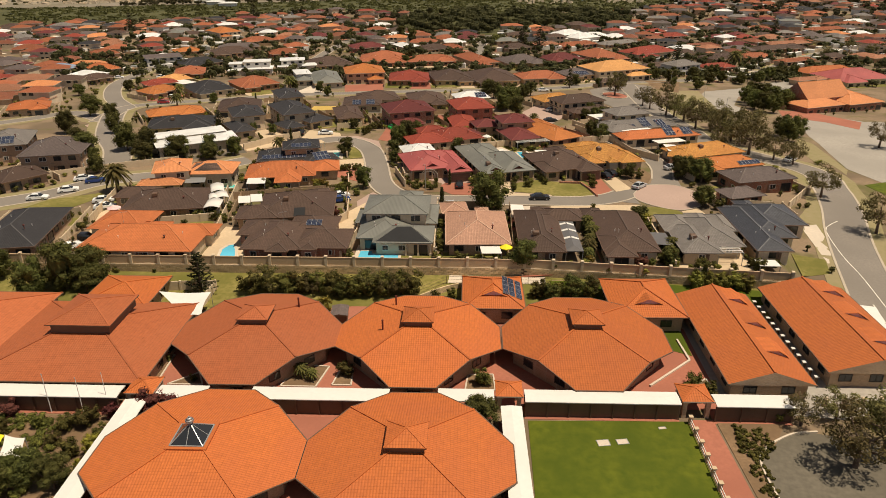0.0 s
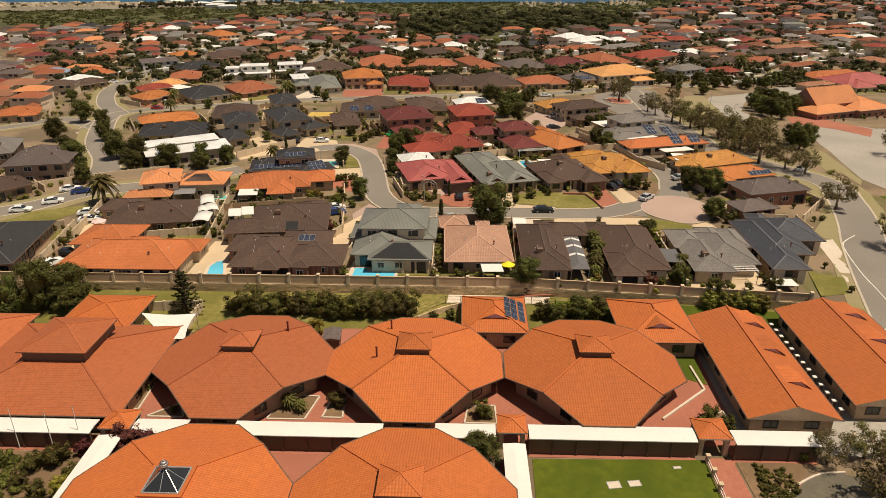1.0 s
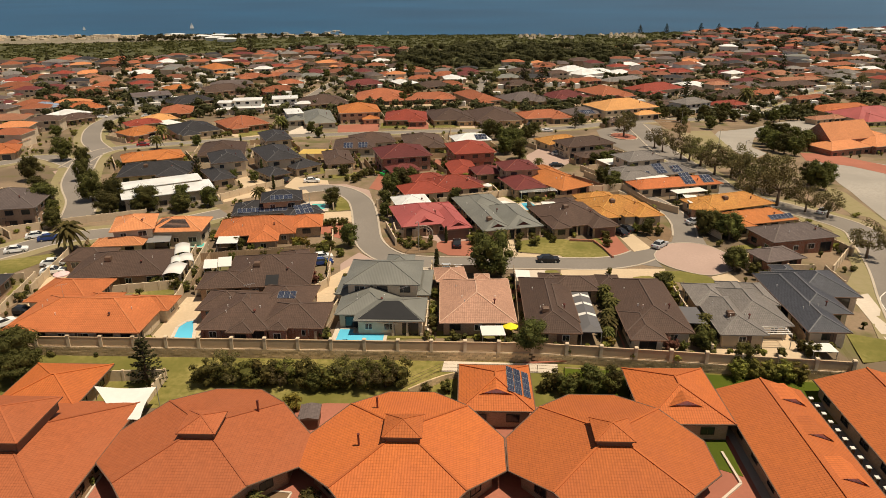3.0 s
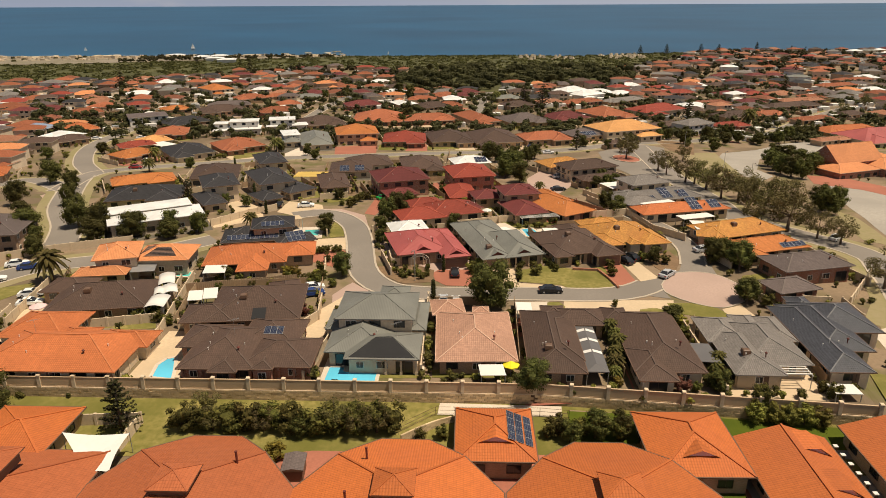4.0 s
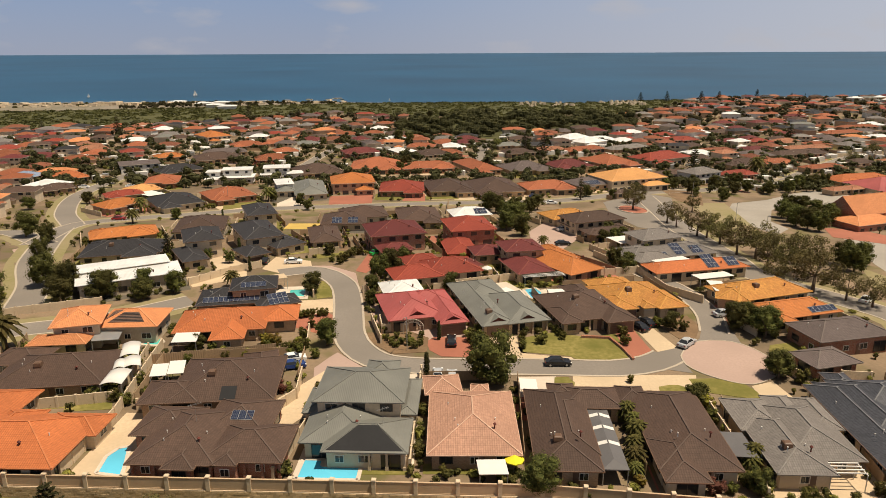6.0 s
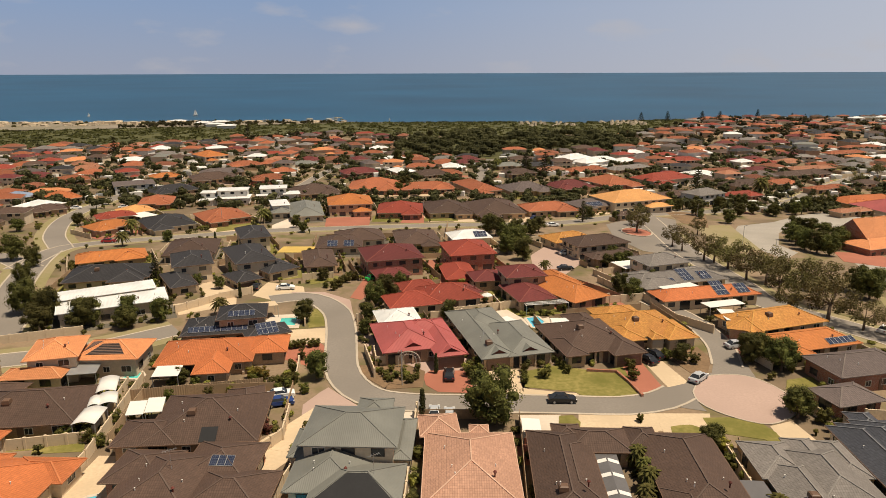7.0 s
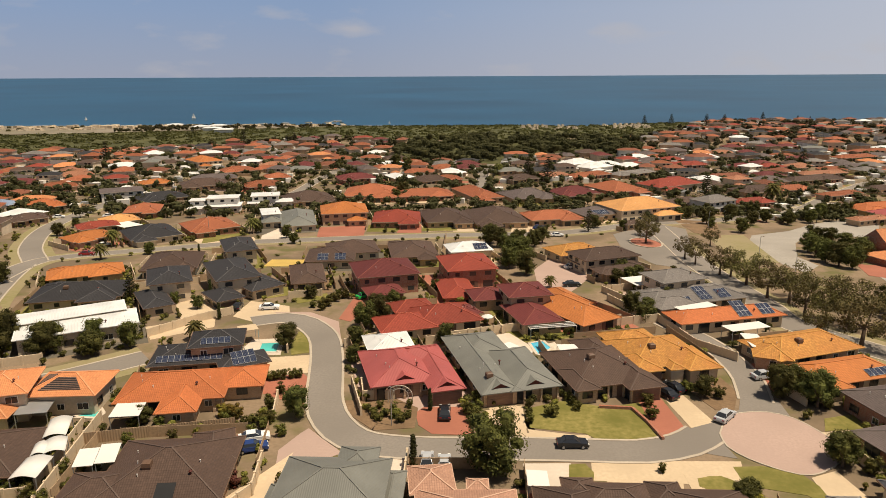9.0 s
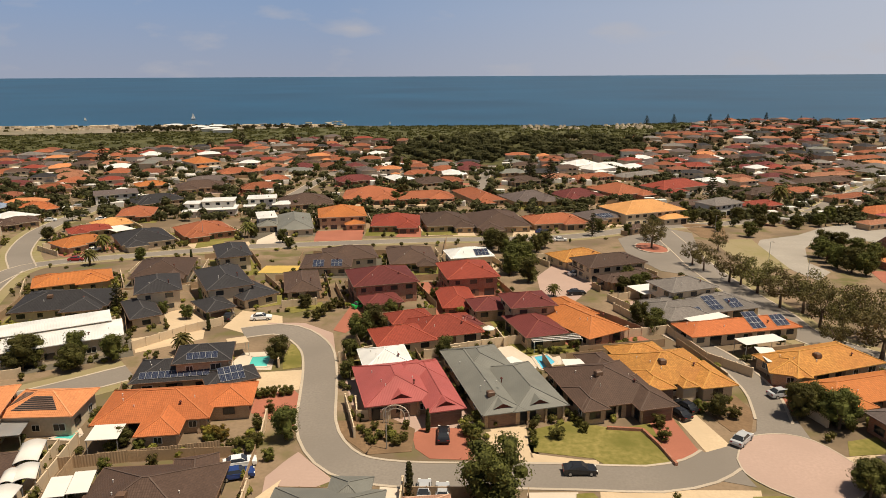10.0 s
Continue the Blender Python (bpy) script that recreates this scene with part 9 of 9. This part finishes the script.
            part("panel", me, MAT["limestone" if stone else "timber"], root)


BELT = [(-50, 540), (7, 528), (40, 556), (72, 588), (114, 584), (154, 652), (160, 700), (140, 730), (86, 738), (8, 722), (-40, 700), (-60, 600)]
SCRUB = [(-800, 440), (-400, 540), (-359, 565), (-332, 590), (-295, 611), (-260, 640), (-222, 673), (-181, 712), (-134, 742), (-62, 704), (8, 726), (86, 742), (165, 745), (230, 850), (330, 1000), (460, 1060), (460, 1110), (-60, 1110), (-200, 960), (-330, 885), (-460, 815), (-800, 730)]
OPEN = [[(72, 255), (90, 225), (120, 200), (160, 215), (190, 260), (185, 345), (112, 340), (74, 305)], [(80, 100), (200, 100), (220, 235), (120, 200), (84, 165)],
        [(-95, 150), (-80, 140), (-80, 200), (-130, 215), (-130, 175)]]
random.seed(21)
HUES = ["clay"] * 3 + ["rust"] * 6 + ["dusty"] * 3 + ["russet"] * 4 + ["red_tile"] * 2 + ["maroon"] * 3 + ["brown"] * 4 + ["brown_grey"] * 3 + ["grey_tile"] * 2 + ["charcoal"] * 2 + ["salmon_tile", "brown", "brown_grey", "charcoal", "maroon", "white_metal", "white_metal", "grey_metal"]
spots, built = [], 0
y = 250.0
row = 0
while y < 1010 and built < 900:
    x = -0.70 * (y + 8) - 10
    while x < 0.70 * (y + 8) + 10:
        px, py = x + random.uniform(-3, 3), y + random.uniform(-3, 3) + 0.05 * x
        x += random.uniform(16.0, 20.0) if y < 620 else random.uniform(18, 24)
        if inside(px, py, BELT) or inside(px, py, SCRUB) or any(inside(px, py, o) for o in OPEN):
            continue
        if any((px - a) ** 2 + (py - b) ** 2 < (r + 6.6) ** 2 for a, b, r in TAKEN):
            continue
        if (py < 425 and px > -0.62 * (py - 40)) or (py > 800 and px < 240):
            continue
        if y > 640 and random.random() < 0.25:
            continue
        TAKEN.append((px, py, 7.2))
        spec = (px, py, random.choice((8, 8, 98)) + random.uniform(-24, 24), random.choice(HUES), random.choice((0, 1, 3, 2, 1, 2)))
        if built < 150:
            far_house(*spec)
        else:
            spots.append(spec)
        built += 1
    y += (15.0, 22.5)[row % 2] * (1 if y < 620 else 1.3)
    row += 1


# past those, house by house in one object
city = Mesh()
hue_slots = sorted(set(HUES))
wall_slots = ["tan_brick", "cream", "cream", "brown_brick", "white"]
rng = random.Random(5)
for px, py, turn, hue, variant in spots:
    m = pose(px, py, land(px, py), 0, 0, turn)
    tall = 5.0 if variant == 2 else 2.4
    w, d = rng.uniform(13, 18), rng.uniform(9, 12.5)
    k = len(city.v)
    f = len(city.slot)
    city.box(0, 0, -2.5, w - 1.1, d - 1.1, tall + 2.4, slot=100)
    hip_roof(city, w, d, tall, 0.32, end_slot=101)
    if rng.random() < 0.6:
        j = len(city.v)
        hip_roof(city, w * 0.45, d * 0.9, 2.35, 0.32, end_slot=101)
        city.v[j:] = [(p[0] + w * 0.25, p[1] - d * 0.38, p[2]) for p in city.v[j:]]
        city.box(w * 0.25, -d * 0.38, -2.5, w * 0.45 - 1.1, d * 0.9 - 1.1, 4.7, slot=100)
    for u in (-0.3, 0.05, 0.3):
        city.box(u * w, -d / 2 + 0.53, 0.9, 1.6, 0.1, 1.1, slot=102)
    city.v[k:] = [tuple(m @ Vector(p)) for p in city.v[k:]]
    ws = rng.randrange(5)
    for i in range(f, len(city.slot)):
        v = city.slot[i]
        city.slot[i] = hue_slots.index(hue) if v == 0 else len(hue_slots) + (ws if v == 100 else 5 if v in (1, 101) else 6)
ob = part("far_houses", city, [ROOF[h] for h in hue_slots] + [WALL[w] for w in wall_slots] + [MAT["soffit"], GLASS], None)
tagged(ob, "far rows of tiled houses towards the sea", "houses", kind="stuff")

# pale clutter of the far yards: patio roofs, sheds, walls and drives
yards = Mesh()
rng = random.Random(9)
for px, py, r in TAKEN:
    if py < 350 or r < 6:
        continue
    for _ in range(rng.choice((3, 4, 4, 5))):
        a, q = rng.uniform(0, 6.28), r + rng.uniform(0.5, 3.5)
        qx, qy = px + math.cos(a) * q, py + math.sin(a) * q
        if inside(qx, qy, BELT) or inside(qx, qy, SCRUB) or (qy < 420 and (on_road(qx, qy, 2.5) or in_house(qx, qy, 1.5))) or any((qx - u) ** 2 + (qy - v) ** 2 < (rr * 0.7) ** 2 for u, v, rr in TAKEN if abs(v - qy) < 20):
            continue
        z = land(qx, qy)
        kind = rng.choice((0, 0, 0, 1, 2, 2, 2, 3, 3, 3))
        if kind == 0:
            yards.box(qx, qy, z - 0.5, rng.uniform(3, 6), rng.uniform(2.5, 4), rng.uniform(2.6, 3.0), rng.uniform(-10, 20), slot=0)
        elif kind == 1:
            yards.box(qx, qy, z - 0.5, rng.uniform(2, 3), rng.uniform(2, 3), 2.6, rng.uniform(-10, 20), slot=1)
        elif kind == 2:
            yards.box(qx, qy, z - 0.5, rng.uniform(8, 18), 0.2, 2.2, rng.choice((8, 98)) + rng.uniform(-8, 8), slot=rng.choice((2, 2, 3)))
        else:
            yards.box(qx, qy, z - 0.5, rng.uniform(3, 5), rng.uniform(6, 10), 0.56, rng.uniform(-10, 20), slot=rng.choice((4, 4, 5, 6)))
ob = part("yard_clutter", yards, [MAT["canvas"], MAT["steel"], MAT["limestone"], MAT["timber"], MAT["pale_paving"], MAT["lawn"], MAT["red_paving"]], None)
tagged(ob, "patio roofs, garden walls and drives of far yards", "yards", kind="stuff")


def woods(name, spots, leaf, label, category, cards=34, size=0.9, lumps=3):
    """Many far crowns in one object: clumps of leaves round dark hearts."""
    me = Mesh()
    rng = random.Random(len(spots))
    for x, y, r, h in spots:
        z = land(x, y)
        for _ in range(lumps):
            c = Vector((x + rng.uniform(-0.5, 0.5) * r, y + rng.uniform(-0.5, 0.5) * r, z + h * rng.uniform(0.38, 0.6)))
            leaf_cards(me, c, r * 0.75, cards, size, rng, h / (2.2 * r) if h < 2 * r else 0.9)
            core(me, c, r * 0.6, rng, h / (2.2 * r) if h < 2 * r else 0.9)
        me.tube((x, y, z - 0.3), (x, y, z + h * 0.4), 0.2, 0.12, 5)
    ob = part(name, me, LEAF[leaf], None)
    return tagged(ob, label, category, kind="stuff")


def fill(n, x0, x1, y0, y1, test, r, h, gap=0.0):
    out = []
    while n > 0:
        n -= 1
        yy = random.uniform(y0, y1)
        xx = random.uniform(max(x0, -0.7 * (yy - 40)), min(x1, 0.72 * (yy - 40)))
        if test(xx, yy) and not (gap and any((xx - a) ** 2 + (yy - b) ** 2 < (rr * 0.62 + gap) ** 2 for a, b, rr in TAKEN)):
            out.append((xx, yy, random.uniform(*r), random.uniform(*h)))
    return out


grove = [q for q in fill(900, -60, 210, 505, 770, lambda a, b: inside(a, b, BELT) and math.sin(a * 0.11 + 1) + math.sin(b * 0.075 + a * 0.04) > -1.1, (2.4, 6.2), (4.0, 11.5))]
woods("woodland", [q for q in grove if q[1] >= 590], "belt", "dark dense belt of woodland beyond the houses", "woods", 80, 0.5)
woods("woodland", [q for q in grove if q[1] < 590], "pine", "dark olive trees at the edge of the woodland", "woods", 90, 0.48)
woods("scrub", fill(3600, -800, 460, 540, 1100, lambda a, b: inside(a, b, SCRUB), (4.0, 8.5), (0.9, 2.0)), "scrub", "low olive coastal scrub on the dunes", "scrub", 10, 1.6, 1)
built_up = lambda a, b: not (inside(a, b, BELT) or inside(a, b, SCRUB) or any(inside(a, b, o) for o in OPEN))
woods("garden_trees", fill(2900, -440, 440, 330, 640, built_up, (1.3, 3.9), (2.0, 6.8), 0.1), "belt", "dark green garden trees among the far houses", "trees", 20, 0.7, 2)
woods("garden_trees", fill(2200, -420, 640, 640, 1000, built_up, (1.8, 4.4), (2.5, 7.2), 0.2), "belt", "dark green garden trees among the far houses", "trees", 10, 1.2, 2)
woods("garden_shrubs", fill(600, -300, 300, 335, 470, built_up, (0.7, 1.6), (1.0, 2.2), 0.3), "shrub", "olive green shrubs in far gardens", "shrubs", 14, 0.45, 2)

heath = Mesh()
for i in range(-28, 17):
    for j in range(0, 26):
        cx, cy = i * 30.0, 475 + j * 25.0
        if inside(cx + 15, cy + 12, SCRUB) or inside(cx + 15, cy + 12, BELT):
            heath.face([(qx, qy, land(qx, qy) + 0.25) for qx, qy in ((cx, cy), (cx + 30, cy), (cx + 30, cy + 25), (cx, cy + 25))])
tagged(part("heath", heath, worn("heath_ground", (0.082, 0.080, 0.026), 0.95, 0.02, 0.2, 0.3, second=(0.118, 0.106, 0.036)), None), "olive heath ground with sandy patches", "ground", kind="structure")
beach = Mesh()
SHORE = [(-800, 732), (-460, 817), (-330, 887), (-200, 962), (-60, 1111)]
for (ax, ay), (bx, by) in zip(SHORE, SHORE[1:]):
    for i in range(4):
        for j in range(4):
            corner = []
            for u, v in ((i, j), (i + 1, j), (i + 1, j + 1), (i, j + 1)):
                qx = ax + (bx - ax) * u / 4
                q0 = ay + (by - ay) * u / 4
                qy = q0 + (1112 - q0) * v / 4
                corner.append((qx, qy, land(qx, qy) + 0.6))
            beach.face(corner)
tagged(part("beach", beach, worn("beach_sand", (0.33, 0.27, 0.20), 0.95, 0.03, 0.2, 0.3, second=(0.12, 0.105, 0.05)), None), "pale sand and rock along the shore", "beach", kind="structure")
# low sheds, parked boats and breakwater rock of the marina
quay = Mesh()
rng = random.Random(14)
for _ in range(420):
    qx = rng.uniform(-700, -190)
    q0 = 760 + (qx + 700) * 0.42
    qy = q0 + rng.uniform(40, 200)
    z = land(qx, qy)
    k = rng.random()
    if k < 0.3:
        quay.box(qx, qy, z - 0.5, rng.uniform(4, 11), rng.uniform(4, 8), rng.uniform(2.5, 4.5), rng.uniform(-20, 20), 1, 0)
    elif k < 0.75:
        quay.box(qx, qy, z - 0.5, rng.uniform(4, 9), rng.uniform(3, 7), rng.uniform(2, 3), rng.uniform(0, 90), 0.6, 1)
    else:
        quay.box(qx, qy, z - 0.5, rng.uniform(4, 9), rng.uniform(3, 7), rng.uniform(2, 4), rng.uniform(0, 90), 0.55, 2)
tagged(part("marina_clutter", quay, [MAT["limestone"], MAT["rock"], LEAF["scrub"]], None), "pale sheds, rocks and bushes along the shore", "marina", kind="stuff")

crest = Mesh()
for _ in range(70):
    qx, qy = rng.choice((rng.uniform(60, 130), rng.uniform(170, 215))), rng.uniform(880, 960)
    crest.box(qx, qy, land(qx, qy) - 1, rng.uniform(3, 9), rng.uniform(3, 6), rng.uniform(2, 5), rng.uniform(0, 90), 0.45)
tagged(part("dune_rocks", crest, MAT["rock"], None), "pale limestone rocks on the dune crest", "rocks", kind="stuff")

# low planting of the nearer gardens, between houses, fences and drives
near = []
for _ in range(6500):
    yy = random.uniform(109, 345)
    xx = random.uniform(-0.68 * (yy + 5), min(0.62 * (yy + 5), 96))
    if any(inside(xx, yy, o) for o in OPEN) or any((xx - a) ** 2 + (yy - b) ** 2 < (rr * 0.86 + 0.3) ** 2 for a, b, rr in TAKEN) or any(inside(xx, yy, q) for q in CLEAR):
        continue
    if not any((xx - a) ** 2 + (yy - b) ** 2 < (rr * 0.86 + 4.5) ** 2 for a, b, rr in TAKEN if rr > 5):
        continue
    near.append((xx, yy, random.uniform(0.4, 1.1), random.uniform(0.7, 2.4)))
near = near[:500] + planted
woods("garden_shrubs", near[::3], "shrub", "olive green shrubs along the garden fences", "shrubs", 34, 0.2, 2)
woods("garden_shrubs", near[2::3], "hedge", "yellow green shrubs along the garden fences", "shrubs", 34, 0.2, 2)
woods("garden_shrubs", near[1::3], "broadleaf", "dark green shrubs along the garden fences", "shrubs", 34, 0.2, 2)

# low planting of the village gardens
beds = []
for ring, n, r, h in (([(-64.9, 65.0), (-56.3, 65.3), (-51.3, 62.0), (-50.1, 50.6), (-55.5, 48.9)], 110, (0.3, 0.9), (0.4, 1.6)), ([(33.4, 66.0), (35.4, 66.4), (37.9, 63.8), (35.6, 58.9), (34.6, 53.2), (32.8, 53.1)], 120, (0.15, 0.5), (0.2, 0.8))):
    xs, ys = [p[0] for p in ring], [p[1] for p in ring]
    bed = []
    while len(bed) < n:
        q = (random.uniform(min(xs), max(xs)), random.uniform(min(ys), max(ys)))
        if inside(*q, ring):
            bed.append((q[0], q[1], random.uniform(*r), random.uniform(*h)))
    beds.append(bed)
woods("garden_shrubs", beds[0], "shrub", "dense olive green planting in a courtyard garden", "shrubs", 50, 0.13, 2)
woods("garden_shrubs", beds[1], "shrub", "small low plants in a brown garden bed", "shrubs", 24, 0.1, 2)
